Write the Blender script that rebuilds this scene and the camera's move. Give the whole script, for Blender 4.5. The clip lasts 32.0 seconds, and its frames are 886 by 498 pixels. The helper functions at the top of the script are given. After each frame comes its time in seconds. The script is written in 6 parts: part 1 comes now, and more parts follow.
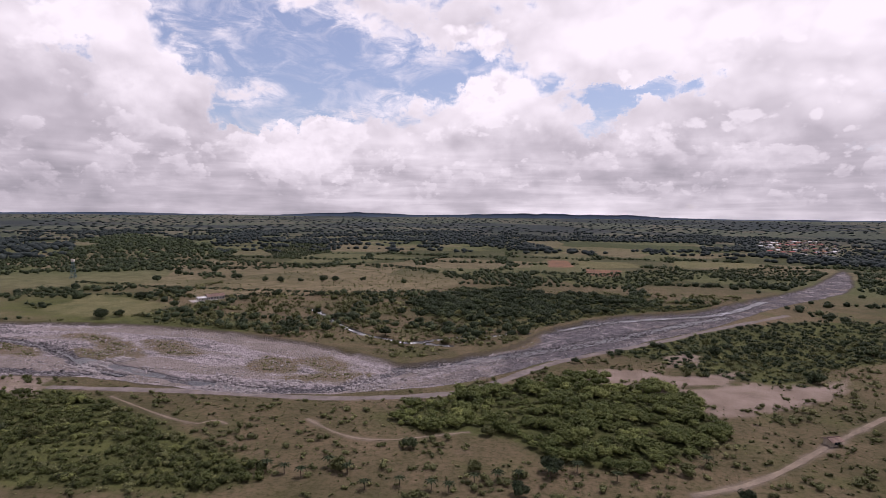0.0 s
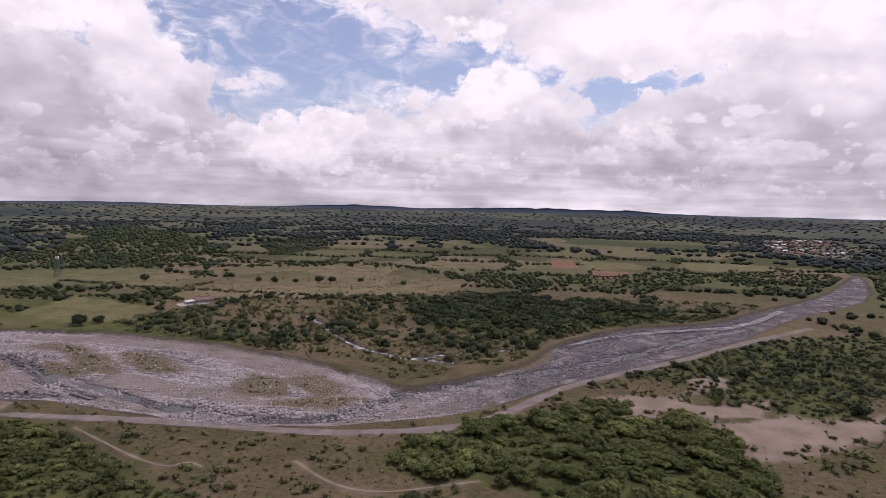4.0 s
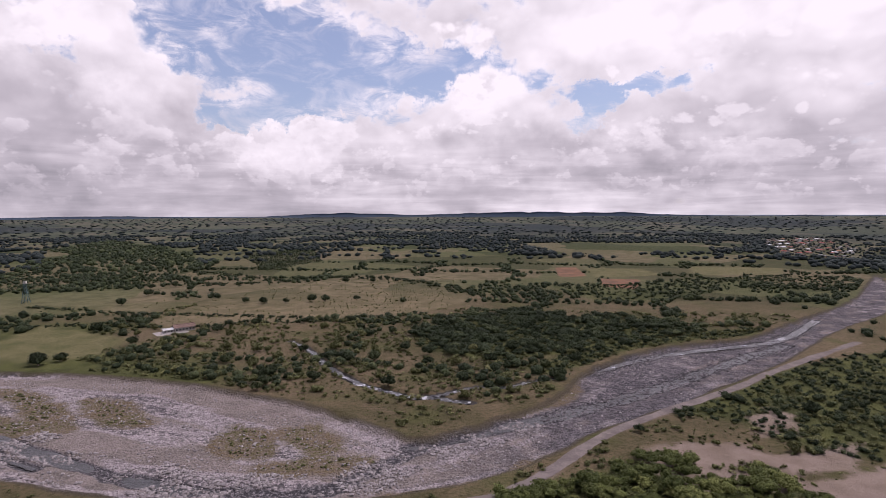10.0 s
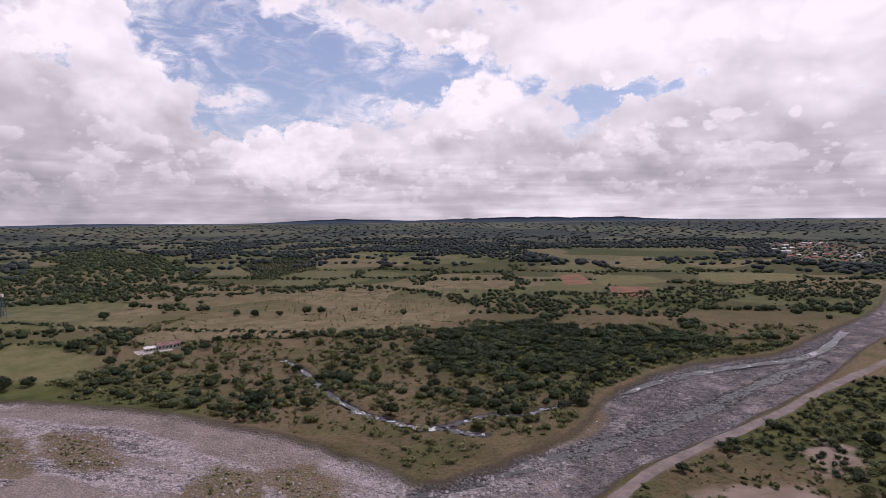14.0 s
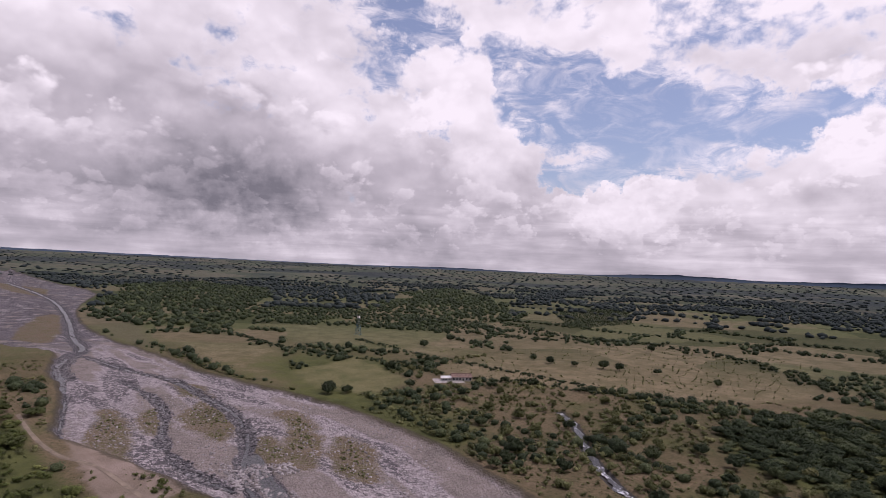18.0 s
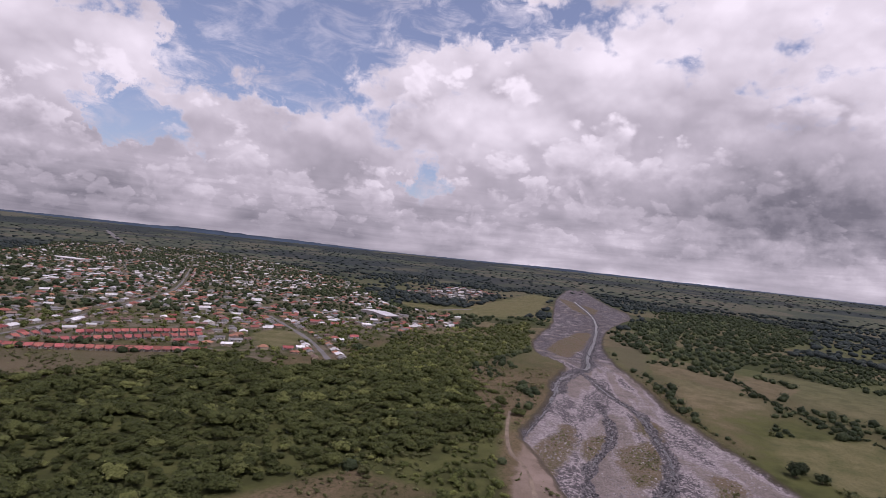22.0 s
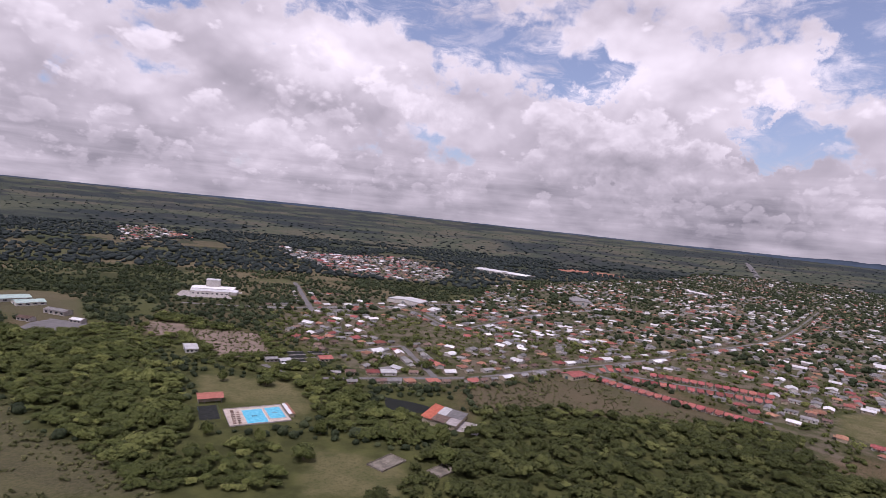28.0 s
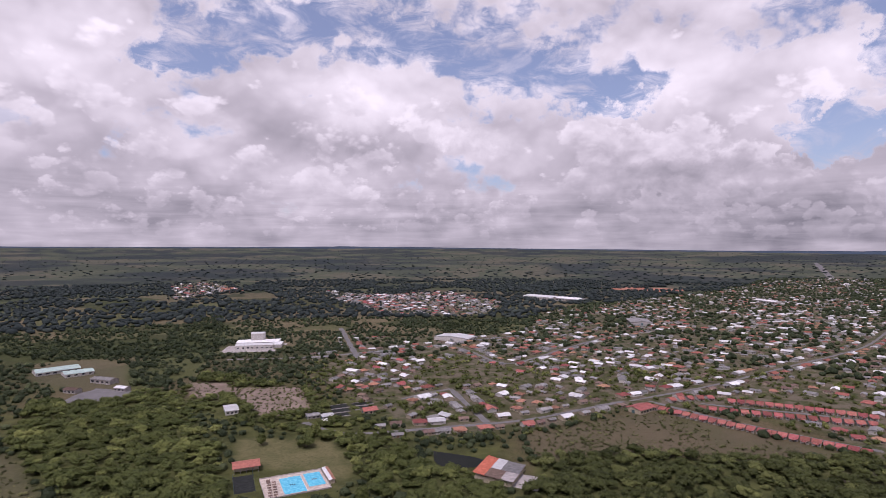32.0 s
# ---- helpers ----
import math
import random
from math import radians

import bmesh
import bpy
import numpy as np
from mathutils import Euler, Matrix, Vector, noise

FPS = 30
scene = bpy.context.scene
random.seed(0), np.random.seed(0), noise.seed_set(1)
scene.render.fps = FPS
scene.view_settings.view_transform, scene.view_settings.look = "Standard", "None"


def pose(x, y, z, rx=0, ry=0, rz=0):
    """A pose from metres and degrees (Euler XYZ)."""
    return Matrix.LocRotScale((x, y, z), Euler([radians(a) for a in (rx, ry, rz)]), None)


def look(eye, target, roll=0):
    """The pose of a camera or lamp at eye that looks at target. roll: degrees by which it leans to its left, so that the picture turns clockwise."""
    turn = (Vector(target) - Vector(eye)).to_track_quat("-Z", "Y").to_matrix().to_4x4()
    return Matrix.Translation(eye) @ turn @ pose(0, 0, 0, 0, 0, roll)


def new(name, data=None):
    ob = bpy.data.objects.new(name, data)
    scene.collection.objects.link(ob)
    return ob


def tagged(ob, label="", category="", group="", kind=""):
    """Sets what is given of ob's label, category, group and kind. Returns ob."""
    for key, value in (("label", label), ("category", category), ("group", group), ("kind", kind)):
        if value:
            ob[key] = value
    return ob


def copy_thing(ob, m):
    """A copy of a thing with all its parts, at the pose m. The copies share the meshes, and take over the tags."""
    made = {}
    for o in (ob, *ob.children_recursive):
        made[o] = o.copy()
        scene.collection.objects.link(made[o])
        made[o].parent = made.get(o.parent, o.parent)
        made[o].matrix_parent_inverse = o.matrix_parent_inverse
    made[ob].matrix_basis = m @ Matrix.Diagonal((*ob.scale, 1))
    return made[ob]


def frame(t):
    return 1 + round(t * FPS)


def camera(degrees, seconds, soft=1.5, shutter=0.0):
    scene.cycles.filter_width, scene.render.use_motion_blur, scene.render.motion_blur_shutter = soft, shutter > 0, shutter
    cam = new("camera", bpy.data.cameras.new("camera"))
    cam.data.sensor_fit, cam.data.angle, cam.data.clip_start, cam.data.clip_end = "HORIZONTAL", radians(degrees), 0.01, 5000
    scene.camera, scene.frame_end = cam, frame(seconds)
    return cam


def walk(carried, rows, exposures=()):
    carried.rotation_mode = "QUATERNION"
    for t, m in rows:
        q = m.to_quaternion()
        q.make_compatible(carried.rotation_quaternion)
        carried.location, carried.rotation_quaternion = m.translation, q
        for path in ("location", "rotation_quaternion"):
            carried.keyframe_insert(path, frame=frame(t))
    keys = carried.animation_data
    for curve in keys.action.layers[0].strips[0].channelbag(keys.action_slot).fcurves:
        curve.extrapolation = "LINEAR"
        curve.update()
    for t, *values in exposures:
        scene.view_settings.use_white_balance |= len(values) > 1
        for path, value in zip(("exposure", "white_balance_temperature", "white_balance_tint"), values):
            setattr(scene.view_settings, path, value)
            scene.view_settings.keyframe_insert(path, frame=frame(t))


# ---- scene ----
cam = camera(77.3, 32.0, soft=0.4)
PATH = [
    (0, (0.39, 16.40, 92.38), (-12.006, 115.414, 85.823), 0.61),
    (0.5, (-0.68, 20.11, 94.14), (-12.906, 119.136, 87.406), 1.04),
    (1, (-1.42, 24.23, 95.66), (-13.545, 123.253, 88.775), 1.21),
    (1.5, (-2.07, 28.36, 96.73), (-14.659, 127.271, 89.120), 1.38),
    (2, (-3.08, 32.08, 97.63), (-15.484, 131.010, 89.995), 1.49),
    (2.5, (-4.08, 35.98, 98.49), (-16.725, 134.874, 90.762), 1.38),
    (3, (-5.32, 39.87, 98.80), (-17.839, 138.787, 91.142), 1.06),
    (3.5, (-6.60, 43.67, 99.83), (-18.725, 142.629, 92.029), 1.28),
    (5.5, (-11.10, 60.16, 102.98), (-22.926, 159.132, 94.908), 1.15),
    (6, (-12.48, 63.77, 103.13), (-24.048, 162.776, 95.179), 0.85),
    (6.5, (-14.03, 67.44, 104.14), (-25.624, 166.440, 96.035), 0.87),
    (7, (-15.30, 71.40, 105.00), (-26.896, 170.382, 96.730), 0.75),
    (7.5, (-16.68, 75.44, 105.55), (-28.566, 174.378, 97.147), 0.75),
    (8, (-18.28, 79.72, 105.76), (-29.861, 178.713, 97.611), 0.59),
    (8.5, (-19.80, 83.99, 105.88), (-31.064, 183.060, 98.194), 0.34),
    (9, (-21.39, 88.37, 105.59), (-32.496, 187.489, 98.369), -0.12),
    (9.5, (-23.01, 92.63, 105.40), (-33.861, 191.797, 98.444), -0.22),
    (10, (-24.29, 96.86, 105.37), (-35.102, 196.034, 98.430), -0.19),
    (10.5, (-25.59, 101.00, 105.30), (-36.378, 200.170, 98.329), -0.21),
    (11, (-26.93, 104.90, 105.27), (-37.433, 204.115, 98.430), -0.26),
    (11.5, (-27.95, 109.06, 105.25), (-38.439, 208.268, 98.326), -0.30),
    (12, (-29.10, 113.00, 104.93), (-39.601, 212.226, 98.310), -0.40),
    (12.5, (-30.19, 116.83, 104.70), (-40.691, 216.101, 98.720), -0.53),
    (13, (-31.21, 120.66, 105.06), (-41.640, 219.935, 99.085), -0.78),
    (13.5, (-32.93, 125.78, 106.04), (-43.144, 225.074, 99.925), -0.52),
    (15.5, (-35.94, 143.33, 106.72), (-46.114, 242.676, 101.576), -0.68),
    (16, (-36.26, 147.05, 107.64), (-47.126, 246.332, 102.653), -0.76),
    (16.5, (-34.48, 150.77, 106.77), (-52.169, 249.153, 103.782), -0.17),
    (17, (-29.54, 155.09, 102.92), (-59.286, 250.557, 102.296), 2.06),
    (17.5, (-20.29, 162.34, 101.96), (-68.753, 249.810, 102.909), 1.37),
    (18, (-14.71, 168.28, 100.49), (-78.136, 245.545, 103.144), 2.36),
    (18.5, (-10.14, 176.32, 104.41), (-83.629, 244.102, 106.676), 3.23),
    (19, (-6.40, 184.98, 107.83), (-88.682, 241.785, 109.411), 5.08),
    (19.5, (-0.54, 192.84, 109.79), (-89.793, 237.913, 111.162), 6.37),
    (20, (4.26, 199.60, 113.34), (-89.397, 234.641, 113.986), 5.93),
    (20.5, (6.43, 206.65, 116.04), (-90.484, 231.318, 116.192), 5.64),
    (21, (8.96, 213.80, 116.60), (-90.052, 227.824, 116.755), 5.67),
    (21.5, (10.24, 221.06, 116.31), (-89.688, 224.923, 116.862), 5.52),
    (22, (12.53, 226.70, 115.66), (-87.326, 221.507, 116.621), 5.63),
    (22.5, (14.64, 232.53, 118.48), (-84.386, 218.670, 119.368), 5.41),
    (23, (14.85, 237.47, 123.64), (-82.623, 215.122, 123.859), 5.90),
    (23.5, (17.49, 243.57, 125.18), (-77.526, 212.397, 125.224), 5.91),
    (24, (12.64, 250.60, 128.00), (-79.091, 210.781, 127.462), 5.86),
    (24.5, (6.30, 258.45, 131.84), (-81.245, 210.141, 130.478), 6.03),
    (25, (0.27, 266.22, 134.50), (-82.253, 209.756, 132.810), 6.06),
    (25.5, (-5.96, 272.47, 138.56), (-82.410, 208.050, 136.091), 6.10),
    (26, (-13.36, 275.27, 142.75), (-83.827, 204.396, 139.594), 6.05),
    (26.5, (-20.32, 278.26, 144.10), (-85.222, 202.260, 140.749), 5.61),
    (28.5, (-50.75, 278.69, 154.10), (-88.789, 186.414, 147.971), 4.62),
    (29, (-56.01, 276.75, 155.23), (-90.632, 183.155, 148.766), 3.35),
    (29.5, (-57.53, 272.60, 156.99), (-90.171, 178.258, 151.082), 2.99),
    (30, (-56.94, 268.70, 157.47), (-90.894, 174.717, 153.775), 0.97),
    (30.5, (-57.09, 265.46, 156.09), (-92.139, 171.822, 154.403), -0.92),
    (31, (-59.46, 261.50, 155.07), (-94.749, 167.935, 153.939), -0.94),
    (31.5, (-62.79, 256.95, 154.84), (-98.175, 163.421, 153.819), -0.89),
    (32, (-66.10, 251.97, 155.32), (-101.781, 158.558, 155.079), -0.19),
]
walk(cam, [(t, look(eye, target, roll)) for t, eye, target, roll in PATH], [(0.0, 0.0, 6420.0, 25.0), (16.0, -0.05, 6400.0, 26.0), (20.0, -0.12, 6350.0, 27.0), (24.0, -0.12, 6250.0, 28.0), (26.0, 0.03, 6250.0, 28.0), (28.0, 0.05, 6250.0, 29.0), (32.0, 0.0, 6250.0, 29.0)])

# ---- light: high sun through broken cloud ----
SUN = Vector((0.30, 0.28, 0.91)).normalized()
SUN_EL, SUN_AZ = math.asin(SUN.z), math.atan2(SUN.x, SUN.y)
sun = new("sun", bpy.data.lights.new("sun", "SUN"))
sun.data.energy, sun.data.angle, sun.data.color = 2.9, radians(0.6), (1.0, 0.97, 0.95)
sun.matrix_world = look((0, 0, 400), Vector((0, 0, 400)) - SUN)

world = bpy.data.worlds.new("world")
scene.world = world
world.use_nodes = True
WT = world.node_tree
for n in list(WT.nodes):
    WT.nodes.remove(n)


class Net:
    """Short hand for building a node tree."""

    def __init__(self, tree):
        self.t = tree

    def node(self, kind, **inputs):
        n = self.t.nodes.new(kind)
        return n

    def put(self, sock, value):
        if hasattr(value, "is_output"):
            self.t.links.new(value, sock)
        else:
            sock.default_value = value

    def math(self, op, a, b=0.0, c=0.0, clamp=False):
        n = self.t.nodes.new("ShaderNodeMath")
        n.operation, n.use_clamp = op, clamp
        for i, v in enumerate((a, b, c)):
            self.put(n.inputs[i], v)
        return n.outputs[0]

    def vec(self, op, a, b=(0, 0, 0), scale=1.0):
        n = self.t.nodes.new("ShaderNodeVectorMath")
        n.operation = op
        self.put(n.inputs[0], a)
        self.put(n.inputs[1], b)
        if op == "SCALE":
            self.put(n.inputs["Scale"], scale)
        return n.outputs["Value"] if op in ("DOT_PRODUCT", "LENGTH", "DISTANCE") else n.outputs["Vector"]

    def noise(self, vector, scale, detail=6.0, rough=0.55, distortion=0.0, lac=2.0):
        n = self.t.nodes.new("ShaderNodeTexNoise")
        self.put(n.inputs["Vector"], vector)
        for key, v in (("Scale", scale), ("Detail", detail), ("Roughness", rough), ("Distortion", distortion), ("Lacunarity", lac)):
            n.inputs[key].default_value = v
        return n.outputs["Fac"]

    def noise_color(self, vector, scale):
        n = self.t.nodes.new("ShaderNodeTexNoise")
        self.put(n.inputs["Vector"], vector)
        n.inputs["Scale"].default_value, n.inputs["Detail"].default_value = scale, 3.0
        return n.outputs["Color"]

    def voronoi(self, vector, scale, feature="F1", out="Distance", randomness=1.0):
        n = self.t.nodes.new("ShaderNodeTexVoronoi")
        n.feature = feature
        self.put(n.inputs["Vector"], vector)
        n.inputs["Scale"].default_value = scale
        n.inputs["Randomness"].default_value = randomness
        return n.outputs[out]

    def ramp(self, fac, a, b, lo=0.0, hi=1.0, smooth=True):
        n = self.t.nodes.new("ShaderNodeMapRange")
        n.interpolation_type = "SMOOTHSTEP" if smooth else "LINEAR"
        self.put(n.inputs["Value"], fac)
        for key, v in (("From Min", a), ("From Max", b), ("To Min", lo), ("To Max", hi)):
            self.put(n.inputs[key], v)
        return n.outputs["Result"]

    def mix(self, fac, a, b, blend="MIX"):
        n = self.t.nodes.new("ShaderNodeMix")
        n.data_type, n.blend_type = "RGBA", blend
        self.put(n.inputs["Factor"], fac)
        for sock, v in ((n.inputs[6], a), (n.inputs[7], b)):
            self.put(sock, (*v, 1.0) if isinstance(v, tuple) and len(v) == 3 else v)
        return n.outputs[2]

    def attr(self, name):
        n = self.t.nodes.new("ShaderNodeAttribute")
        n.attribute_name = name
        return n.outputs["Fac"]


w = Net(WT)
coord = WT.nodes.new("ShaderNodeTexCoord").outputs["Generated"]
direction = w.vec("NORMALIZE", coord)
sep = WT.nodes.new("ShaderNodeSeparateXYZ")
WT.links.new(direction, sep.inputs[0])
up = sep.outputs["Z"]
sky = WT.nodes.new("ShaderNodeTexSky")
sky.sky_type, sky.sun_disc = "NISHITA", False
sky.sun_elevation, sky.sun_rotation = SUN_EL, SUN_AZ
sky.air_density, sky.dust_density, sky.ozone_density = 1.0, 1.2, 1.5
blue = w.mix(0.22, w.vec("SCALE", sky.outputs[0], scale=0.120), (0.46, 0.45, 0.56))

# openings in the cloud cover, its bright heads and its heavy grey undersides:
# yaw and height in degrees, half widths, cover and tone
SKY_A = [(38.5, 12.9, 2.6, 2.0, -0.3, 0), (30.9, 17.7, 3.2, 1.3, -0.28, 0), (24.1, 8.0, 3.5, 1.3, -0.34, 0), (20.9, 14.0, 5.0, 2.6, -0.42, 0), (17.9, 10.5, 3.5, 1.5, -0.4, 0), (11.4, 12.9, 4.7, 2.0, -0.34, 0), (4.3, 14.1, 4.7, 1.9, -0.34, 0), (12.9, 15.8, 5.3, 1.5, -0.22, 0), (-10.7, 11.7, 7.0, 1.1, -0.42, 0), (-8.9, 9.7, 2.3, 1.5, -0.36, 0), (16.8, 12.9, 2.2, 0.8, 0.2, 0.15), (3.0, 10.7, 3.5, 2.6, 0.3, 0.25), (-12.4, 8.5, 3.5, 2.0, 0.28, 0.22), (19.5, 5.5, 4.7, 2.3, 0.24, 0.18), (24.4, 5.6, 3.5, 1.8, 0.18, 0.15), (33.8, 7.8, 8.8, 2.3, 0.1, -0.22)]
SKY_B = [(-2.8, 6.2, 7.0, 2.0, 0.1, -0.2), (-17.5, 5.0, 8.8, 2.3, 0.1, -0.22), (42.0, 2.1, 9.4, 2.3, 0.1, -0.18), (11.0, 4.9, 6.4, 1.8, 0.1, -0.1), (-19.8, 15.2, 14.0, 4.7, 0.2, 0.12), (-9.9, 18.0, 8.8, 3.5, 0.2, 0.15), (35.5, 15.0, 4.7, 3.5, 0.1, 0.15), (-26.5, 8.0, 7.0, 2.9, 0.1, 0.05), (27.7, 16.1, 7.0, 3.8, -0.34, 0), (20.3, 12.4, 4.1, 2.9, -0.26, 0), (26.7, 8.9, 4.4, 1.5, -0.4, 0), (43.2, 23.0, 3.5, 2.6, -0.34, 0), (94.0, 5.6, 2.0, 2.0, -0.22, 0), (47.9, 15.3, 1.3, 2.0, -0.12, 0), (76.9, 17.9, 2.0, 1.5, -0.12, 0)]
SKY_C = [(93.2, 16.3, 3.5, 1.5, -0.26, 0), (21.2, 14.4, 2.6, 1.3, 0.22, 0.15), (57.5, 6.2, 9.0, 3.4, 0.2, -0.68), (61.4, 12.0, 9.0, 6.0, 0.2, -0.34), (73.1, 5.5, 11.7, 3.5, 0.15, -0.22), (39.3, 10.1, 8.8, 4.1, 0.2, -0.1), (39.1, 20.7, 5.3, 4.1, 0.2, 0.22), (81.6, 9.6, 9.4, 5.3, 0.2, 0.06), (21.4, 6.5, 6.4, 2.9, 0.2, 0.15), (91.4, 3.0, 6.4, 1.8, 0.1, -0.12), (110.7, 20.9, 9.9, 3.8, -0.46, 0), (117.4, 15.4, 3.5, 3.5, -0.28, 0), (124.0, 11.4, 4.7, 2.6, -0.2, 0), (96.5, 6.7, 2.3, 2.0, -0.24, 0), (89.5, 23.1, 7.6, 2.3, -0.42, 0), (108.4, 16.7, 3.5, 2.9, -0.3, 0)]
SKY_D = [(140.8, 14.8, 5.3, 2.3, -0.2, 0), (124.2, 8.9, 3.5, 1.5, -0.25, 0), (136.6, 7.8, 9.9, 3.8, 0.24, 0.05), (115.9, 16.7, 3.5, 2.9, 0.22, 0.1), (114.8, 11.7, 8.2, 2.0, 0.22, 0.12), (94.6, 18.4, 6.4, 3.5, 0.25, 0.22), (124.7, 13.5, 3.5, 3.5, 0.16, 0.08), (99.7, 6.9, 1.8, 2.6, 0.2, 0.2), (83.8, 15.1, 8.8, 5.3, 0.2, 0.1), (108.5, 6.0, 7.6, 3.5, 0.15, -0.02), (127.3, 4.1, 12.9, 2.9, 0.15, -0.14), (90.9, 4.9, 7.0, 2.3, 0.15, -0.16), (111.1, 20.1, 13.4, 4.7, -0.3, 0), (147.9, 18.7, 6.4, 2.3, -0.18, 0), (126.3, 10.3, 4.1, 2.3, -0.2, 0)]
SKY_E = [(124.6, 15.6, 3.5, 3.5, 0.18, 0.08), (134.0, 17.6, 5.3, 3.5, 0.15, 0.1), (137.8, 9.8, 6.4, 2.9, 0.25, 0.1), (163.3, 13.9, 6.4, 3.5, 0.22, 0.15), (154.2, 11.4, 1.8, 1.1, 0.2, 0.3), (170.1, 7.6, 5.3, 1.8, 0.2, 0.12), (135.1, 6.4, 6.4, 1.5, 0.2, -0.25), (156.1, 3.9, 7.0, 1.5, 0.2, -0.22), (108.0, 5.3, 6.4, 2.6, 0.2, 0.05), (178.8, 19.4, 5.8, 2.9, -0.36, 0), (185.2, 16.9, 3.2, 1.5, -0.26, 0), (155.1, 17.6, 7.0, 3.2, -0.22, 0), (165.0, 22.3, 7.0, 1.8, -0.3, 0), (124.0, 9.4, 3.5, 2.3, -0.26, 0), (141.6, 15.0, 5.3, 2.3, -0.16, 0), (126.8, 17.8, 8.8, 1.8, -0.18, 0)]
SKY_F = [(167.3, 14.4, 4.7, 2.9, 0.26, 0.2), (175.1, 17.0, 7.0, 2.0, 0.16, 0.04), (157.2, 11.4, 1.6, 1.2, 0.22, 0.3), (136.5, 9.9, 7.6, 2.9, 0.25, 0.08), (149.4, 11.5, 3.5, 2.9, 0.2, 0.15), (168.5, 10.0, 7.0, 1.3, 0.15, -0.26), (137.0, 7.3, 8.2, 1.2, 0.15, -0.25), (187.2, 5.8, 8.8, 2.0, 0.15, -0.1), (156.9, 3.7, 3.5, 0.9, 0.15, -0.22), (131.2, 15.8, 7.0, 2.9, 0.2, 0.1), (191.9, 15.5, 8.8, 7.0, 0.2, 0.08), (160.3, 23.1, 2.3, 1.2, 0.15, 0.1), (130.4, 2.8, 7.0, 1.2, 0.1, -0.15)]
SKY_FORMS = SKY_A + SKY_B + SKY_C + SKY_D + SKY_E + SKY_F


yaw = w.math("MULTIPLY", w.math("ARCTAN2", w.math("MULTIPLY", sep.outputs["X"], -1.0), sep.outputs["Y"]), 57.29578)
yaw = w.math("ADD", yaw, w.math("MULTIPLY", w.math("LESS_THAN", yaw, -100.0), 360.0))
tilt = w.math("MULTIPLY", w.math("ARCSINE", up), 57.29578)
# the edges of the forms are broken up by noise
warp_a = w.math("MULTIPLY_ADD", w.noise(direction, 9.0, 5.0, 0.6), 9.0, -4.5)
warp_b = w.math("MULTIPLY_ADD", w.noise(w.vec("ADD", direction, (3.1, 7.7, 1.3)), 9.0, 5.0, 0.6), 6.0, -3.0)
warp_a = w.math("ADD", warp_a, w.math("MULTIPLY_ADD", w.noise(w.vec("ADD", direction, (5.9, 0.7, 2.3)), 30.0, 5.0, 0.65), 6.0, -3.0))
warp_b = w.math("ADD", warp_b, w.math("MULTIPLY_ADD", w.noise(w.vec("ADD", direction, (1.9, 4.7, 8.3)), 30.0, 5.0, 0.65), 4.0, -2.0))
yaw_w, tilt_w = w.math("ADD", yaw, warp_a), w.math("ADD", tilt, warp_b)


wn = WT.nodes.new("ShaderNodeTexNoise")
WT.links.new(direction, wn.inputs["Vector"])
wn.inputs["Scale"].default_value, wn.inputs["Detail"].default_value = 11.0, 5.0
warp_tex = wn.outputs["Color"]


def lobe(a, e, sa, se):
    u = w.math("MULTIPLY", w.math("SUBTRACT", yaw_w, a), 1.0 / sa)
    v = w.math("MULTIPLY", w.math("SUBTRACT", tilt_w, e), 1.0 / se)
    d = w.math("MULTIPLY_ADD", u, u, w.math("MULTIPLY", v, v))
    return w.math("EXPONENT", w.math("MULTIPLY", d, -0.9))


def cover(lift):
    """How much cloud lies in a direction, looked up a little higher by lift."""
    d = w.vec("ADD", direction, (0, 0, lift))
    s = WT.nodes.new("ShaderNodeSeparateXYZ")
    WT.links.new(d, s.inputs[0])
    h = w.math("ADD", w.math("MAXIMUM", s.outputs["Z"], 0.0), 0.16)
    flat = WT.nodes.new("ShaderNodeCombineXYZ")
    WT.links.new(w.math("DIVIDE", s.outputs["X"], h), flat.inputs[0])
    WT.links.new(w.math("DIVIDE", s.outputs["Y"], h), flat.inputs[1])
    wide = w.noise(flat.outputs[0], 1.1, 6.0, 0.52, 0.2)
    tall = w.noise(w.vec("MULTIPLY", d, (1, 1, 1.6)), 9.0, 5.0, 0.52, 0.2)
    puff = billow(w.vec("MULTIPLY", d, (1, 1, 1.5)), 11.0, 3.0)
    total = w.math("ADD", w.math("MULTIPLY", wide, 0.36), w.math("MULTIPLY", tall, 0.52))
    return w.math("ADD", total, w.math("MULTIPLY_ADD", puff, -0.32, 0.30))


def billow(vector, scale, detail):
    """Heaped rounded forms at several sizes: small in the middle of a heap."""
    n = WT.nodes.new("ShaderNodeTexVoronoi")
    n.feature = "SMOOTH_F1"
    WT.links.new(w.vec("ADD", vector, w.vec("SCALE", w.vec("SUBTRACT", warp_tex, (0.5, 0.5, 0.5)), scale=0.05)), n.inputs["Vector"])
    for key, v in (("Scale", scale), ("Detail", detail), ("Roughness", 0.5), ("Lacunarity", 2.2), ("Smoothness", 0.3)):
        n.inputs[key].default_value = v
    return n.outputs["Distance"]


def heads(lift):
    """Rounded cloud heads, looked up a little higher by lift."""
    d = w.vec("MULTIPLY", w.vec("ADD", direction, (0, 0, lift)), (1, 1, 1.5))
    return w.math("MULTIPLY", billow(d, 4.2, 3.0), -1.0)



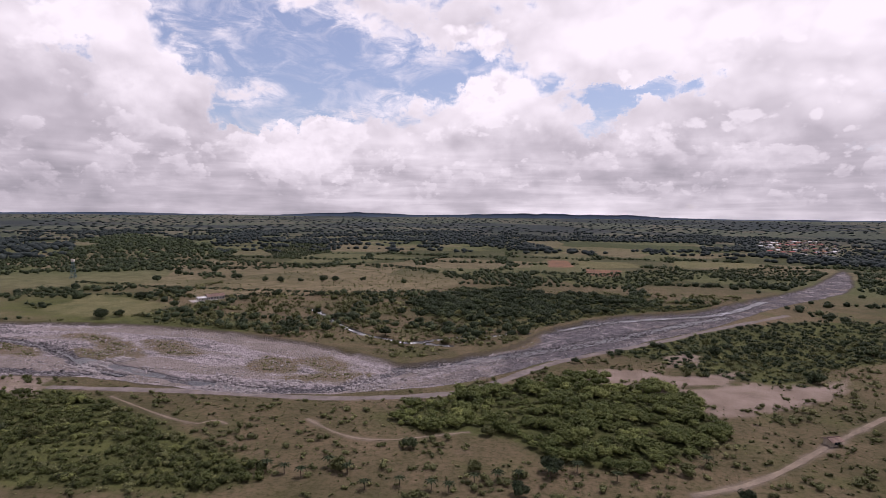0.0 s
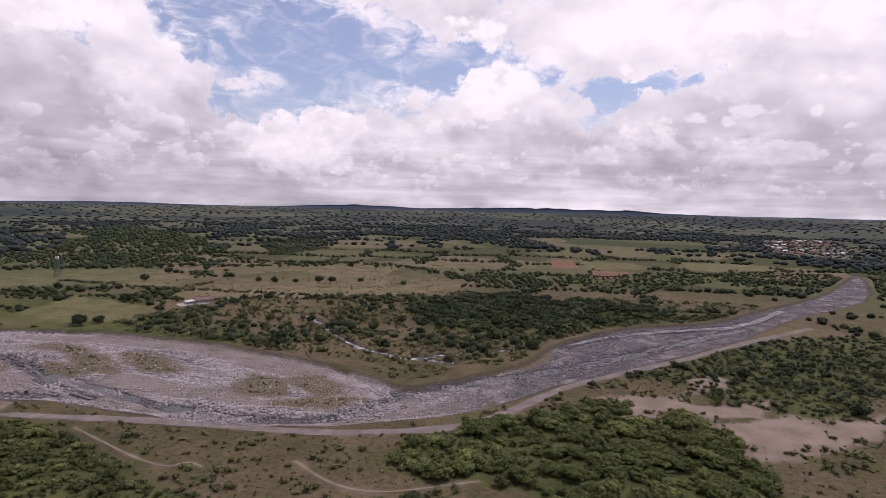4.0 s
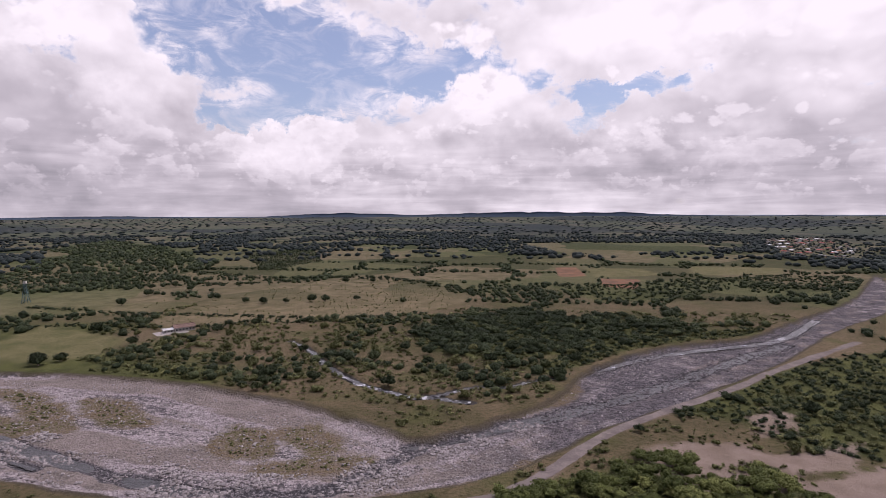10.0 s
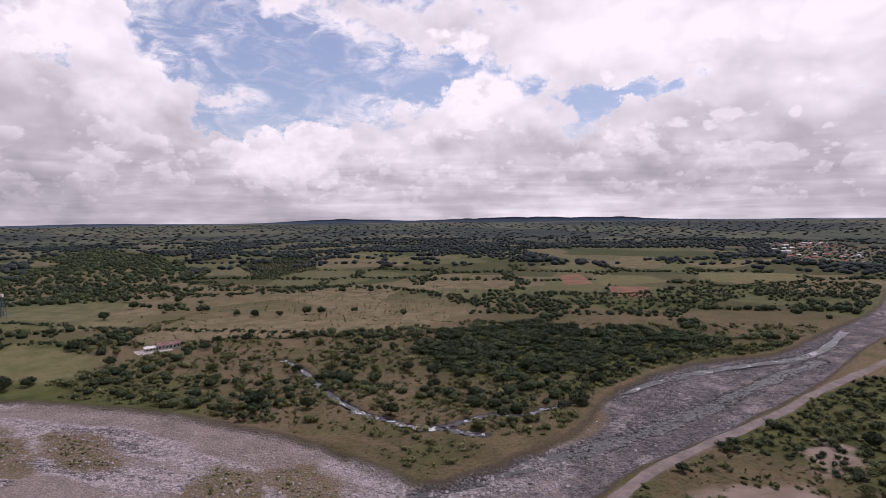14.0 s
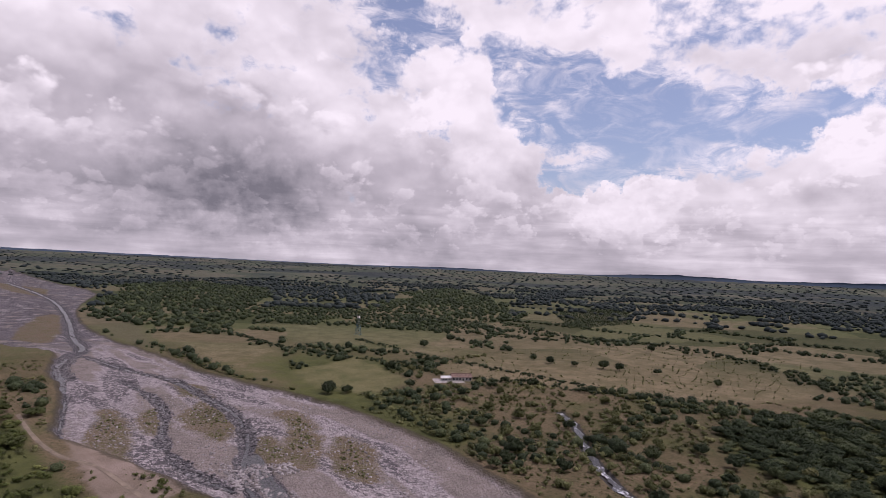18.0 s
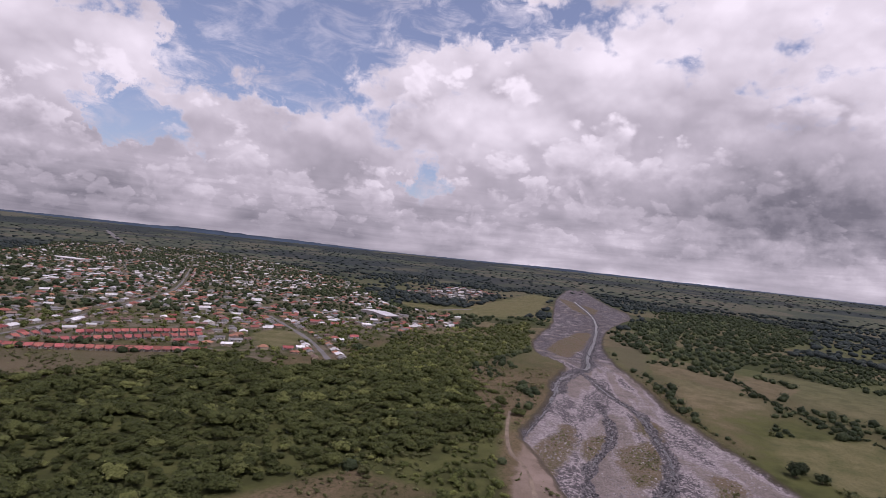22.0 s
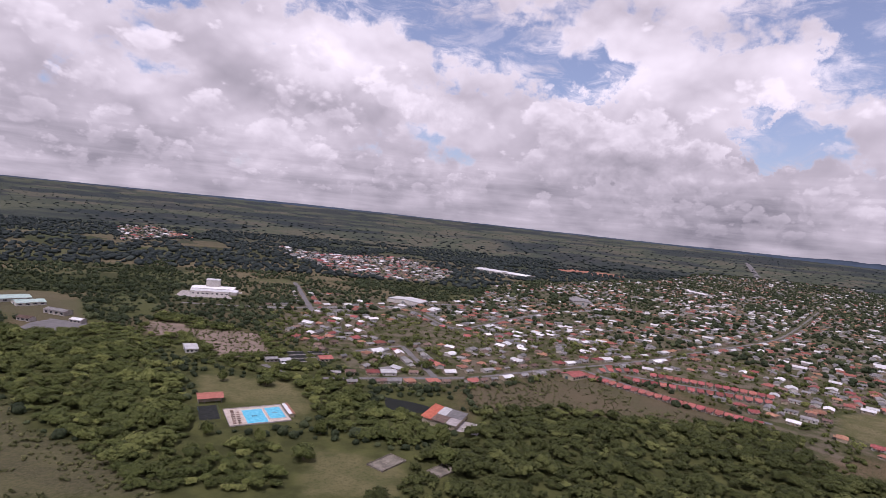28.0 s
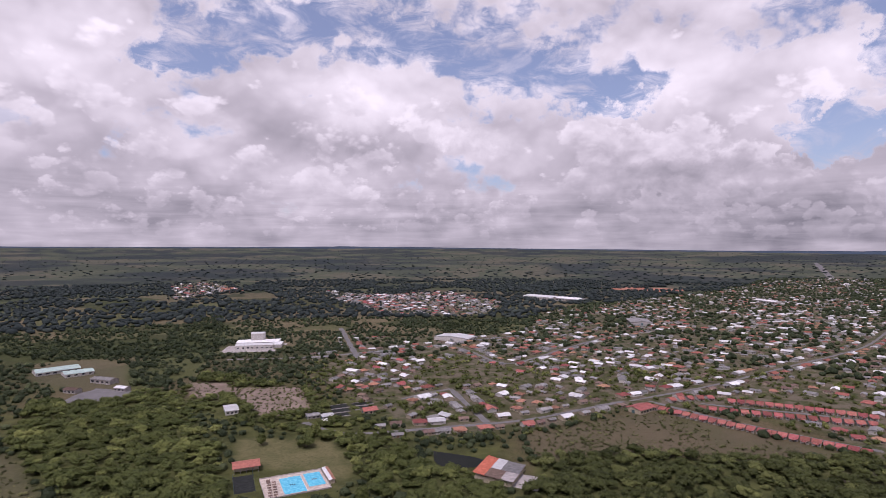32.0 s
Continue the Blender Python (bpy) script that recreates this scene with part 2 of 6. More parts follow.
bias, shade = 0.0, 0.0
for a, e, sa, se, gain, light in SKY_FORMS:
    form = lobe(a, e, sa, se)
    bias = w.math("MULTIPLY_ADD", form, gain, bias)
    if light:
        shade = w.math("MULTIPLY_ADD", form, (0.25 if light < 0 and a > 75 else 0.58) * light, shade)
low = cover(0.0)
cloud = w.math("ADD", low, bias)
haze = w.ramp(up, 0.0, 0.12, 0.20, 0.0)
# overhead one looks up between the clouds; towards the horizon they close ranks
thin = w.ramp(tilt, 27.0, 55.0, 0.0, -0.34)
rag = w.math("MULTIPLY_ADD", w.noise(direction, 34.0, 8.0, 0.66), 0.24, -0.12)
full = w.math("ADD", w.math("ADD", w.math("ADD", cloud, haze), thin), rag)
wisp = w.noise(w.vec("MULTIPLY", direction, (1, 1, 2.4)), 13.0, 9.0, 0.64, 0.7)
veil = w.math("MULTIPLY", w.ramp(wisp, 0.42, 0.68), w.ramp(full, -0.02, 0.30, 0.30, 0.85))
amount = w.math("MAXIMUM", w.ramp(full, 0.25, 0.42), veil)
heap = heads(0.0)
relief = w.math("SUBTRACT", heap, heads(0.03))
tone = w.math("MULTIPLY_ADD", relief, 0.26, w.math("MULTIPLY", w.math("ADD", heap, 0.62), 0.22))
tone = w.math("ADD", tone, w.math("MULTIPLY", w.math("SUBTRACT", low, 0.46), 0.15))
tone = w.math("ADD", w.math("ADD", tone, shade), w.ramp(up, 0.02, 0.40, 0.79, 0.99))
tone = w.math("ADD", tone, w.ramp(yaw, 30.0, 105.0, 0.02, -0.15))
strata = w.noise(w.vec("MULTIPLY", direction, (1, 1, 9)), 6.0, 5.0, 0.55, 0.3)
tone = w.math("ADD", tone, w.math("MULTIPLY", w.ramp(up, 0.16, 0.05), w.math("MULTIPLY_ADD", strata, 0.60, -0.30)))
# thin edges let the sun through, thick middles are greyer
tone = w.math("ADD", tone, w.math("ADD", w.ramp(full, 0.30, 0.46, 0.10, 0.0), w.ramp(full, 0.45, 0.85, 0.0, -0.05)))

# banks of heaped cloud, one behind the other: small ones low over the horizon, large ones higher up.
# middle height in degrees, half height, grain, cover, seed
BANKS = [(2.2, 1.6, 15.0, 0.040, 1.7), (3.8, 2.0, 11.5, 0.020, 4.1), (6.2, 2.8, 8.5, 0.000, 6.3), (9.6, 3.8, 6.4, -0.010, 9.2), (14.5, 5.0, 5.0, -0.030, 12.8)]


def heaped(vector, grain):
    return w.math("MULTIPLY_ADD", billow(vector, grain * 1.7, 3.0), -0.42, w.noise(vector, grain * 0.8, 5.0, 0.52, 0.1))


for middle, half, grain, more, seed in BANKS:
    at_ = w.vec("ADD", w.vec("MULTIPLY", direction, (1, 1, 1.5)), (seed, 0.37 * seed, 0.61 * seed))
    body = heaped(at_, grain)
    above = heaped(w.vec("ADD", at_, (0.05 / grain, 0.05 / grain, 0.20 / grain)), grain)
    # level undersides, tall heads
    s_ = w.math("MULTIPLY", w.math("SUBTRACT", tilt, middle), 1.0 / half)
    fall = w.math("MULTIPLY_ADD", w.math("POWER", w.math("MAXIMUM", s_, 0.0), 2.0), -0.07, w.math("MULTIPLY", w.math("POWER", w.math("MINIMUM", w.math("ADD", s_, 0.3), 0.0), 2.0), -0.30))
    thick = w.math("ADD", w.math("ADD", w.math("ADD", body, fall), w.math("MULTIPLY", bias, 0.55)), more)
    edge_ = w.math("MULTIPLY", w.ramp(thick, 0.195, 0.300), w.ramp(s_, -1.5, -0.1, 0.0, 0.20 + 0.05 * middle))
    lit = w.math("MULTIPLY_ADD", w.math("SUBTRACT", body, above), 0.95, w.ramp(s_, -1.0, 0.9, 0.68, 0.92))
    lit = w.math("ADD", lit, w.ramp(thick, 0.24, 0.42, 0.07, -0.06))
    lit = w.math("ADD", lit, w.math("MULTIPLY", shade, 1.1))
    lit = w.math("ADD", lit, w.ramp(yaw, 30.0, 105.0, 0.01, -0.15))
    tone = w.math("ADD", tone, w.math("MULTIPLY", edge_, w.math("SUBTRACT", w.math("MINIMUM", lit, 1.02), tone)))
    amount = w.math("MAXIMUM", amount, w.math("MULTIPLY", edge_, w.ramp(full, -0.05, 0.16)))
tone = w.math("MINIMUM", w.math("MAXIMUM", tone, 0.20), 1.02)
grey = WT.nodes.new("ShaderNodeValToRGB")
grey.color_ramp.elements[0].position, grey.color_ramp.elements[0].color = 0.2, (0.20, 0.20, 0.225, 1)
grey.color_ramp.elements[1].position, grey.color_ramp.elements[1].color = 1.0, (0.97, 0.945, 0.965, 1)
mid = grey.color_ramp.elements.new(0.62)
mid.color = (0.53, 0.51, 0.54, 1)
WT.links.new(tone, grey.inputs[0])
mixed = w.mix(amount, blue, grey.outputs[0])
back = WT.nodes.new("ShaderNodeBackground")
WT.links.new(mixed, back.inputs["Color"])
back.inputs["Strength"].default_value = 1.0
WT.links.new(back.outputs[0], WT.nodes.new("ShaderNodeOutputWorld").inputs[0])


# ---- materials ----
def material(name, rough=0.9):
    m = bpy.data.materials.new(name)
    m.use_nodes = True
    net = Net(m.node_tree)
    bsdf = m.node_tree.nodes["Principled BSDF"]
    bsdf.inputs["Roughness"].default_value = rough
    bsdf.inputs["Specular IOR Level"].default_value = 0.06
    return m, net, bsdf


def position(net):
    return net.t.nodes.new("ShaderNodeNewGeometry").outputs["Position"]


def bump(net, bsdf, height, strength=0.4, distance=0.3):
    b = net.t.nodes.new("ShaderNodeBump")
    b.inputs["Strength"].default_value, b.inputs["Distance"].default_value = strength, distance
    net.put(b.inputs["Height"], height)
    net.t.links.new(b.outputs[0], bsdf.inputs["Normal"])


def plain(name, color, rough=0.8, wear=0.25, scale=0.6, metallic=0.0, spread=0.0):
    """Paint, plaster, metal and the like: colour with stains at two scales, and from piece to piece."""
    m, net, b = material(name, rough)
    p = position(net)
    coarse, fine = net.noise(p, scale, 5, 0.6), net.noise(p, scale * 9, 4, 0.6)
    f = net.ramp(net.math("ADD", net.math("MULTIPLY", coarse, 0.65), net.math("MULTIPLY", fine, 0.35)), 0.35, 0.7)
    dark = tuple(c * (1 - wear) for c in color)
    lit = tuple(min(1, c * (1 + 0.4 * wear)) for c in color)
    col = net.mix(f, dark, lit)
    if spread:
        r = net.t.nodes.new("ShaderNodeObjectInfo").outputs["Random"]
        h = net.t.nodes.new("ShaderNodeHueSaturation")
        net.put(h.inputs["Value"], net.ramp(r, 0, 1, 1 - spread, 1 + spread, False))
        net.put(h.inputs["Hue"], net.ramp(net.math("FRACT", net.math("MULTIPLY", r, 7.31)), 0, 1, 0.5 - 0.03 * spread, 0.5 + 0.03 * spread, False))
        net.put(h.inputs["Color"], col)
        col = h.outputs[0]
    net.put(b.inputs["Base Color"], col)
    b.inputs["Metallic"].default_value = metallic
    return m


def leaf_material(name, dark, light, sun_leaf, reach=1.0, relief=1.0):
    """Foliage: each crown has its own tint, with darker and lighter sprays in it, and painted shade between tufts."""
    m, net, b = material(name, 0.75)
    p = position(net)
    tint = net.attr("tint")
    obj = net.t.nodes.new("ShaderNodeObjectInfo").outputs["Random"]
    own = net.math("FRACT", net.math("ADD", tint, obj))
    spray = net.ramp(net.noise(p, 0.9, 4, 0.65), 0.3, 0.72)
    stand = net.ramp(net.noise(p, 0.012, 3, 0.5), 0.35, 0.65)
    col = net.mix(net.math("MULTIPLY_ADD", own, 0.55, net.math("MULTIPLY", spray, 0.45)), dark, light)
    col = net.mix(net.math("MULTIPLY", net.ramp(own, 0.8, 1.0), 0.75), col, sun_leaf)
    col = net.mix(net.math("MULTIPLY", stand, 0.35), col, dark)
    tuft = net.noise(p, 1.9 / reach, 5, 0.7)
    # shade in the hollows between tufts, mixed into the leaf colour
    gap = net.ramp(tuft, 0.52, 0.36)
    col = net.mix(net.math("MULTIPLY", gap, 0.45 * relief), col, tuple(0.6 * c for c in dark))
    bump(net, b, net.math("ADD", tuft, net.math("MULTIPLY", net.voronoi(p, 1.1 / reach), -0.5)), relief, 1.1 * reach)
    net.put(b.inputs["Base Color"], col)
    return m


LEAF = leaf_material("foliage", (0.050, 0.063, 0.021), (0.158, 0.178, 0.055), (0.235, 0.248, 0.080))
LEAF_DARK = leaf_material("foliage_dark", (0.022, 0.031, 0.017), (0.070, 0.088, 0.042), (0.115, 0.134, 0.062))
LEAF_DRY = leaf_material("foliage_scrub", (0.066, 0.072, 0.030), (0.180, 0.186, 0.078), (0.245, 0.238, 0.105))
# darker copy of LEAF: cloud shade is put into the colour
LEAF_SHADED = leaf_material("foliage_shaded", (0.038, 0.046, 0.017), (0.122, 0.138, 0.046), (0.20, 0.212, 0.072))
# far foliage: the blue haze of distance is put into its colour
LEAF_HAZE = leaf_material("foliage_haze", (0.022, 0.029, 0.029), (0.042, 0.053, 0.048), (0.058, 0.070, 0.057), 3.0, 0.3)
BARK = plain("bark", (0.13, 0.10, 0.075), 0.95, 0.4, 1.5)


# ---- plan helpers ----
def polyline_distance(x, y, line):
    best = np.full(x.shape, 1e9)
    for (ax, ay), (bx, by) in zip(line[:-1], line[1:]):
        dx, dy = bx - ax, by - ay
        s = np.clip(((x - ax) * dx + (y - ay) * dy) / (dx * dx + dy * dy + 1e-9), 0, 1)
        best = np.minimum(best, (x - ax - s * dx) ** 2 + (y - ay - s * dy) ** 2)
    return np.sqrt(best)


def inside(x, y, poly):
    hit = np.zeros(x.shape, bool)
    for (ax, ay), (bx, by) in zip(poly, poly[1:] + poly[:1]):
        if ay != by:
            hit ^= ((ay > y) != (by > y)) & (x < (bx - ax) * (y - ay) / (by - ay) + ax)
    return hit


def signed(x, y, poly):
    """Metres to the edge of an area, above nought inside it."""
    d = polyline_distance(x, y, poly + poly[:1])
    return np.where(inside(x, y, poly), d, -d)


def smooth_line(line, rounds=2):
    for _ in range(rounds):
        out = [line[0]]
        for (ax, ay), (bx, by) in zip(line[:-1], line[1:]):
            out += [(0.75 * ax + 0.25 * bx, 0.75 * ay + 0.25 * by), (0.25 * ax + 0.75 * bx, 0.25 * ay + 0.75 * by)]
        line = out + [line[-1]]
    return line


def step(a, b, v):
    s = np.clip((v - a) / (b - a), 0, 1)
    return s * s * (3 - 2 * s)


def value_noise(x, y, size, seed=0):
    """Smooth noise in the plan from 0 to 1, with a grain of size metres."""
    u, v = x / size, y / size
    i, j = np.floor(u).astype(np.int64), np.floor(v).astype(np.int64)
    fu, fv = u - i, v - j
    fu, fv = fu * fu * (3 - 2 * fu), fv * fv * (3 - 2 * fv)

    def h(a, b):
        n = (a * 374761393 + b * 668265263 + seed * 982451653) & 0x7FFFFFFF
        n = ((n ^ (n >> 13)) * 1274126177) & 0x7FFFFFFF
        return ((n ^ (n >> 16)) & 0xFFFF) / 65535.0

    return (h(i, j) * (1 - fu) + h(i + 1, j) * fu) * (1 - fv) + (h(i, j + 1) * (1 - fu) + h(i + 1, j + 1) * fu) * fv


def fbm(x, y, size, seed=0, octaves=4):
    total, amp, norm = 0, 1.0, 0
    for o in range(octaves):
        total, norm = total + amp * value_noise(x, y, size / 2**o, seed + o), norm + amp
        amp *= 0.5
    return total / norm


# ---- the plan, in metres ----
NORTH_BANK = [(-2761, 795), (-1859, 690), (-1482, 678), (-1194, 547), (-1033, 486), (-835, 435), (-700, 419), (-607, 418), (-559, 417), (-477, 410), (-410, 415), (-330, 425), (-264, 420), (-213, 412), (-157, 393), (-125, 381), (-91, 360), (-63, 341), (-39, 361), (-17, 383), (9, 412), (29, 463), (73, 514), (122, 547), (182, 571), (256, 655), (372, 769), (497, 948), (578, 1063)]
SOUTH_BANK = [(-2619, 690), (-2019, 547), (-1307, 431), (-1092, 400), (-859, 334), (-726, 320), (-678, 343), (-646, 352), (-588, 330), (-542, 315), (-489, 309), (-418, 288), (-361, 267), (-347, 275), (-289, 284), (-245, 288), (-224, 291), (-182, 281), (-120, 277), (-81, 286), (-49, 300), (-9, 326), (21, 364), (42, 381), (100, 431), (155, 484), (206, 539), (261, 606), (339, 675), (430, 770), (527, 951)]
TRACK = [(-237, 270), (-165, 276), (-102, 275), (-78, 277), (-33, 289), (-9, 311), (20, 354), (48, 381), (97, 421), (126, 447), (138, 461), (189, 506), (256, 563)]
TRACK_SIDE = [(-196, 263), (-135, 233), (-129, 242), (-121, 238)]
TRACK_SOUTH = [(-89, 249), (-69, 233), (-52, 230), (-36, 236), (-16, 245)]
TRACK_EAST = [(174, 291), (136, 259), (89, 216), (62, 203)]
ARM_A = [(-613, 366), (-509, 371), (-469, 383), (-397, 372), (-348, 368), (-294, 345), (-252, 314), (-220, 303)]
ARM_B = [(-493, 351), (-435, 348), (-386, 340), (-322, 307), (-273, 298), (-237, 302)]
ARM_C = [(-526, 320), (-438, 296), (-374, 273), (-339, 269)]
ARM_D = [(-272, 332), (-217, 311), (-171, 297), (-126, 290), (-95, 293), (-81, 309), (-66, 335), (-41, 358), (-19, 372)]
ARM_E = [(-65, 338), (-41, 356), (-12, 375), (14, 392), (42, 414), (82, 449), (141, 507), (200, 558)]
ARM_F = [(-1939, 596), (-1404, 547), (-1128, 495), (-896, 438), (-736, 392), (-655, 380), (-615, 350), (-557, 324), (-519, 320)]
RAPIDS = [(14, 448), (38, 472), (78, 506), (120, 532), (165, 551), (206, 574), (278, 665)]
CREEK = [(-196, 527), (-175, 507), (-149, 466), (-127, 439), (-110, 421), (-96, 414), (-76, 401), (-64, 405), (-53, 398), (-42, 397)]
CREEK_EAST = [(-64, 405), (-46, 421), (-33, 427), (-23, 423), (-5, 440), (14, 447)]
HEDGE_A = [(-541, 648), (-468, 635), (-407, 618), (-289, 624), (-201, 614), (-108, 602)]
HEDGE_B = [(-541, 995), (-431, 929), (-331, 919), (-268, 963), (-173, 915), (-103, 853), (-50, 770)]
HEDGE_C = [(-665, 553), (-558, 535), (-493, 550), (-431, 560), (-388, 574), (-331, 558)]
HEDGE_D = [(-518, 410), (-466, 417), (-383, 401), (-328, 403), (-287, 401), (-249, 409)]
HEDGE_E = [(-546, 813), (-467, 845), (-380, 849), (-304, 942)]
HEDGE_F = [(-305, 565), (-263, 589), (-196, 605), (-141, 628), (-103, 655)]
GROVE = [(-103, 565), (-48, 670), (19, 653), (127, 640), (154, 594), (102, 553), (35, 508), (-34, 484), (-82, 504)]
GROVE_B = [(36, 881), (130, 882), (250, 967), (403, 1048), (508, 1000), (453, 913), (337, 911), (178, 777), (86, 740)]
GROVE_C = [(-1251, 1459), (-1418, 1920), (-873, 1530), (-564, 1033), (-653, 960), (-809, 958)]
BANKWOOD = [(-182, 560), (-111, 565), (-91, 494), (-34, 476), (-2, 468), (-16, 439), (-74, 420), (-115, 441), (-154, 490)]
PASTURE_A = [(-363, 588), (-373, 768), (-293, 914), (-175, 962), (-95, 1028), (-63, 738), (-110, 653), (-182, 625), (-263, 589), (-311, 557)]
PASTURE_B = [(-423, 464), (-448, 560), (-328, 518), (-319, 464), (-358, 446)]
PASTURE_C = [(-649, 470), (-558, 535), (-421, 469), (-296, 449), (-291, 418), (-393, 428), (-505, 432)]
PASTURE_D = [(-722, 651), (-650, 736), (-529, 780), (-416, 733), (-394, 623), (-483, 607), (-594, 583)]
DRYFIELD = [(31, 1870), (567, 1925), (481, 1487), (103, 1427)]
REDFIELD = [(71, 1131), (109, 1132), (109, 992), (63, 984)]
GREENFIELD = [(121, 1113), (219, 1112), (236, 1019), (119, 979)]
REDFIELD_B = [(121, 966), (184, 966), (154, 854), (114, 877)]
GREENFIELD_B = [(316, 1156), (473, 1154), (435, 1047), (277, 1019)]
PLANTATION = [(-623, 1315), (-580, 1658), (-402, 1223), (-436, 1024)]
MEADOW = [(-1238, 58), (-1228, 218), (-2069, 468), (-1986, 521), (-1203, 380), (-1100, 275), (-1055, 166)]
SPORTS = [(-635, -26), (-691, -11), (-651, 39), (-579, 45), (-567, 14)]
LAWN = [(-131, -58), (-172, -29), (-173, -11), (-159, 8), (-112, -4)]
POOL_LAWN = [(-69, -230), (-142, -195), (-145, -138), (-131, -106), (-96, -153), (-68, -178)]
EARTH_A = [(46, 332), (72, 326), (92, 318), (112, 328), (134, 338), (142, 331), (188, 348), (204, 375), (176, 327), (150, 305), (118, 288), (96, 279), (90, 302), (64, 316), (44, 302)]
EARTH_B = [(116, -296), (74, -227), (31, -127), (-13, -84), (-42, -42), (-43, -22), (41, -43)]
EARTH_C = [(-57, -412), (-138, -387), (-137, -289), (-93, -282)]
EARTH_D = [(-18, -454), (-63, -434), (-57, -371), (-27, -381)]
SCRUB = [(-295, -150), (-430, -172), (-450, -120), (-485, -40), (-505, -18), (-410, -50), (-349, -86), (-275, -98)]
WOOD = [(-275, -104), (-349, -82), (-410, -46), (-515, -10), (-490, 40), (-465, 66), (-527, 115), (-690, 137), (-829, 222), (-1064, 349), (-739, 315), (-562, 233), (-451, 237), (-431, 274), (-362, 259), (-130, 40), (-150, 5), (-199, -29), (-234, -51), (-265, -90)]
WOOD_B = [(117, -318), (113, -408), (-2, -422), (-49, -220), (-66, -116), (-59, -81), (-106, -70), (-113, -24), (-99, -13), (-40, -28), (-4, -94), (72, -215)]
WOOD_C = [(-4, -394), (-43, -483), (-145, -375), (-179, -231), (-185, -136), (-236, -95), (-224, -51), (-168, -64), (-137, -122), (-123, -206), (-58, -290)]
WOOD_D = [(385, -1024), (179, -856), (36, -783), (-19, -1112), (-67, -902), (-23, -485), (36, -440), (91, -594), (227, -676)]
WOOD_W = [(-262, 285), (-226, 267), (-206, 261), (-160, 240), (-130, 224), (-95, 205), (-84, 192), (-100, 180), (-169, 176), (-250, 215)]
WOOD_S = [(-53, 262), (-26, 299), (14, 318), (44, 340), (60, 322), (82, 326), (90, 290), (92, 256), (70, 234), (37, 216), (14, 222), (0, 240), (-42, 244)]
WOOD_E = [(60, 395), (156, 478), (255, 534), (324, 536), (237, 394), (197, 374), (153, 333), (113, 347), (93, 379)]
TOWN = [(-153, -437), (-217, -173), (-314, -161), (-408, -184), (-530, -150), (-520, -20), (-406, 10), (-436, 39), (-537, 52), (-560, 111), (-623, 87), (-720, 124), (-870, 212), (-1062, 260), (-1108, 77), (-1400, -30), (-1608, -89), (-2285, -504), (-2700, -1100), (-2300, -1500), (-1500, -1150), (-1071, -1028), (-753, -896), (-615, -702), (-536, -650), (-430, -640), (-296, -700), (-230, -620), (-194, -509)]
TOWN_B = [(-354, -1470), (-777, -1574), (-782, -1136), (-598, -888), (-405, -977)]
TOWN_C = [(-1547, 47), (-2034, 213), (-1883, 329), (-1379, 189)]
TOWN_D = [(164, -2252), (15, -2378), (-96, -1927), (91, -1597)]
TOWN_E = [(869, 2158), (1098, 2280), (954, 1703), (702, 1306), (620, 1447)]
TOWN_F = [(-382, -1733), (-592, -1449), (-480, -995), (-378, -1305)]
ROAD_ESTATE = [(-459, -196), (-470, -150), (-479, -119), (-500, -65), (-525, -19)]
ROAD_ESTATE_B = [(-500, -170), (-528, -140), (-562, -110), (-596, -70)]
ROAD_E = [(-440, -203), (-534, -214), (-595, -224), (-740, -257), (-879, -286), (-1035, -330), (-1589, -596)]
ROAD_F = [(-528, 98), (-637, 48), (-796, -63)]
ROAD_G = [(-3213, -1964), (-2169, -1130), (-1895, -871)]
ROAD_I = [(-1140, 61), (-1065, 114), (-1229, 239)]
POND = [(-209, -145), (-235, -122), (-241, -106), (-223, -104), (-200, -116)]
EARTH_W = [(40, -420), (64, -402), (95, -455), (150, -525), (175, -600), (150, -650), (104, -640), (62, -580)]
EARTH_P = [(35, 340), (55, 353), (82, 352), (93, 343), (139, 361), (120, 331), (93, 323), (84, 333), (53, 324), (34, 317)]
EARTH_Q = [(99, 390), (119, 402), (128, 393), (112, 366), (96, 363)]
GROVE_S = [(-12, 462), (30, 508), (100, 556), (154, 596), (205, 612), (188, 582), (122, 556), (73, 524), (29, 474), (8, 452)]
ISLE_A = [(-260, 381), (-236, 379), (-205, 353), (-223, 350)]
ISLE_B = [(-155, 334), (-156, 353), (-139, 347), (-127, 326), (-142, 323)]
ISLE_C = [(-132, 350), (-117, 357), (-98, 333), (-107, 326)]
ISLE_D = [(-124, 311), (-105, 322), (-81, 324), (-92, 315)]
ISLE_E = [(-285, 341), (-289, 351), (-263, 348), (-254, 334)]
ISLE_F = [(-327, 387), (-324, 394), (-286, 382), (-291, 375)]
ISLE_G = [(-373, 321), (-388, 333), (-349, 322), (-340, 311)]
ISLE_H = [(-358, 337), (-384, 365), (-328, 353), (-305, 333)]
ISLE_I = [(-317, 270), (-402, 310), (-358, 303), (-288, 273)]
ISLE_J = [(-768, 349), (-864, 378), (-1001, 434), (-1014, 455), (-787, 390), (-726, 362)]
ISLE_K = [(-71, 289), (-30, 304), (-5, 332), (6, 331), (-28, 299), (-61, 285)]
ISLE_L = [(-294, 377), (-267, 370), (-238, 343), (-252, 338)]
ISLE_M = [(-34, 392), (-9, 427), (18, 443), (15, 419), (-18, 383), (-31, 375)]
ISLE_N = [(-452, 378), (-427, 382), (-395, 371), (-408, 366)]
DARKWOOD = [(-736, 500), (-640, 545), (-1091, 878), (-1500, 1150), (-1900, 1100), (-1700, 760), (-1331, 660), (-950, 470)]
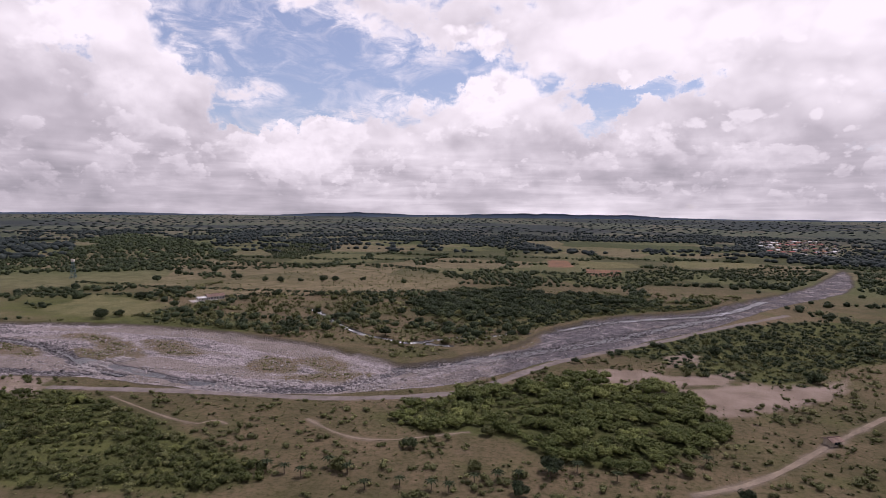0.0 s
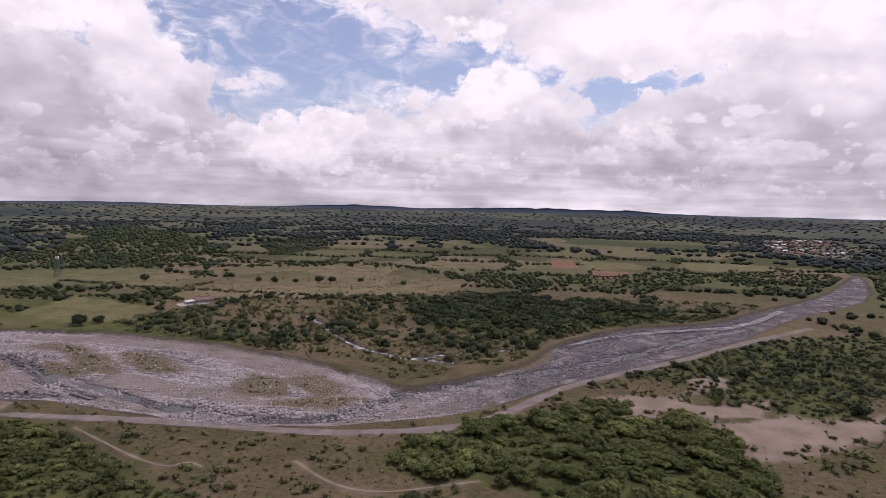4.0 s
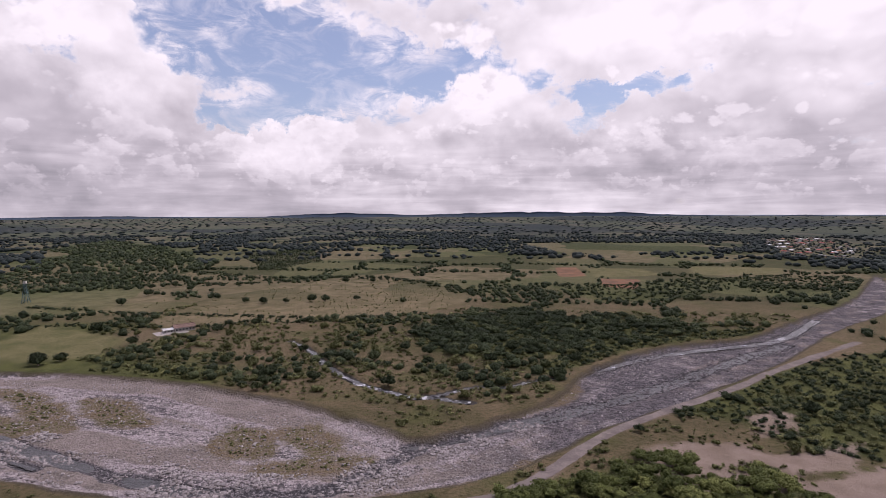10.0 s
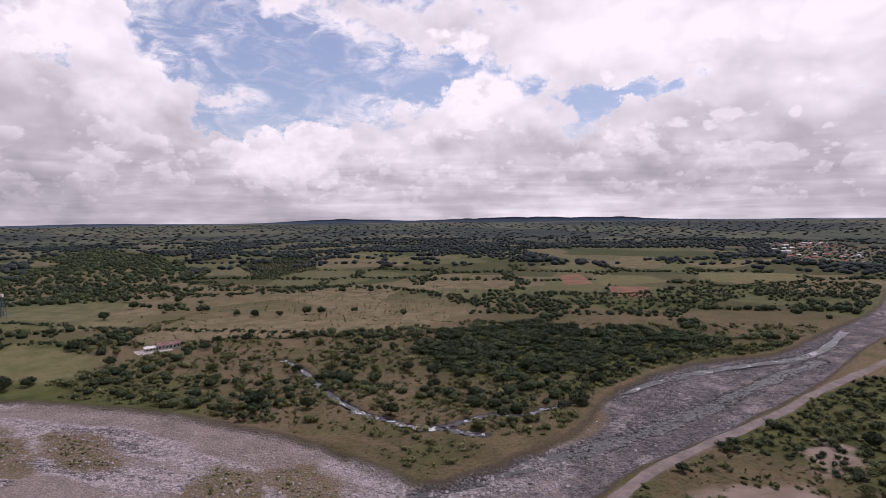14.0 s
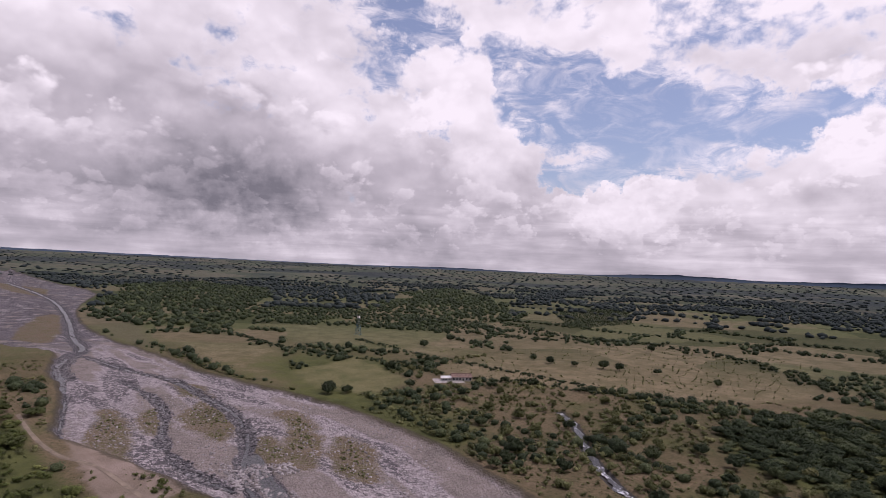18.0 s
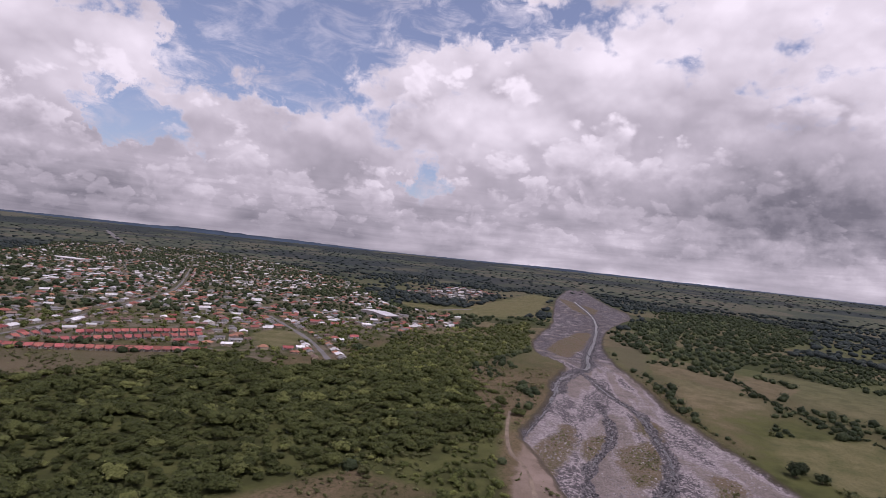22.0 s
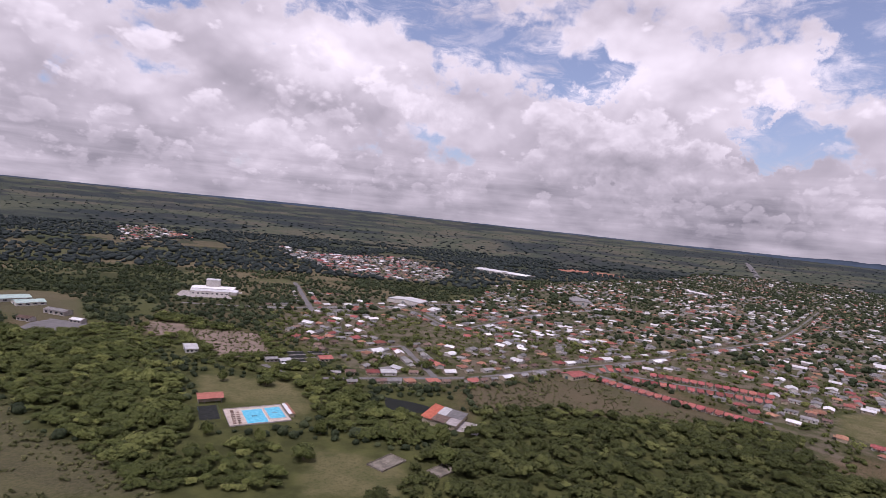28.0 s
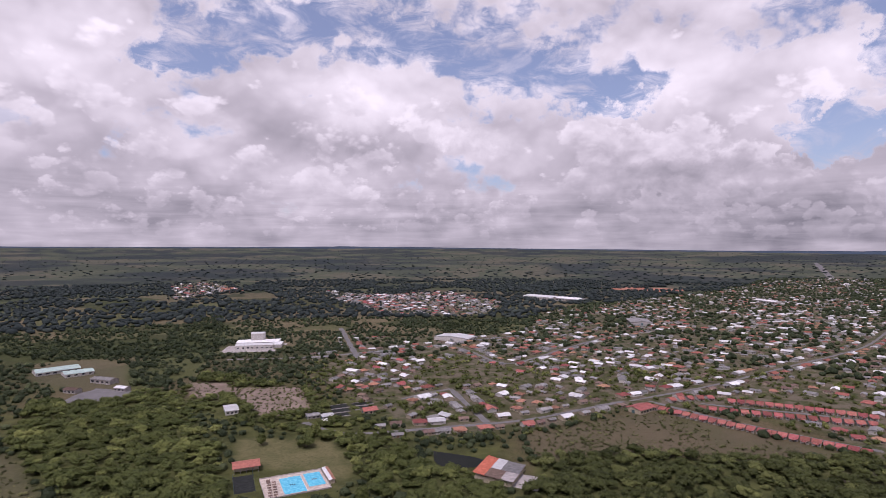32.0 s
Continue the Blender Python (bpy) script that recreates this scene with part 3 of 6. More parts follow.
CLEARING = [(-415, 249), (-380, 272), (-449, 286), (-600, 325), (-674, 330), (-640, 262), (-513, 232)]
EARTH_F = [(-230, 255), (-300, 262), (-373, 278), (-362, 300), (-300, 292), (-251, 290)]
TRACK_WEST = [(-420, 268), (-370, 262), (-325, 261), (-303, 270), (-271, 270), (-237, 270)]
WOOD_F = [(-671, 146), (-636, 208), (-523, 249), (-555, 289), (-423, 272), (-358, 257), (-300, 254), (-243, 253), (-261, 211), (-276, 174)]
ROAD_MAIN = [(-126, -253), (-150, -207), (-180, -202), (-226, -195), (-274, -189), (-319, -185), (-388, -198), (-434, -204)]
ROAD_B = [(-277, -192), (-282, -241), (-290, -312)]
ROAD_B_SIDE = [(-290, -312), (-261, -306), (-229, -294)]
ROAD_C = [(-59, -578), (-128, -557), (-196, -550), (-343, -567), (-448, -597), (-528, -609)]
ROAD_D = [(-264, -826), (-246, -653), (-233, -531)]
ROAD_H = [(-376, -572), (-402, -525), (-396, -393), (-469, -429), (-619, -518), (-720, -556)]
WOOD_G = [(-407, -668), (-518, -629), (-593, -760), (-510, -884)]
ISLE_O = [(-2019, 560), (-1538, 525), (-1395, 538), (-1618, 604)]
EARTH_G = [(-1087, 507), (-1097, 592), (-781, 487), (-621, 431), (-689, 428), (-835, 445)]
RIVER = smooth_line(NORTH_BANK, 1) + smooth_line(SOUTH_BANK, 1)[::-1]
CENTRE = (-20.0, 150.0)


def far_rise(x, y):
    """The plain climbs slowly towards the hills on the horizon."""
    r = np.hypot(x - CENTRE[0], y - CENTRE[1])
    turn = np.degrees(np.arctan2(-(x - CENTRE[0]), y - CENTRE[1])) % 360
    rim = np.interp(turn, [0, 45, 75, 110, 160, 200, 280, 330, 360], [56, 56, 80, 96, 158, 172, 110, 60, 56])
    return rim * np.clip((r - 2200) / 2500, 0, 1) ** 1.4


def channels(x, y):
    """How near a stream runs: 1 in mid stream, 0 on dry gravel."""
    out = np.zeros(x.shape)
    for line, wide in ((ARM_A, 6), (ARM_B, 4.6), (ARM_C, 5), (ARM_D, 7), (ARM_E, 9), (ARM_F, 12), (RAPIDS, 9)):
        d = polyline_distance(x, y, smooth_line(line)) + 6 * (fbm(x, y, 16, 3) - 0.5)
        out = np.maximum(out, 1 - step(wide * 0.45, wide, d))
    return out


def creek_bed(x, y):
    out = np.zeros(x.shape)
    for line, wide in ((CREEK, 4.6), (CREEK_EAST, 3.8)):
        d = polyline_distance(x, y, smooth_line(line)) + 2.5 * (fbm(x, y, 9, 5) - 0.5)
        out = np.maximum(out, 1 - step(wide * 0.5, wide, d))
    return out


def ground_height(x, y):
    x, y = np.asarray(x, float), np.asarray(y, float)
    sd = signed(x, y, RIVER) + 6 * (fbm(x, y, 22, 7) - 0.5)
    bed = step(-1.5, 3.5, sd)
    z = far_rise(x, y) + 1.6 * (fbm(x, y, 160, 11) - 0.5) * (1 - bed)
    bars = -2.3 + 1.5 * (fbm(x, y, 45, 13) - 0.45) + 0.5 * (fbm(x, y, 9, 17, 2) - 0.5)
    z = z * (1 - bed) + bed * (bars - 1.0 * channels(x, y))
    z -= 1.8 * creek_bed(x, y) * (1 - bed)
    return z


def mesh_object(name, verts, faces, mat, parent=None, smooth=False, mats=None, mat_index=None, tint=None):
    """A mesh from arrays: verts n x 3; faces m x 3 or m x 4."""
    verts, faces = np.asarray(verts, np.float32), np.asarray(faces, np.int32)
    me = bpy.data.meshes.new(name)
    n, k = faces.shape
    me.vertices.add(len(verts))
    me.vertices.foreach_set("co", verts.ravel())
    me.loops.add(n * k)
    me.loops.foreach_set("vertex_index", faces.ravel())
    me.polygons.add(n)
    me.polygons.foreach_set("loop_start", np.arange(0, n * k, k, dtype=np.int32))
    me.polygons.foreach_set("use_smooth", np.full(n, smooth))
    for m in mats or [mat]:
        me.materials.append(m)
    if mat_index is not None:
        me.polygons.foreach_set("material_index", np.asarray(mat_index, np.int32))
    if tint is not None:
        me.attributes.new("tint", "FLOAT", "POINT").data.foreach_set("value", np.asarray(tint, np.float32))
    me.update()
    me.validate()
    ob = new(name, me)
    if parent:
        ob.parent = parent
    return ob


# ---- ground: one sheet, in rings round the flight ----
TURNS = 960
rings = [0.01, 3, 7, 12, 17, 22, 27, 32, 36] + list(np.arange(40, 640, 3.2))
while rings[-1] < 4690:
    rings.append(min(rings[-1] * 1.022, 4700))
rings = np.array(rings)
angle = np.arange(TURNS) * 2 * np.pi / TURNS
gx = CENTRE[0] + np.outer(rings, np.cos(angle)).ravel()
gy = CENTRE[1] + np.outer(rings, np.sin(angle)).ravel()
gz = ground_height(gx, gy)
ii, jj = np.meshgrid(np.arange(len(rings) - 1), np.arange(TURNS), indexing="ij")
a, b = ii * TURNS + jj, ii * TURNS + (jj + 1) % TURNS
quads = np.stack([a, a + TURNS, b + TURNS, b], -1).reshape(-1, 4)
hub = len(gx)
gverts = np.vstack([np.c_[gx, gy, gz], [[CENTRE[0], CENTRE[1], 0.0]]])

GM, g, gb = material("ground", 0.95)
ground = mesh_object("ground", gverts, quads, GM, smooth=True)
tagged(ground, "dry grass plain with a gravel river bed and bare earth", "ground", kind="structure")
gx, gy = np.append(gx, CENTRE[0]), np.append(gy, CENTRE[1])


def field(name, values):
    ground.data.attributes.new(name, "FLOAT", "POINT").data.foreach_set("value", np.asarray(values, np.float32))


def areas(polys, soft):
    out = np.full(gx.shape, -60.0)
    for poly in polys:
        out = np.maximum(out, np.clip(signed(gx, gy, poly), -60, 60))
    return out / soft


field("bed", np.clip(signed(gx, gy, RIVER), -60, 60))
ISLES = [ISLE_A, ISLE_B, ISLE_C, ISLE_D, ISLE_E, ISLE_F, ISLE_G, ISLE_H, ISLE_I, ISLE_J, ISLE_K, ISLE_L, ISLE_M, ISLE_N, ISLE_O]
field("isle", areas(ISLES, 6))
# braids: long streaks that follow the banks
d_n, d_s = polyline_distance(gx, gy, NORTH_BANK), polyline_distance(gx, gy, SOUTH_BANK)
across = d_n / (d_n + d_s + 1e-6) * 9 + 1.2 * (fbm(gx, gy, 90, 23) - 0.5)
field("braid", fbm(across * 10, gx * 0.12 + gy * 0.05, 10, 29, 3))
verge = np.full(gx.shape, 99.0)
for line_, half in ((TRACK, 2.6), (TRACK_SIDE, 0.5), (TRACK_SOUTH, 0.5), (TRACK_EAST, 1.5), (TRACK_WEST, 0.8)):
    verge = np.minimum(verge, polyline_distance(gx, gy, smooth_line(line_)) - half)
field("verge", np.clip(-verge / 3.0, -6, 6))
field("cobble", step(-80, 15, gx) + step(600, 760, -gx))
field("stream", channels(gx, gy))
field("creek", creek_bed(gx, gy))
field("straw", areas([PASTURE_A, PASTURE_C, PASTURE_D, DRYFIELD], 20))
field("meadow", areas([PASTURE_B, GREENFIELD, GREENFIELD_B, LAWN, POOL_LAWN, MEADOW, SPORTS], 14))
field("earth", areas([EARTH_A, EARTH_P, EARTH_Q, EARTH_C, EARTH_D, EARTH_F], 8))
field("heath", areas([EARTH_G, EARTH_W, SCRUB, EARTH_B], 14))
field("lots", areas([TOWN, TOWN_B, TOWN_C, TOWN_D, TOWN_E, TOWN_F], 20))
h_ = 200.0 - far_rise(gx, gy)
vast = np.minimum(200.0 * np.hypot(gx - CENTRE[0], gy - CENTRE[1]) / np.maximum(h_, 4.0), 40000.0)
bearing = np.arctan2(gy - CENTRE[1], gx - CENTRE[0])
field("belts", 0.6 * fbm(vast * np.cos(bearing), vast * np.sin(bearing), 900, 151, 5) + 0.4 * fbm(vast * np.cos(bearing), vast * np.sin(bearing), 260, 157, 3))
field("plots", step(520, 800, np.hypot(gx - CENTRE[0], gy - CENTRE[1])))
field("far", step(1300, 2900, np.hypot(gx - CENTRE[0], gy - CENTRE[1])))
field("tilled", areas([REDFIELD, REDFIELD_B], 8))
WOODS = [GROVE_S, WOOD, WOOD_B, WOOD_C, WOOD_D, WOOD_W, WOOD_S, WOOD_E, WOOD_F, WOOD_G, DARKWOOD, GROVE, GROVE_B, GROVE_C]
far_r = np.hypot(gx - CENTRE[0], gy - CENTRE[1])
field("wood", np.maximum(np.minimum(areas([q for q in WOODS if q is not WOOD_C], 10), -areas([CLEARING], 10)), 12 * (fbm(gx, gy, 420, 91) - 0.62 + 0.30 * step(700, 2600, far_r))))

p = position(g)
n_wide, n_mid, n_fine = g.noise(p, 0.006, 5, 0.6), g.noise(p, 0.05, 5, 0.6), g.noise(p, 0.45, 7, 0.72)
edge = g.math("MULTIPLY_ADD", n_mid, 1.0, g.math("MULTIPLY_ADD", n_fine, 0.35, -0.68))
dry = g.ramp(g.math("ADD", g.math("MULTIPLY", n_wide, 0.7), g.math("MULTIPLY", n_mid, 0.4)), 0.42, 0.66)
grass = g.mix(dry, (0.070, 0.060, 0.031), (0.140, 0.103, 0.064))
grass = g.mix(g.math("MULTIPLY", g.ramp(g.noise(p, 0.022, 5, 0.62), 0.50, 0.66), 0.55), grass, (0.072, 0.078, 0.027))
grass = g.mix(g.math("MULTIPLY", g.ramp(g.noise(p, 0.030, 4, 0.6, 0.5), 0.60, 0.70), 0.6), grass, (0.150, 0.108, 0.074))
grass = g.mix(g.math("MULTIPLY", g.ramp(n_fine, 0.42, 0.66), 0.75), grass, (0.040, 0.040, 0.015))


def zone(col, name, color, spread, strength=1.0, gain=1.0):
    inside_it = g.ramp(g.math("MULTIPLY_ADD", edge, gain, g.attr(name)), -spread, spread)
    return g.mix(g.math("MULTIPLY", inside_it, strength), col, color)


straw_ = g.mix(g.ramp(n_mid, 0.35, 0.65), (0.178, 0.138, 0.084), (0.108, 0.092, 0.050))
straw = g.mix(g.math("MULTIPLY", g.ramp(n_fine, 0.46, 0.66), 0.6), straw_, (0.062, 0.054, 0.024))
green_ = g.mix(g.ramp(n_mid, 0.3, 0.7), (0.094, 0.094, 0.040), (0.152, 0.130, 0.068))
green = g.mix(g.math("MULTIPLY", g.ramp(n_fine, 0.44, 0.68), 0.55), green_, (0.034, 0.042, 0.014))
soil = g.mix(g.ramp(n_mid, 0.3, 0.7), (0.260, 0.198, 0.168), (0.165, 0.126, 0.098))
col = zone(grass, "straw", straw, 0.6)
col = zone(col, "wood", g.mix(g.ramp(n_mid, 0.35, 0.65), (0.046, 0.050, 0.019), (0.078, 0.082, 0.029)), 0.5)
plot = g.t.nodes.new("ShaderNodeSeparateColor")
g.t.links.new(g.voronoi(g.vec("ADD", g.vec("MULTIPLY", p, (1, 1, 0)), g.vec("SCALE", g.vec("SUBTRACT", g.noise_color(p, 0.006), (0.5, 0.5, 0.5)), scale=90.0)), 0.0062, "F1", "Color"), plot.inputs[0])
crop = g.mix(g.ramp(plot.outputs[0], 0.30, 0.36), (0.036, 0.044, 0.018), g.mix(g.ramp(plot.outputs[1], 0.45, 0.55), (0.140, 0.114, 0.068), (0.086, 0.092, 0.042)))
crop = g.mix(g.math("MULTIPLY", g.ramp(n_mid, 0.42, 0.62), 0.55), crop, (0.042, 0.048, 0.020))
col = g.mix(g.math("MULTIPLY", g.attr("plots"), 0.75), col, crop)
# tree belts far out, with distance haze and cloud shade put into their colours
plain_haze = g.mix(g.ramp(g.attr("belts"), 0.44, 0.58), g.mix(0.35, (0.062, 0.070, 0.060), crop), (0.024, 0.032, 0.036))
col = g.mix(g.math("MULTIPLY", g.attr("far"), 0.88), col, plain_haze)
col = zone(col, "heath", g.mix(g.ramp(n_fine, 0.3, 0.7), (0.052, 0.050, 0.030), (0.130, 0.108, 0.070)), 0.5, 0.55, 2.0)
col = zone(col, "earth", soil, 0.4, 0.85, 3.0)
col = zone(col, "verge", g.mix(n_fine, (0.125, 0.096, 0.070), (0.225, 0.180, 0.150)), 0.6, 0.9, 2.2)
col = zone(col, "lots", g.mix(g.ramp(n_mid, 0.42, 0.6), (0.050, 0.056, 0.022), (0.125, 0.105, 0.078)), 0.5, 0.8)
col = zone(col, "meadow", green, 0.5, 0.85, 1.2)
col = zone(col, "tilled", g.mix(g.ramp(n_mid, 0.3, 0.7), (0.20, 0.105, 0.065), (0.11, 0.070, 0.048)), 0.3, 1.0, 0.3)
cell = g.t.nodes.new("ShaderNodeSeparateColor")
g.t.links.new(g.voronoi(p, 0.62, "F1", "Color"), cell.inputs[0])
pebble = g.t.nodes.new("ShaderNodeSeparateColor")
g.t.links.new(g.voronoi(p, 1.7, "F1", "Color"), pebble.inputs[0])
mottle = g.math("ADD", g.math("MULTIPLY", cell.outputs[0], 0.40), g.math("ADD", g.math("MULTIPLY", pebble.outputs[0], 0.30), g.math("MULTIPLY", n_fine, 0.45)))
stone = g.mix(g.ramp(mottle, 0.28, 0.85), (0.150, 0.130, 0.130), (0.330, 0.288, 0.286))
silt = g.mix(g.ramp(n_mid, 0.35, 0.7), (0.185, 0.150, 0.130), (0.110, 0.092, 0.072))
braid = g.math("MULTIPLY_ADD", n_fine, 0.22, g.math("MULTIPLY_ADD", n_mid, 0.22, g.attr("braid")))
bar = g.mix(g.math("MULTIPLY", g.ramp(braid, 0.66, 0.80), 0.7), stone, silt)
bar = g.mix(g.math("MULTIPLY", g.math("MULTIPLY", g.ramp(braid, 0.60, 0.54), g.ramp(mottle, 0.80, 0.50)), 0.9), bar, (0.070, 0.064, 0.066))
cobble = g.math("MULTIPLY", g.attr("cobble"), g.ramp(n_mid, 0.30, 0.55))
bar = g.mix(g.math("MULTIPLY", cobble, 0.92), bar, g.mix(g.ramp(mottle, 0.30, 0.85), (0.040, 0.037, 0.041), (0.122, 0.110, 0.116)))
islet = g.ramp(g.math("MULTIPLY_ADD", edge, 2.6, g.attr("isle")), -1.3, -0.3)
bar = g.mix(g.math("MULTIPLY", islet, 0.85), bar, g.mix(n_fine, (0.095, 0.074, 0.050), (0.175, 0.135, 0.098)))
weeds = g.math("MULTIPLY", islet, g.ramp(n_fine, 0.44, 0.60))
bar = g.mix(weeds, bar, g.mix(g.ramp(n_mid, 0.4, 0.6), (0.075, 0.072, 0.028), (0.125, 0.095, 0.055)))
wet = g.mix(g.ramp(g.noise(p, 0.9, 3, 0.7), 0.46, 0.66), (0.050, 0.047, 0.050), (0.20, 0.182, 0.184))
bar = g.mix(g.ramp(g.math("MULTIPLY_ADD", edge, 0.9, g.attr("stream")), 0.30, 0.75), bar, wet)
in_bed = g.ramp(g.math("MULTIPLY_ADD", edge, 9.0, g.attr("bed")), -1.2, 1.2)
cut = g.ramp(g.math("ABSOLUTE", g.math("MULTIPLY_ADD", edge, 9.0, g.attr("bed"))), 0.8, 3.2, 0.75, 0.0)
col = g.mix(in_bed, col, bar)
col = g.mix(cut, col, (0.060, 0.050, 0.035))
col = g.mix(g.ramp(g.math("MULTIPLY_ADD", edge, 0.4, g.attr("creek")), 0.35, 0.6), col, (0.055, 0.050, 0.045))
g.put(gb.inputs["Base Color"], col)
bump(g, gb, g.math("ADD", n_fine, g.math("MULTIPLY", g.voronoi(p, 0.9), g.math("MULTIPLY", in_bed, 1.2))), 0.8, 0.9)


# ---- water ----
def water_strip(name, line, wide, z, mat, label, ragged=0.35, seed=0):
    pts = smooth_line(line, 3)
    rng = np.random.default_rng(seed)
    left, right = [], []
    for k, (x, y) in enumerate(pts):
        (ax, ay), (bx, by) = pts[max(k - 1, 0)], pts[min(k + 1, len(pts) - 1)]
        l = math.hypot(bx - ax, by - ay) or 1.0
        nx, ny = -(by - ay) / l, (bx - ax) / l
        wl, wr = wide * (1 + ragged * rng.uniform(-1, 1, 2))
        left.append((x + nx * wl, y + ny * wl, z))
        right.append((x - nx * wr, y - ny * wr, z))
    n = len(pts)
    faces = [(k, n + k, n + k + 1, k + 1) for k in range(n - 1)]
    ob = mesh_object(name, left + right, faces, mat)
    return tagged(ob, label, "water", kind="structure")


def water_material(name, foam):
    m, net, b = material(name, 0.12)
    q = position(net)
    ripple = net.noise(q, 0.35, 6, 0.7, 0.8)
    white = net.ramp(net.math("ADD", ripple, net.math("MULTIPLY", net.noise(q, 0.06, 3, 0.6), 0.5)), foam, foam + 0.09)
    net.put(b.inputs["Base Color"], net.mix(white, (0.050, 0.049, 0.050), (0.55, 0.55, 0.57)))
    net.put(b.inputs["Roughness"], net.ramp(white, 0, 1, 0.28, 0.8))
    b.inputs["Specular IOR Level"].default_value = 0.22
    bump(net, b, ripple, 0.8, 0.4)
    return m


CREEKWATER = water_material("creek_water", 0.79)
STREAM, WHITE, STILL = water_material("stream_water", 0.96), water_material("rapids_water", 0.82), water_material("still_water", 1.4)
water_strip("water_north_arm", ARM_A, 1.1, -3.05, STREAM, "shallow grey stream among dark river boulders", seed=1)
water_strip("water_south_arm", ARM_B, 0.8, -3.09, STREAM, "narrow grey stream between gravel bars", seed=2)
water_strip("water_side_arm", ARM_C, 3.0, -2.72, STILL, "still dark side arm of the river", seed=3)
water_strip("water_lower_arm", ARM_D, 4.2, -3.0, STREAM, "shallow stream along the lower gravel bank", seed=4)
water_strip("water_pool", ARM_E, 5.0, -2.98, STILL, "smooth dark river pool below the bar", seed=5)
water_strip("water_far_arm", ARM_F, 2.2, -3.01, STREAM, "grey river spread over far gravel", seed=6)
water_strip("water_rapids", RAPIDS, 3.6, -2.75, WHITE, "white rapids along the cut bank", seed=7)
water_strip("water_creek", CREEK, 2.3, -1.2, CREEKWATER, "clear creek breaking white over rocks", 0.8, seed=8)
water_strip("water_creek_branch", CREEK_EAST, 2.2, -1.2, CREEKWATER, "small white side branch of the creek", 0.8, seed=9)


# ---- dirt tracks and streets ----
def strip(name, line, wide, mat, label, lift=0.12, category="road"):
    pts = np.array(smooth_line(line, 3))
    d = np.gradient(pts, axis=0)
    d /= np.linalg.norm(d, axis=1, keepdims=True) + 1e-9
    nrm = np.c_[-d[:, 1], d[:, 0]]
    wob = (1 + 0.7 * (value_noise(pts[:, 0], pts[:, 1], 9, 3) - 0.5))[:, None]
    wob[[0, -1]] = 0.25
    rows = [pts + nrm * wide * s * wob for s in (-0.5, -0.17, 0.17, 0.5)]
    verts = np.vstack([np.c_[r, np.maximum(ground_height(r[:, 0], r[:, 1]), -0.6) + lift] for r in rows])
    n = len(pts)
    faces = [(c * n + k, (c + 1) * n + k, (c + 1) * n + k + 1, c * n + k + 1) for c in range(3) for k in range(n - 1)]
    ob = mesh_object(name, verts, faces, mat, smooth=True)
    return tagged(ob, label, category, kind="structure")


DIRT = plain("track_dirt", (0.180, 0.150, 0.138), 0.95, 0.35, 0.12)
PATHDIRT = plain("path_dirt", (0.21, 0.165, 0.125), 0.95, 0.35, 0.12)
TAR = plain("street_asphalt", (0.16, 0.150, 0.150), 0.9, 0.25, 0.08)
strip("road_west_path", TRACK_WEST, 2.0, PATHDIRT, "narrow brown footpath beside the side arm")
strip("road_river_track", TRACK, 5.6, DIRT, "grey gravel track along the river bank")
strip("road_side_track", TRACK_SIDE, 1.2, PATHDIRT, "worn dirt track through the grass")
strip("road_south_track", TRACK_SOUTH, 1.2, PATHDIRT, "worn dirt track through the grass")
strip("road_east_track", TRACK_EAST, 2.4, PATHDIRT, "pale dirt track beside the bushes")
for nm, line, wide in (("main", ROAD_MAIN, 5.2), ("estate", ROAD_ESTATE, 5.5), ("estate_back", ROAD_ESTATE_B, 4.5), ("north", ROAD_B, 6), ("north_side", ROAD_B_SIDE, 5), ("west", ROAD_C, 9), ("far_west", ROAD_D, 8),
                       ("centre", ROAD_E, 4.2), ("sports", ROAD_F, 6), ("highway", ROAD_G, 26), ("middle", ROAD_H, 6), ("meadow", ROAD_I, 9)):
    strip("road_" + nm, line, wide, TAR, "grey asphalt street between the houses")

# ---- river stones ----
rng = np.random.default_rng(11)


def ico(level):
    bm = bmesh.new()
    bmesh.ops.create_icosphere(bm, subdivisions=level, radius=1.0)
    v = np.array([q.co[:] for q in bm.verts])
    f = np.array([[q.index for q in face.verts] for face in bm.faces])
    bm.free()
    return v, f


ICO1, ICO2 = ico(1), ico(2)


def gather(name, templates, pick, place, size, spin, mat, label, category, kind="stuff", tint=None, smooth=False, lean=None):
    """Many small forms joined into one mesh. size: n x 3."""
    vs, fs, ts, base = [], [], [], 0
    for k, (tv, tf) in enumerate(templates):
        sel = np.nonzero(pick == k)[0]
        if not len(sel):
            continue
        c, s = np.cos(spin[sel])[:, None], np.sin(spin[sel])[:, None]
        v = tv[None] * size[sel][:, None, :]
        x = v[..., 0] * c - v[..., 1] * s
        y = v[..., 0] * s + v[..., 1] * c
        vs.append((np.stack([x, y, v[..., 2]], -1) + place[sel][:, None, :]).reshape(-1, 3))
        fs.append((tf[None] + (np.arange(len(sel)) * len(tv))[:, None, None] + base).reshape(-1, tf.shape[1]))
        if tint is not None:
            ts.append(np.repeat(tint[sel], len(tv)))
        base += len(sel) * len(tv)
    ob = mesh_object(name, np.vstack(vs), np.vstack(fs), mat, smooth=smooth, tint=np.concatenate(ts) if ts else None)
    return tagged(ob, label, category, kind=kind)


def scatter(n, box, keep):
    x, y = rng.uniform(box[0], box[1], n), rng.uniform(box[2], box[3], n)
    ok = keep(x, y)
    return x[ok], y[ok]


def lower_reach(x, y):
    return polyline_distance(x, y, smooth_line(ARM_D)) < 16


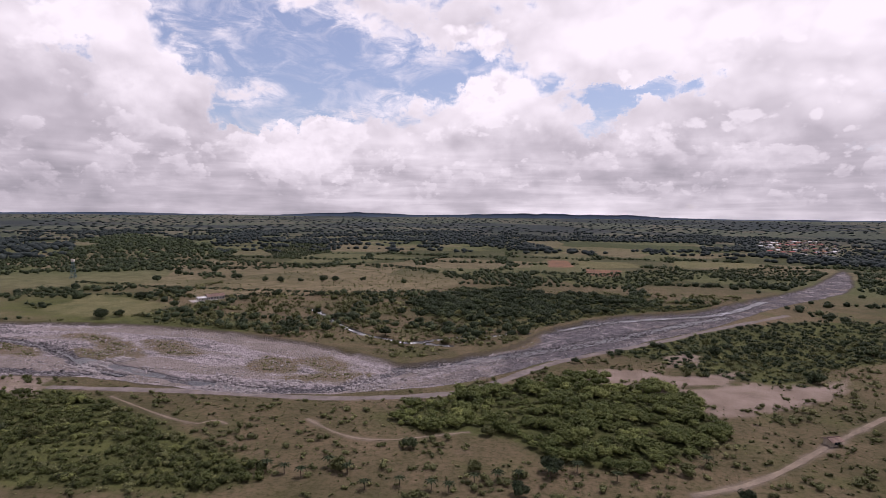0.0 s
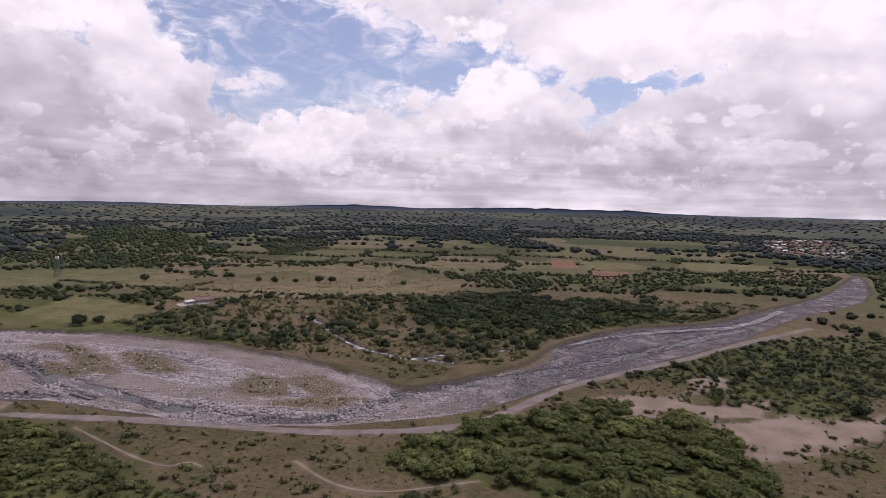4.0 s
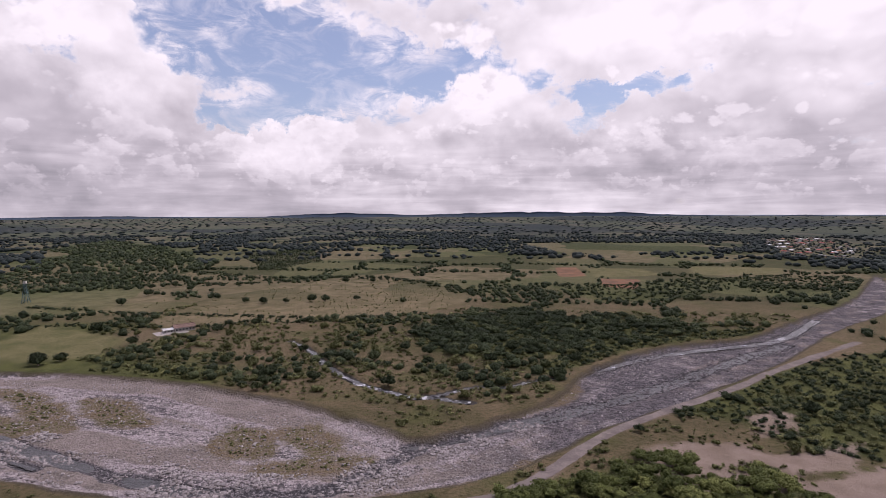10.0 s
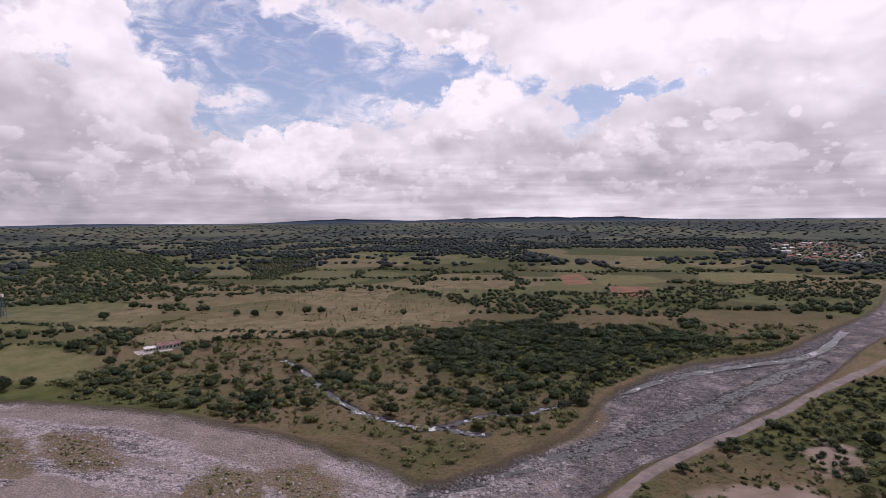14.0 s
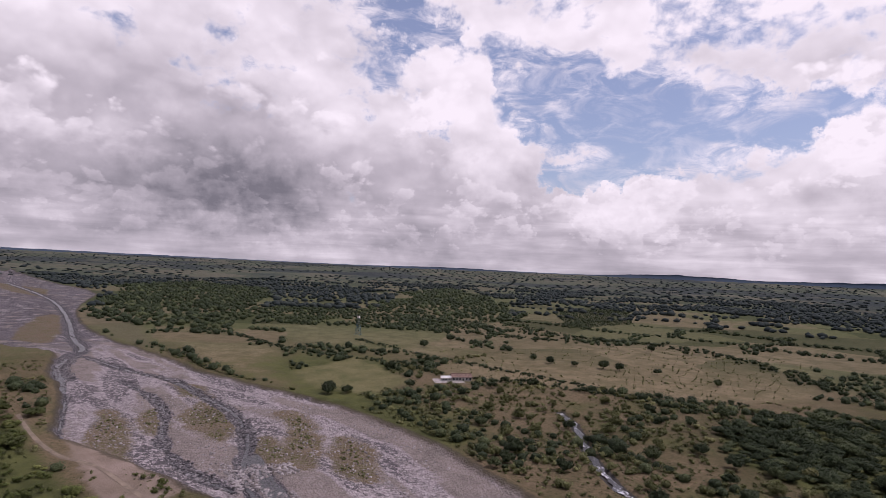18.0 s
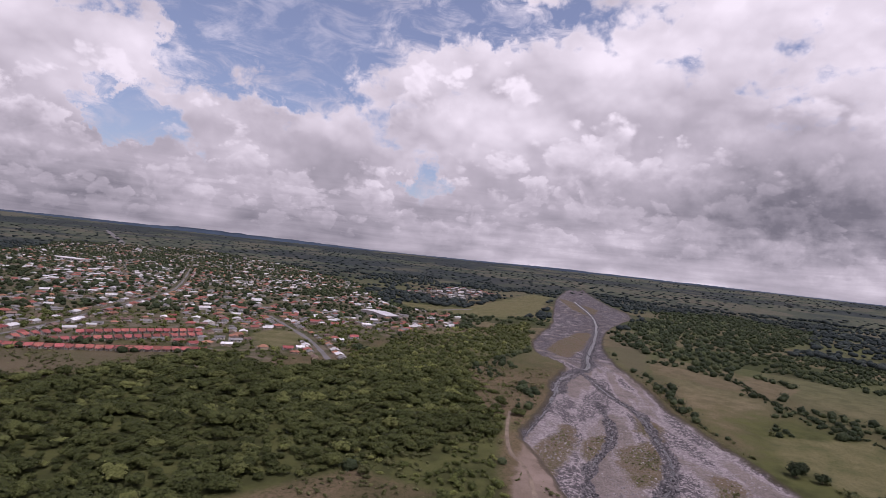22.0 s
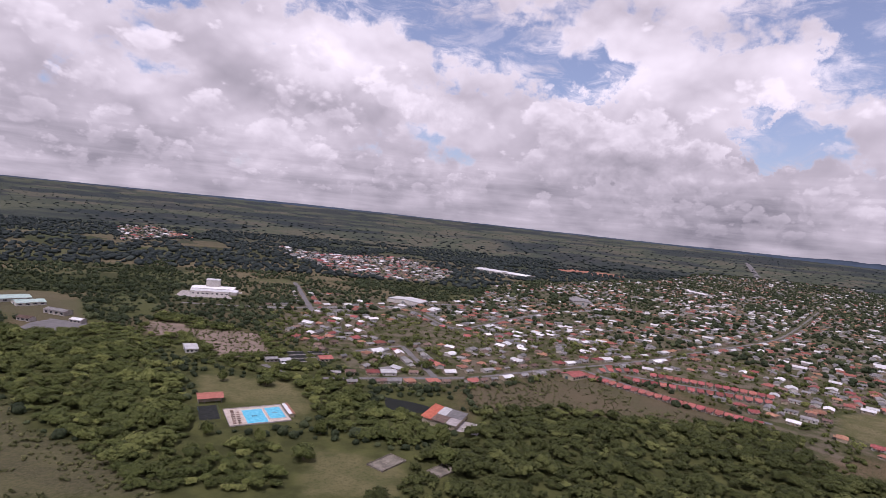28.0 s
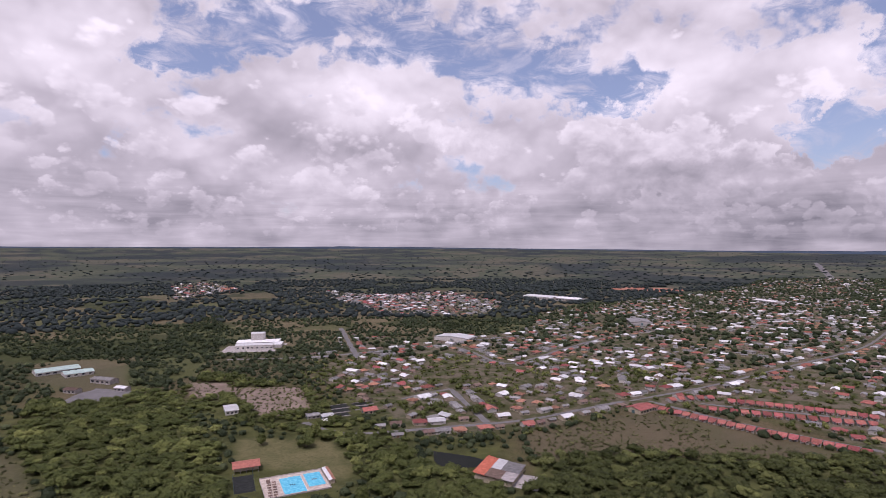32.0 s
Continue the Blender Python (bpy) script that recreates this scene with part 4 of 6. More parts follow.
def rocks_on(name, n, box, keep, lo, hi, mat, label):
    x, y = scatter(n, box, keep)
    s = lo * (hi / lo) ** (rng.uniform(0, 1, len(x)) ** 2)
    place = np.c_[x, y, ground_height(x, y) + 0.15 * s]
    forms = []
    for k in range(4):
        v, f = ICO1[0].copy(), ICO1[1]
        forms.append((v * rng.uniform(0.7, 1.15, (len(v), 1)), f))
    gather(name, forms, rng.integers(0, 4, len(x)), place, np.c_[s, s * rng.uniform(0.6, 1, len(x)), s * 0.6], rng.uniform(0, 6.28, len(x)), mat, label, "river stones", tint=rng.uniform(0, 1, len(x)))


def stone_material(name, dark, light):
    m, net, b = material(name, 0.85)
    col = net.mix(net.attr("tint"), dark, light)
    net.put(b.inputs["Base Color"], net.mix(net.math("MULTIPLY", net.noise(position(net), 2.0, 4, 0.6), 0.35), col, (0.12, 0.11, 0.10)))
    return m


PALE, DARKSTONE = stone_material("pale_stone", (0.17, 0.150, 0.148), (0.36, 0.325, 0.315)), stone_material("dark_stone", (0.040, 0.038, 0.042), (0.24, 0.22, 0.222))
rocks_on("river_boulders", 150000, (-620, 260, 265, 600), lambda x, y: (signed(x, y, RIVER) > 3) & (channels(x, y) > 0.25) & ~lower_reach(x, y), 0.4, 1.5, DARKSTONE, "dark wet boulders lying in the stream channels")
rocks_on("white_boulders", 30000, (-280, 0, 275, 385), lambda x, y: (signed(x, y, RIVER) > 3) & lower_reach(x, y) & (fbm(x, y, 12, 25) > 0.50), 0.4, 1.4, PALE, "pale boulders crowding the lower stream")
rocks_on("gravel_stones", 26000, (-420, 260, 270, 600), lambda x, y: (signed(x, y, RIVER) > 3) & (channels(x, y) < 0.2) & (fbm(x, y, 30, 21) > 0.45), 0.35, 1.1, PALE, "pale rounded stones strewn over the gravel bars")


# ---- trees ----
def crown_form(seed, blobs, leaves, flat=0.62, level=ICO1, squat=0.85):
    """A crown of inner lumps under many leaf sprays, about one metre in radius, standing on nought."""
    r = np.random.default_rng(seed)
    vs, fs, base, lumps = [], [], 0, []
    for k in range(blobs):
        v, f = level[0].copy(), level[1]
        v = v * (0.70 + 0.45 * r.random((len(v), 1)))
        rad = r.uniform(0.34, 0.60) if blobs > 1 else 0.78
        at = r.uniform(0.28, 0.68)
        ang = k * 6.28 / max(blobs, 1) + r.uniform(-0.6, 0.6)
        off = np.array([at * np.cos(ang), at * np.sin(ang), flat * r.uniform(0.55, 1.15)]) if blobs > 1 else np.array([0, 0, flat])
        if k == 0 and blobs > 2:
            off = np.array([0.05, 0.05, flat * 1.2])
        size = np.array([rad, rad, rad * squat])
        lumps.append((off, size))
        vs.append(v * size * 0.86 + off)
        fs.append(f + base)
        base += len(v)
    for k in range(leaves):
        off, size = lumps[r.integers(0, blobs)]
        d = r.normal(0, 1, 3)
        d[2] = abs(d[2]) * 0.9 - 0.22
        d /= np.linalg.norm(d) + 1e-9
        c = off + d * size * r.uniform(0.88, 1.22)
        nrm = d * 0.55 + np.array([0, 0, 0.6]) + r.normal(0, 0.30, 3)
        u = np.cross(nrm, r.normal(0, 1, 3))
        u /= np.linalg.norm(u) + 1e-9
        w_ = np.cross(nrm, u)
        w_ /= np.linalg.norm(w_) + 1e-9
        s = r.uniform(0.07, 0.145)
        vs.append(np.array([c - u * s - w_ * s * 0.5, c + u * s * r.uniform(0.7, 1.2) - w_ * s * 0.5, c + w_ * s * r.uniform(0.9, 1.5)]))
        fs.append(np.array([[base, base + 1, base + 2]]))
        base += 3
    return np.vstack(vs), np.vstack(fs)


FULL = [crown_form(100 + k, 6, 130) for k in range(9)]
BUSHY = [crown_form(200 + k, 2, 56, 0.42, ICO1, 0.95) for k in range(8)]
SIMPLE = [crown_form(300 + k, 1, 22, 0.42, ICO1, 0.9) for k in range(5)]
PLAIN = [crown_form(400 + k, 1, 5, 0.45, ICO1, 0.9) for k in range(5)]


def woods(name, xs, ys, radius, tall, forms, mat, label, category="trees"):
    n = len(xs)
    z = ground_height(xs, ys)
    place = np.c_[xs, ys, z + tall * (0.10 if forms is FULL else -0.02)]
    size = np.c_[radius, radius, tall * 0.62]
    return gather(name, forms, rng.integers(0, len(forms), n), place, size, rng.uniform(0, 6.28, n), mat, label, category, tint=rng.uniform(0, 1, n), smooth=True)


def dry_land(x, y):
    return (signed(x, y, RIVER) < -5) & (creek_bed(x, y) < 0.1)


ROADS = [TRACK, TRACK_WEST, TRACK_SIDE, TRACK_SOUTH, TRACK_EAST, ROAD_MAIN, ROAD_ESTATE, ROAD_ESTATE_B, ROAD_B, ROAD_B_SIDE, ROAD_D, ROAD_C, ROAD_E, ROAD_F, ROAD_H]


def off_road(x, y, gap=6):
    ok = np.ones(x.shape, bool)
    for line in ROADS:
        ok &= polyline_distance(x, y, smooth_line(line, 1)) > gap
    return ok


def spaced(x, y, gap):
    """Thin out points so that no two stand closer than gap."""
    seen, keep = {}, []
    for k, (px, py) in enumerate(zip(x, y)):
        key = (int(px // gap), int(py // gap))
        near = [q for i in (-1, 0, 1) for j in (-1, 0, 1) for q in seen.get((key[0] + i, key[1] + j), ())]
        if all((px - qx) ** 2 + (py - qy) ** 2 > gap * gap for qx, qy in near):
            seen.setdefault(key, []).append((px, py))
            keep.append(k)
    return x[keep], y[keep]


def grass_area(x, y):
    ok = np.zeros(x.shape, bool)
    for poly in (LAWN, POOL_LAWN, POND, SPORTS, EARTH_C, EARTH_D, EARTH_W):
        ok |= signed(x, y, poly) > -2
    return ok | ((np.abs(x + 104) < 32) & (np.abs(y + 127) < 24)) | ((np.abs(x + 75) < 14) & (np.abs(y + 145) < 26)) | (np.hypot(x + 240, y + 84) < 24) | (np.hypot(x + 174, y + 277) < 27) | (np.hypot(x + 140, y + 257) < 17) | (np.hypot(x + 65, y + 312) < 14) | (np.hypot(x + 105, y + 668) < 52) | (np.hypot(x - 75, y + 430) < 40) | (np.hypot(x - 125, y + 555) < 42) | (np.hypot(x + 169, y + 29) < 13) | (np.hypot(x + 198, y + 11) < 10)


def fill_wood(name, poly, gap, lo, hi, mat, label, forms=FULL, density=1.0, seed=0, rag=14):
    xs, ys = [q[0] for q in poly], [q[1] for q in poly]
    area = (max(xs) - min(xs)) * (max(ys) - min(ys))
    n = int(area / gap**2 * 2.2)
    x, y = scatter(n, (min(xs), max(xs), min(ys), max(ys)), lambda x, y: (signed(x, y, poly) + 2 * rag * (fbm(x, y, 2 * rag, 31) - 0.5) > 0) & dry_land(x, y) & off_road(x, y, 5) & ~grass_area(x, y) & (fbm(x, y, 30, 41 + seed) < 0.30 + density * 0.45) & (~inside(x, y, CLEARING) | (fbm(x, y, 17, 43) > 0.52)))
    x, y = spaced(x, y, gap * 0.72)
    r = (lo + (hi * 1.15 - lo) * rng.uniform(0, 1, len(x)) ** 1.8) * (0.7 + 0.6 * fbm(x, y, 40, 51))
    tall = r * rng.uniform(0.95, 1.5, len(x))
    if forms is FULL:
        off = x < -520
        if off.sum() > 40:
            woods("upper_" + name, x[off], y[off], r[off], tall[off], SIMPLE, mat, label)
            x, y, r, tall = x[~off], y[~off], r[~off], tall[~off]
    woods(name, x, y, r, tall, forms, mat, label)


fill_wood("riverside_wood", WOOD, 7.2, 3.0, 7.0, LEAF_SHADED, "dense green broadleaf woodland beside the river plain", density=1.6)
fill_wood("west_wood", WOOD_F, 7.5, 2.8, 5.6, LEAF, "green woodland thinning towards the river", BUSHY, density=0.62, seed=8)
fill_wood("pool_wood", WOOD_B, 7.2, 3.5, 7.6, LEAF, "tall green broadleaf trees round the pool grounds", density=1.7)
fill_wood("park_trees", WOOD_C, 7.2, 3.0, 6.6, LEAF, "green park trees below the town", density=1.15)
fill_wood("works_wood", WOOD_D, 11.0, 5.0, 8.5, LEAF_DARK, "dark woodland round the works yard", BUSHY, density=1.2, rag=50)
fill_wood("town_wood", WOOD_G, 11.0, 5.0, 8.0, LEAF_DARK, "dark wood at the edge of the town", BUSHY, density=1.4, seed=12, rag=30)
fill_wood("bank_wood", WOOD_W, 4.4, 1.8, 4.0, LEAF_SHADED, "green thicket on the slope", BUSHY, density=1.3, seed=1)
fill_wood("south_thicket", WOOD_S, 5.2, 2.2, 5.4, LEAF, "lush green thicket by the river track", density=1.45, seed=2)
fill_wood("east_thicket", WOOD_E, 6.5, 2.4, 4.6, LEAF_DARK, "olive green scrub wood by the river", BUSHY, seed=3)
fill_wood("dark_grove", GROVE, 7.5, 3.6, 6.4, LEAF_DARK, "dark green grove on the far river bank", density=1.2, seed=4, rag=22)
fill_wood("bank_scrub", GROVE_S, 5.0, 1.6, 4.0, LEAF_DARK, "dark scrub between the grove and the river", BUSHY, density=1.3, seed=14, rag=6)
fill_wood("field_grove", GROVE_B, 11, 4.0, 6.5, LEAF_DARK, "dark tree belt between the fields", BUSHY, density=1.2, seed=5, rag=25)
fill_wood("hill_grove", GROVE_C, 16, 6.0, 10.0, LEAF_DARK, "dark far woodland on the plain", SIMPLE, density=1.2, seed=6, rag=110)
fill_wood("shaded_forest", DARKWOOD, 15, 6.0, 10.0, LEAF_DARK, "dark broadleaf forest on the upper river plain", SIMPLE, density=1.1, seed=9, rag=60)
fill_wood("creek_thicket", BANKWOOD, 8.0, 1.8, 4.0, LEAF_DRY, "olive green bushes along the creek", BUSHY, 0.55, seed=7)

# ---- hedgerows and bushes of the plain ----
def along(lines, gap, side, jitter=2.0):
    xs, ys = [], []
    for line in lines:
        pts = np.array(smooth_line(line, 2))
        seg = np.linalg.norm(np.diff(pts, axis=0), axis=1)
        run = np.r_[0, np.cumsum(seg)]
        s = np.arange(0, run[-1], gap) + rng.uniform(-gap / 3, gap / 3, len(np.arange(0, run[-1], gap)))
        xs.append(np.interp(s, run, pts[:, 0]) + rng.normal(0, side, len(s)))
        ys.append(np.interp(s, run, pts[:, 1]) + rng.normal(0, side, len(s)))
    return np.concatenate(xs), np.concatenate(ys)


hx, hy = along([HEDGE_A, HEDGE_C, HEDGE_D, HEDGE_F], 2.6, 4.0)
ok = dry_land(hx, hy)
hx, hy = hx[ok], hy[ok]
hr = rng.uniform(1.6, 4.2, len(hx))
woods("hedgerow_bushes", hx, hy, hr, hr * 1.4, BUSHY, LEAF_DARK, "dark green hedgerow along the pasture edge", "hedge")
hx, hy = along([HEDGE_B, HEDGE_E], 3.4, 9.0)
hr = rng.uniform(3.0, 6.5, len(hx))
woods("tree_belt", hx, hy, hr, hr * 1.5, BUSHY, LEAF_DARK, "dark tree belt across the pastures", "trees")

# bushes on both river banks, along the tracks and over the slope in front
NEAR_OPEN = [EARTH_P, EARTH_Q, PASTURE_A, PASTURE_B, PASTURE_C, PASTURE_D, LAWN, POOL_LAWN, EARTH_A, EARTH_B, EARTH_C, EARTH_D, SPORTS]


def open_field(x, y, gap=0):
    out = np.full(x.shape, -1e9)
    for poly in NEAR_OPEN:
        out = np.maximum(out, signed(x, y, poly))
    return out > gap


def town_gap(x, y):
    return signed(x, y, TOWN) < -5


x, y = scatter(36000, (-600, 330, 150, 480), lambda x, y: dry_land(x, y) & off_road(x, y, 4) & (~open_field(x, y, 3) | (inside(x, y, EARTH_A) & (fbm(x, y, 18, 67) > 0.52))) & (fbm(x, y, 38, 61) > 0.36 + 0.10 * ((y > 330) & (x < 40)) - 0.06 * (x > 0)))
x, y = spaced(x, y, 3.3)
r = (0.5 + 2.8 * rng.uniform(0, 1, len(x)) ** 2.6) * (0.4 + 1.3 * fbm(x, y, 26, 63))
big = r > 1.0
woods("slope_bushes", x[big], y[big], r[big], r[big] * 1.25, BUSHY, LEAF_DRY, "scattered olive bushes on dry grass", "bushes")
woods("slope_tufts", x[~big], y[~big], r[~big], r[~big] * 1.2, SIMPLE, LEAF_DRY, "low olive tufts on dry grass", "tufts")
x, y = scatter(15000, (-380, 260, 330, 680), lambda x, y: dry_land(x, y) & ~open_field(x, y, 2) & (fbm(x, y, 30, 71) > 0.42) & (y > 395 + 0.9 * np.maximum(x, 0)))
x, y = spaced(x, y, 5.2)
r = 1.0 + 4.2 * rng.uniform(0, 1, len(x)) ** 1.7
woods("bank_bushes", x, y, r, r * 1.4, BUSHY, LEAF_DRY, "olive green bushes on the far bank", "bushes")
x, y = scatter(1500, (-420, -40, 560, 960), lambda x, y: open_field(x, y, 4) & (fbm(x, y, 60, 73) > 0.42))
r = rng.uniform(0.5, 1.5, len(x))
woods("pasture_saplings", x, y, r, r * 2.0, SIMPLE, LEAF_DRY, "thin saplings dotted over the dry pasture", "saplings")
def isles(x, y):
    ok = np.zeros(x.shape, bool)
    for poly in ISLES:
        ok |= signed(x, y, poly) > -1
    return ok & (fbm(x, y, 12, 81) > 0.42)


x, y = scatter(40000, (-620, 300, 270, 600), lambda x, y: (signed(x, y, RIVER) > 4) & (channels(x, y) < 0.05) & isles(x, y))
r = rng.uniform(0.4, 1.3, len(x))
woods("gravel_weeds", x, y, r, r * 1.2, SIMPLE, LEAF_DRY, "low weeds growing on the gravel islands", "weeds")


x, y = scatter(30000, (-520, 130, -470, 0), lambda x, y: (inside(x, y, SCRUB) | inside(x, y, EARTH_B) | inside(x, y, EARTH_C) | inside(x, y, EARTH_D)) & (fbm(x, y, 30, 75) > 0.37))
x, y = spaced(x, y, 4)
r = rng.uniform(0.8, 3.2, len(x))
r = r * (0.5 + fbm(x, y, 25, 77))
woods("scrub_bushes", x, y, r, r * 1.3, BUSHY, LEAF_DRY, "brown-green scrub on rough ground", "bushes")

# the patchwork of fields far out: trees stand along the field edges and in copses
def field_edge(x, y, size, seed):
    """Metres to the nearest border in an irregular patchwork of fields."""
    i, j = np.floor(x / size), np.floor(y / size)
    d1, d2 = np.full(x.shape, 1e9), np.full(x.shape, 1e9)
    for di in (-1, 0, 1):
        for dj in (-1, 0, 1):
            ci, cj = i + di, j + dj
            px = (ci + 0.15 + 0.7 * value_noise(ci * 7.13 + 0.5, cj * 3.7 + 0.5, 1.0, seed)) * size
            py = (cj + 0.15 + 0.7 * value_noise(ci * 5.31 + 0.5, cj * 9.1 + 0.5, 1.0, seed + 1)) * size
            d = np.hypot(x - px, y - py)
            d2 = np.minimum(np.maximum(d1, d), d2)
            d1 = np.minimum(d1, d)
    return (d2 - d1) * 0.5


def in_view(x, y, r0, r1):
    r = np.hypot(x - CENTRE[0], y - CENTRE[1])
    turn = np.degrees(np.arctan2(-(x - CENTRE[0]), y - CENTRE[1]))
    turn = np.where(turn < -100, turn + 360, turn)
    return (r > r0) & (r < r1) & (turn > -46) & (turn < 212)


CLEAR = [PASTURE_A, PASTURE_B, PASTURE_C, PASTURE_D, DRYFIELD, REDFIELD, REDFIELD_B, GREENFIELD, GREENFIELD_B, MEADOW, LAWN, POOL_LAWN, SPORTS, EARTH_B, EARTH_C, EARTH_D, EARTH_A, SCRUB]


def wild(x, y):
    ok = signed(x, y, RIVER) < -8
    for poly in [EARTH_G] + CLEAR + [TOWN, TOWN_B, TOWN_C, TOWN_D, TOWN_E, TOWN_F] + WOODS:
        ok &= ~inside(x, y, poly)
    return ok & ~grass_area(x, y)


def copse(x, y, level):
    south = step(300, 700, -y)
    return (south > 0.5) & (fbm(x, y, 130, 99) > 0.51) | (field_edge(x, y, 150, 5) < 9 + 16 * south) | (fbm(x, y, 420, 91) > level - 0.14 * south)


x, y = scatter(150000, (-1300, 900, -1050, 1300), lambda x, y: in_view(x, y, 250, 1150) & wild(x, y) & copse(x, y, 0.585) & off_road(x, y, 6) & (fbm(x, y, 60, 93) > 0.36))
x, y = spaced(x, y, 7.2)
r = rng.uniform(2.8, 7.4, len(x)) * (0.6 + 0.8 * fbm(x, y, 45, 147))
woods("field_trees", x, y, r, r * 1.3, SIMPLE, LEAF_DARK, "dark trees along field edges and in copses", "trees")
x, y = scatter(150000, (-2700, 2000, -2500, 2700), lambda x, y: in_view(x, y, 1150, 2500) & wild(x, y) & copse(x, y, 0.545) & (fbm(x, y, 140, 95) > 0.36))
x, y = spaced(x, y, 15)
r = rng.uniform(8.0, 16.0, len(x)) * (0.6 + 0.8 * fbm(x, y, 90, 145))
woods("far_trees", x, y, r, r * 1.0, PLAIN, LEAF_HAZE, "dark far tree belts and copses of the plain", "trees")
x, y = scatter(50000, (-4700, 4600, -4600, 4800), lambda x, y: in_view(x, y, 2500, 4550) & (fbm(x, y, 500, 97) > 0.36))
x, y = spaced(x, y, 46)
r = rng.uniform(12, 26, len(x)) * (0.25 + 0.75 * (1 - far_rise(x, y) / 112.0))
woods("distant_woods", x, y, r, r * 0.42, PLAIN, LEAF_HAZE, "dark distant woods running to the horizon", "woods")

for nm, poly in (("west_suburb_trees", TOWN_B), ("meadow_suburb_trees", TOWN_C), ("hill_suburb_trees", TOWN_D), ("village_trees", TOWN_E), ("north_suburb_trees", TOWN_F)):
    bx_, by_ = [q_[0] for q_ in poly], [q_[1] for q_ in poly]
    x, y = scatter(2600, (min(bx_), max(bx_), min(by_), max(by_)), lambda x, y: signed(x, y, poly) > -20)
    x, y = spaced(x, y, 15)
    r = rng.uniform(3.5, 7.0, len(x))
    woods(nm, x, y, r, r * 1.2, PLAIN, LEAF_HAZE, "dark garden trees of a far suburb", "trees")

# plantation in rows
px, py = np.meshgrid(np.arange(-640, -380, 9.0), np.arange(1020, 1660, 9.0))
px, py = px.ravel() + rng.normal(0, 0.8, px.size), py.ravel() + rng.normal(0, 0.8, py.size)
ok = inside(px, py, PLANTATION)
r = rng.uniform(2.6, 3.8, ok.sum())
woods("plantation_trees", px[ok], py[ok], r, r * 1.3, SIMPLE, LEAF_DARK, "even rows of dark plantation trees", "trees")

# hills on the horizon, the blue haze of distance put into their colour
HILL = plain("far_hill_haze", (0.055, 0.075, 0.105), 1.0, 0.2, 0.004)
ht = np.radians(np.arange(-60, 225, 0.35))
hh = 3 + 16 * fbm(np.degrees(ht) * 10, np.zeros_like(ht), 90, 7) ** 2
for mid_, wide_, tall_ in ((16.5, 5.5, 24), (-1.5, 7, 34), (-11, 4, 20), (112, 10, 22), (78, 12, 8), (40, 8, 6)):
    hh = hh + tall_ * np.exp(-(((np.degrees(ht) - mid_) / wide_) ** 2)) * (0.8 + 0.4 * value_noise(np.degrees(ht) * 10, 0 * ht, 9, 3))
hxx, hyy = CENTRE[0] - 4640 * np.sin(ht), CENTRE[1] + 4640 * np.cos(ht)
hb = far_rise(hxx, hyy) + 2
n = len(ht)
hv = np.vstack([np.c_[hxx * 0.985, hyy * 0.985, hb - 12], np.c_[hxx, hyy, hb + 0.6 * hh], np.c_[hxx, hyy, hb - 4 + hh]])
hf = [(c * n + k, c * n + k + 1, (c + 1) * n + k + 1, (c + 1) * n + k) for c in range(2) for k in range(n - 1)]
tagged(mesh_object("backdrop_hills", hv, hf, HILL, smooth=True), "low hills along the horizon, hazed blue", "hills", kind="structure")


# ---- single trees, each a thing of its own ----
def part(name, bm, mat, parent, label=""):
    me = bpy.data.meshes.new(name)
    bm.to_mesh(me)
    bm.free()
    me.materials.append(mat)
    ob = new(name, me)
    ob.parent = parent
    return tagged(ob, label) if label else ob


def thing(name, label, category, group="", at=(0, 0, 0), turn=0.0):
    e = new(name)
    e.empty_display_size = 0.5
    e.matrix_basis = pose(*at, 0, 0, turn)
    return tagged(e, label, category, group)


def tapered(bm, a, b, ra, rb, sides=6):
    a, b = Vector(a), Vector(b)
    q = (b - a).to_track_quat("Z", "Y").to_matrix()
    ring = []
    for at, rad in ((a, ra), (b, rb)):
        ring.append([bm.verts.new(at + q @ Vector((rad * math.cos(k * 2 * math.pi / sides), rad * math.sin(k * 2 * math.pi / sides), 0))) for k in range(sides)])
    for k in range(sides):
        bm.faces.new((ring[0][k], ring[0][(k + 1) % sides], ring[1][(k + 1) % sides], ring[1][k]))
    bm.faces.new(ring[1])


def tree_model(seed, radius, tall, mat, label, x, y, wide=0.62):
    t = thing("tree", label, "tree", "single trees", (x, y, float(ground_height(x, y))), seed * 47 % 360)
    r = random.Random(seed)
    bm = bmesh.new()
    fork = tall * 0.38
    tapered(bm, (0, 0, -0.3), (0.1, 0, fork), radius * 0.075, radius * 0.05)
    for k in range(5):
        an = k * 1.256 + r.uniform(-0.3, 0.3)
        tapered(bm, (0.1, 0, fork * 0.9), (radius * 0.55 * math.cos(an), radius * 0.55 * math.sin(an), tall * r.uniform(0.55, 0.75)), radius * 0.035, radius * 0.012, 5)
    part("trunk", bm, BARK, t)
    v, f = crown_form(500 + seed, 9, 420, 0.62)
    v = v * np.array([radius, radius, tall * wide * 1.15]) + np.array([0, 0, tall * 0.06])
    mesh_object("crown", v, f, mat, parent=t, tint=np.full(len(v), r.random()))
    return t


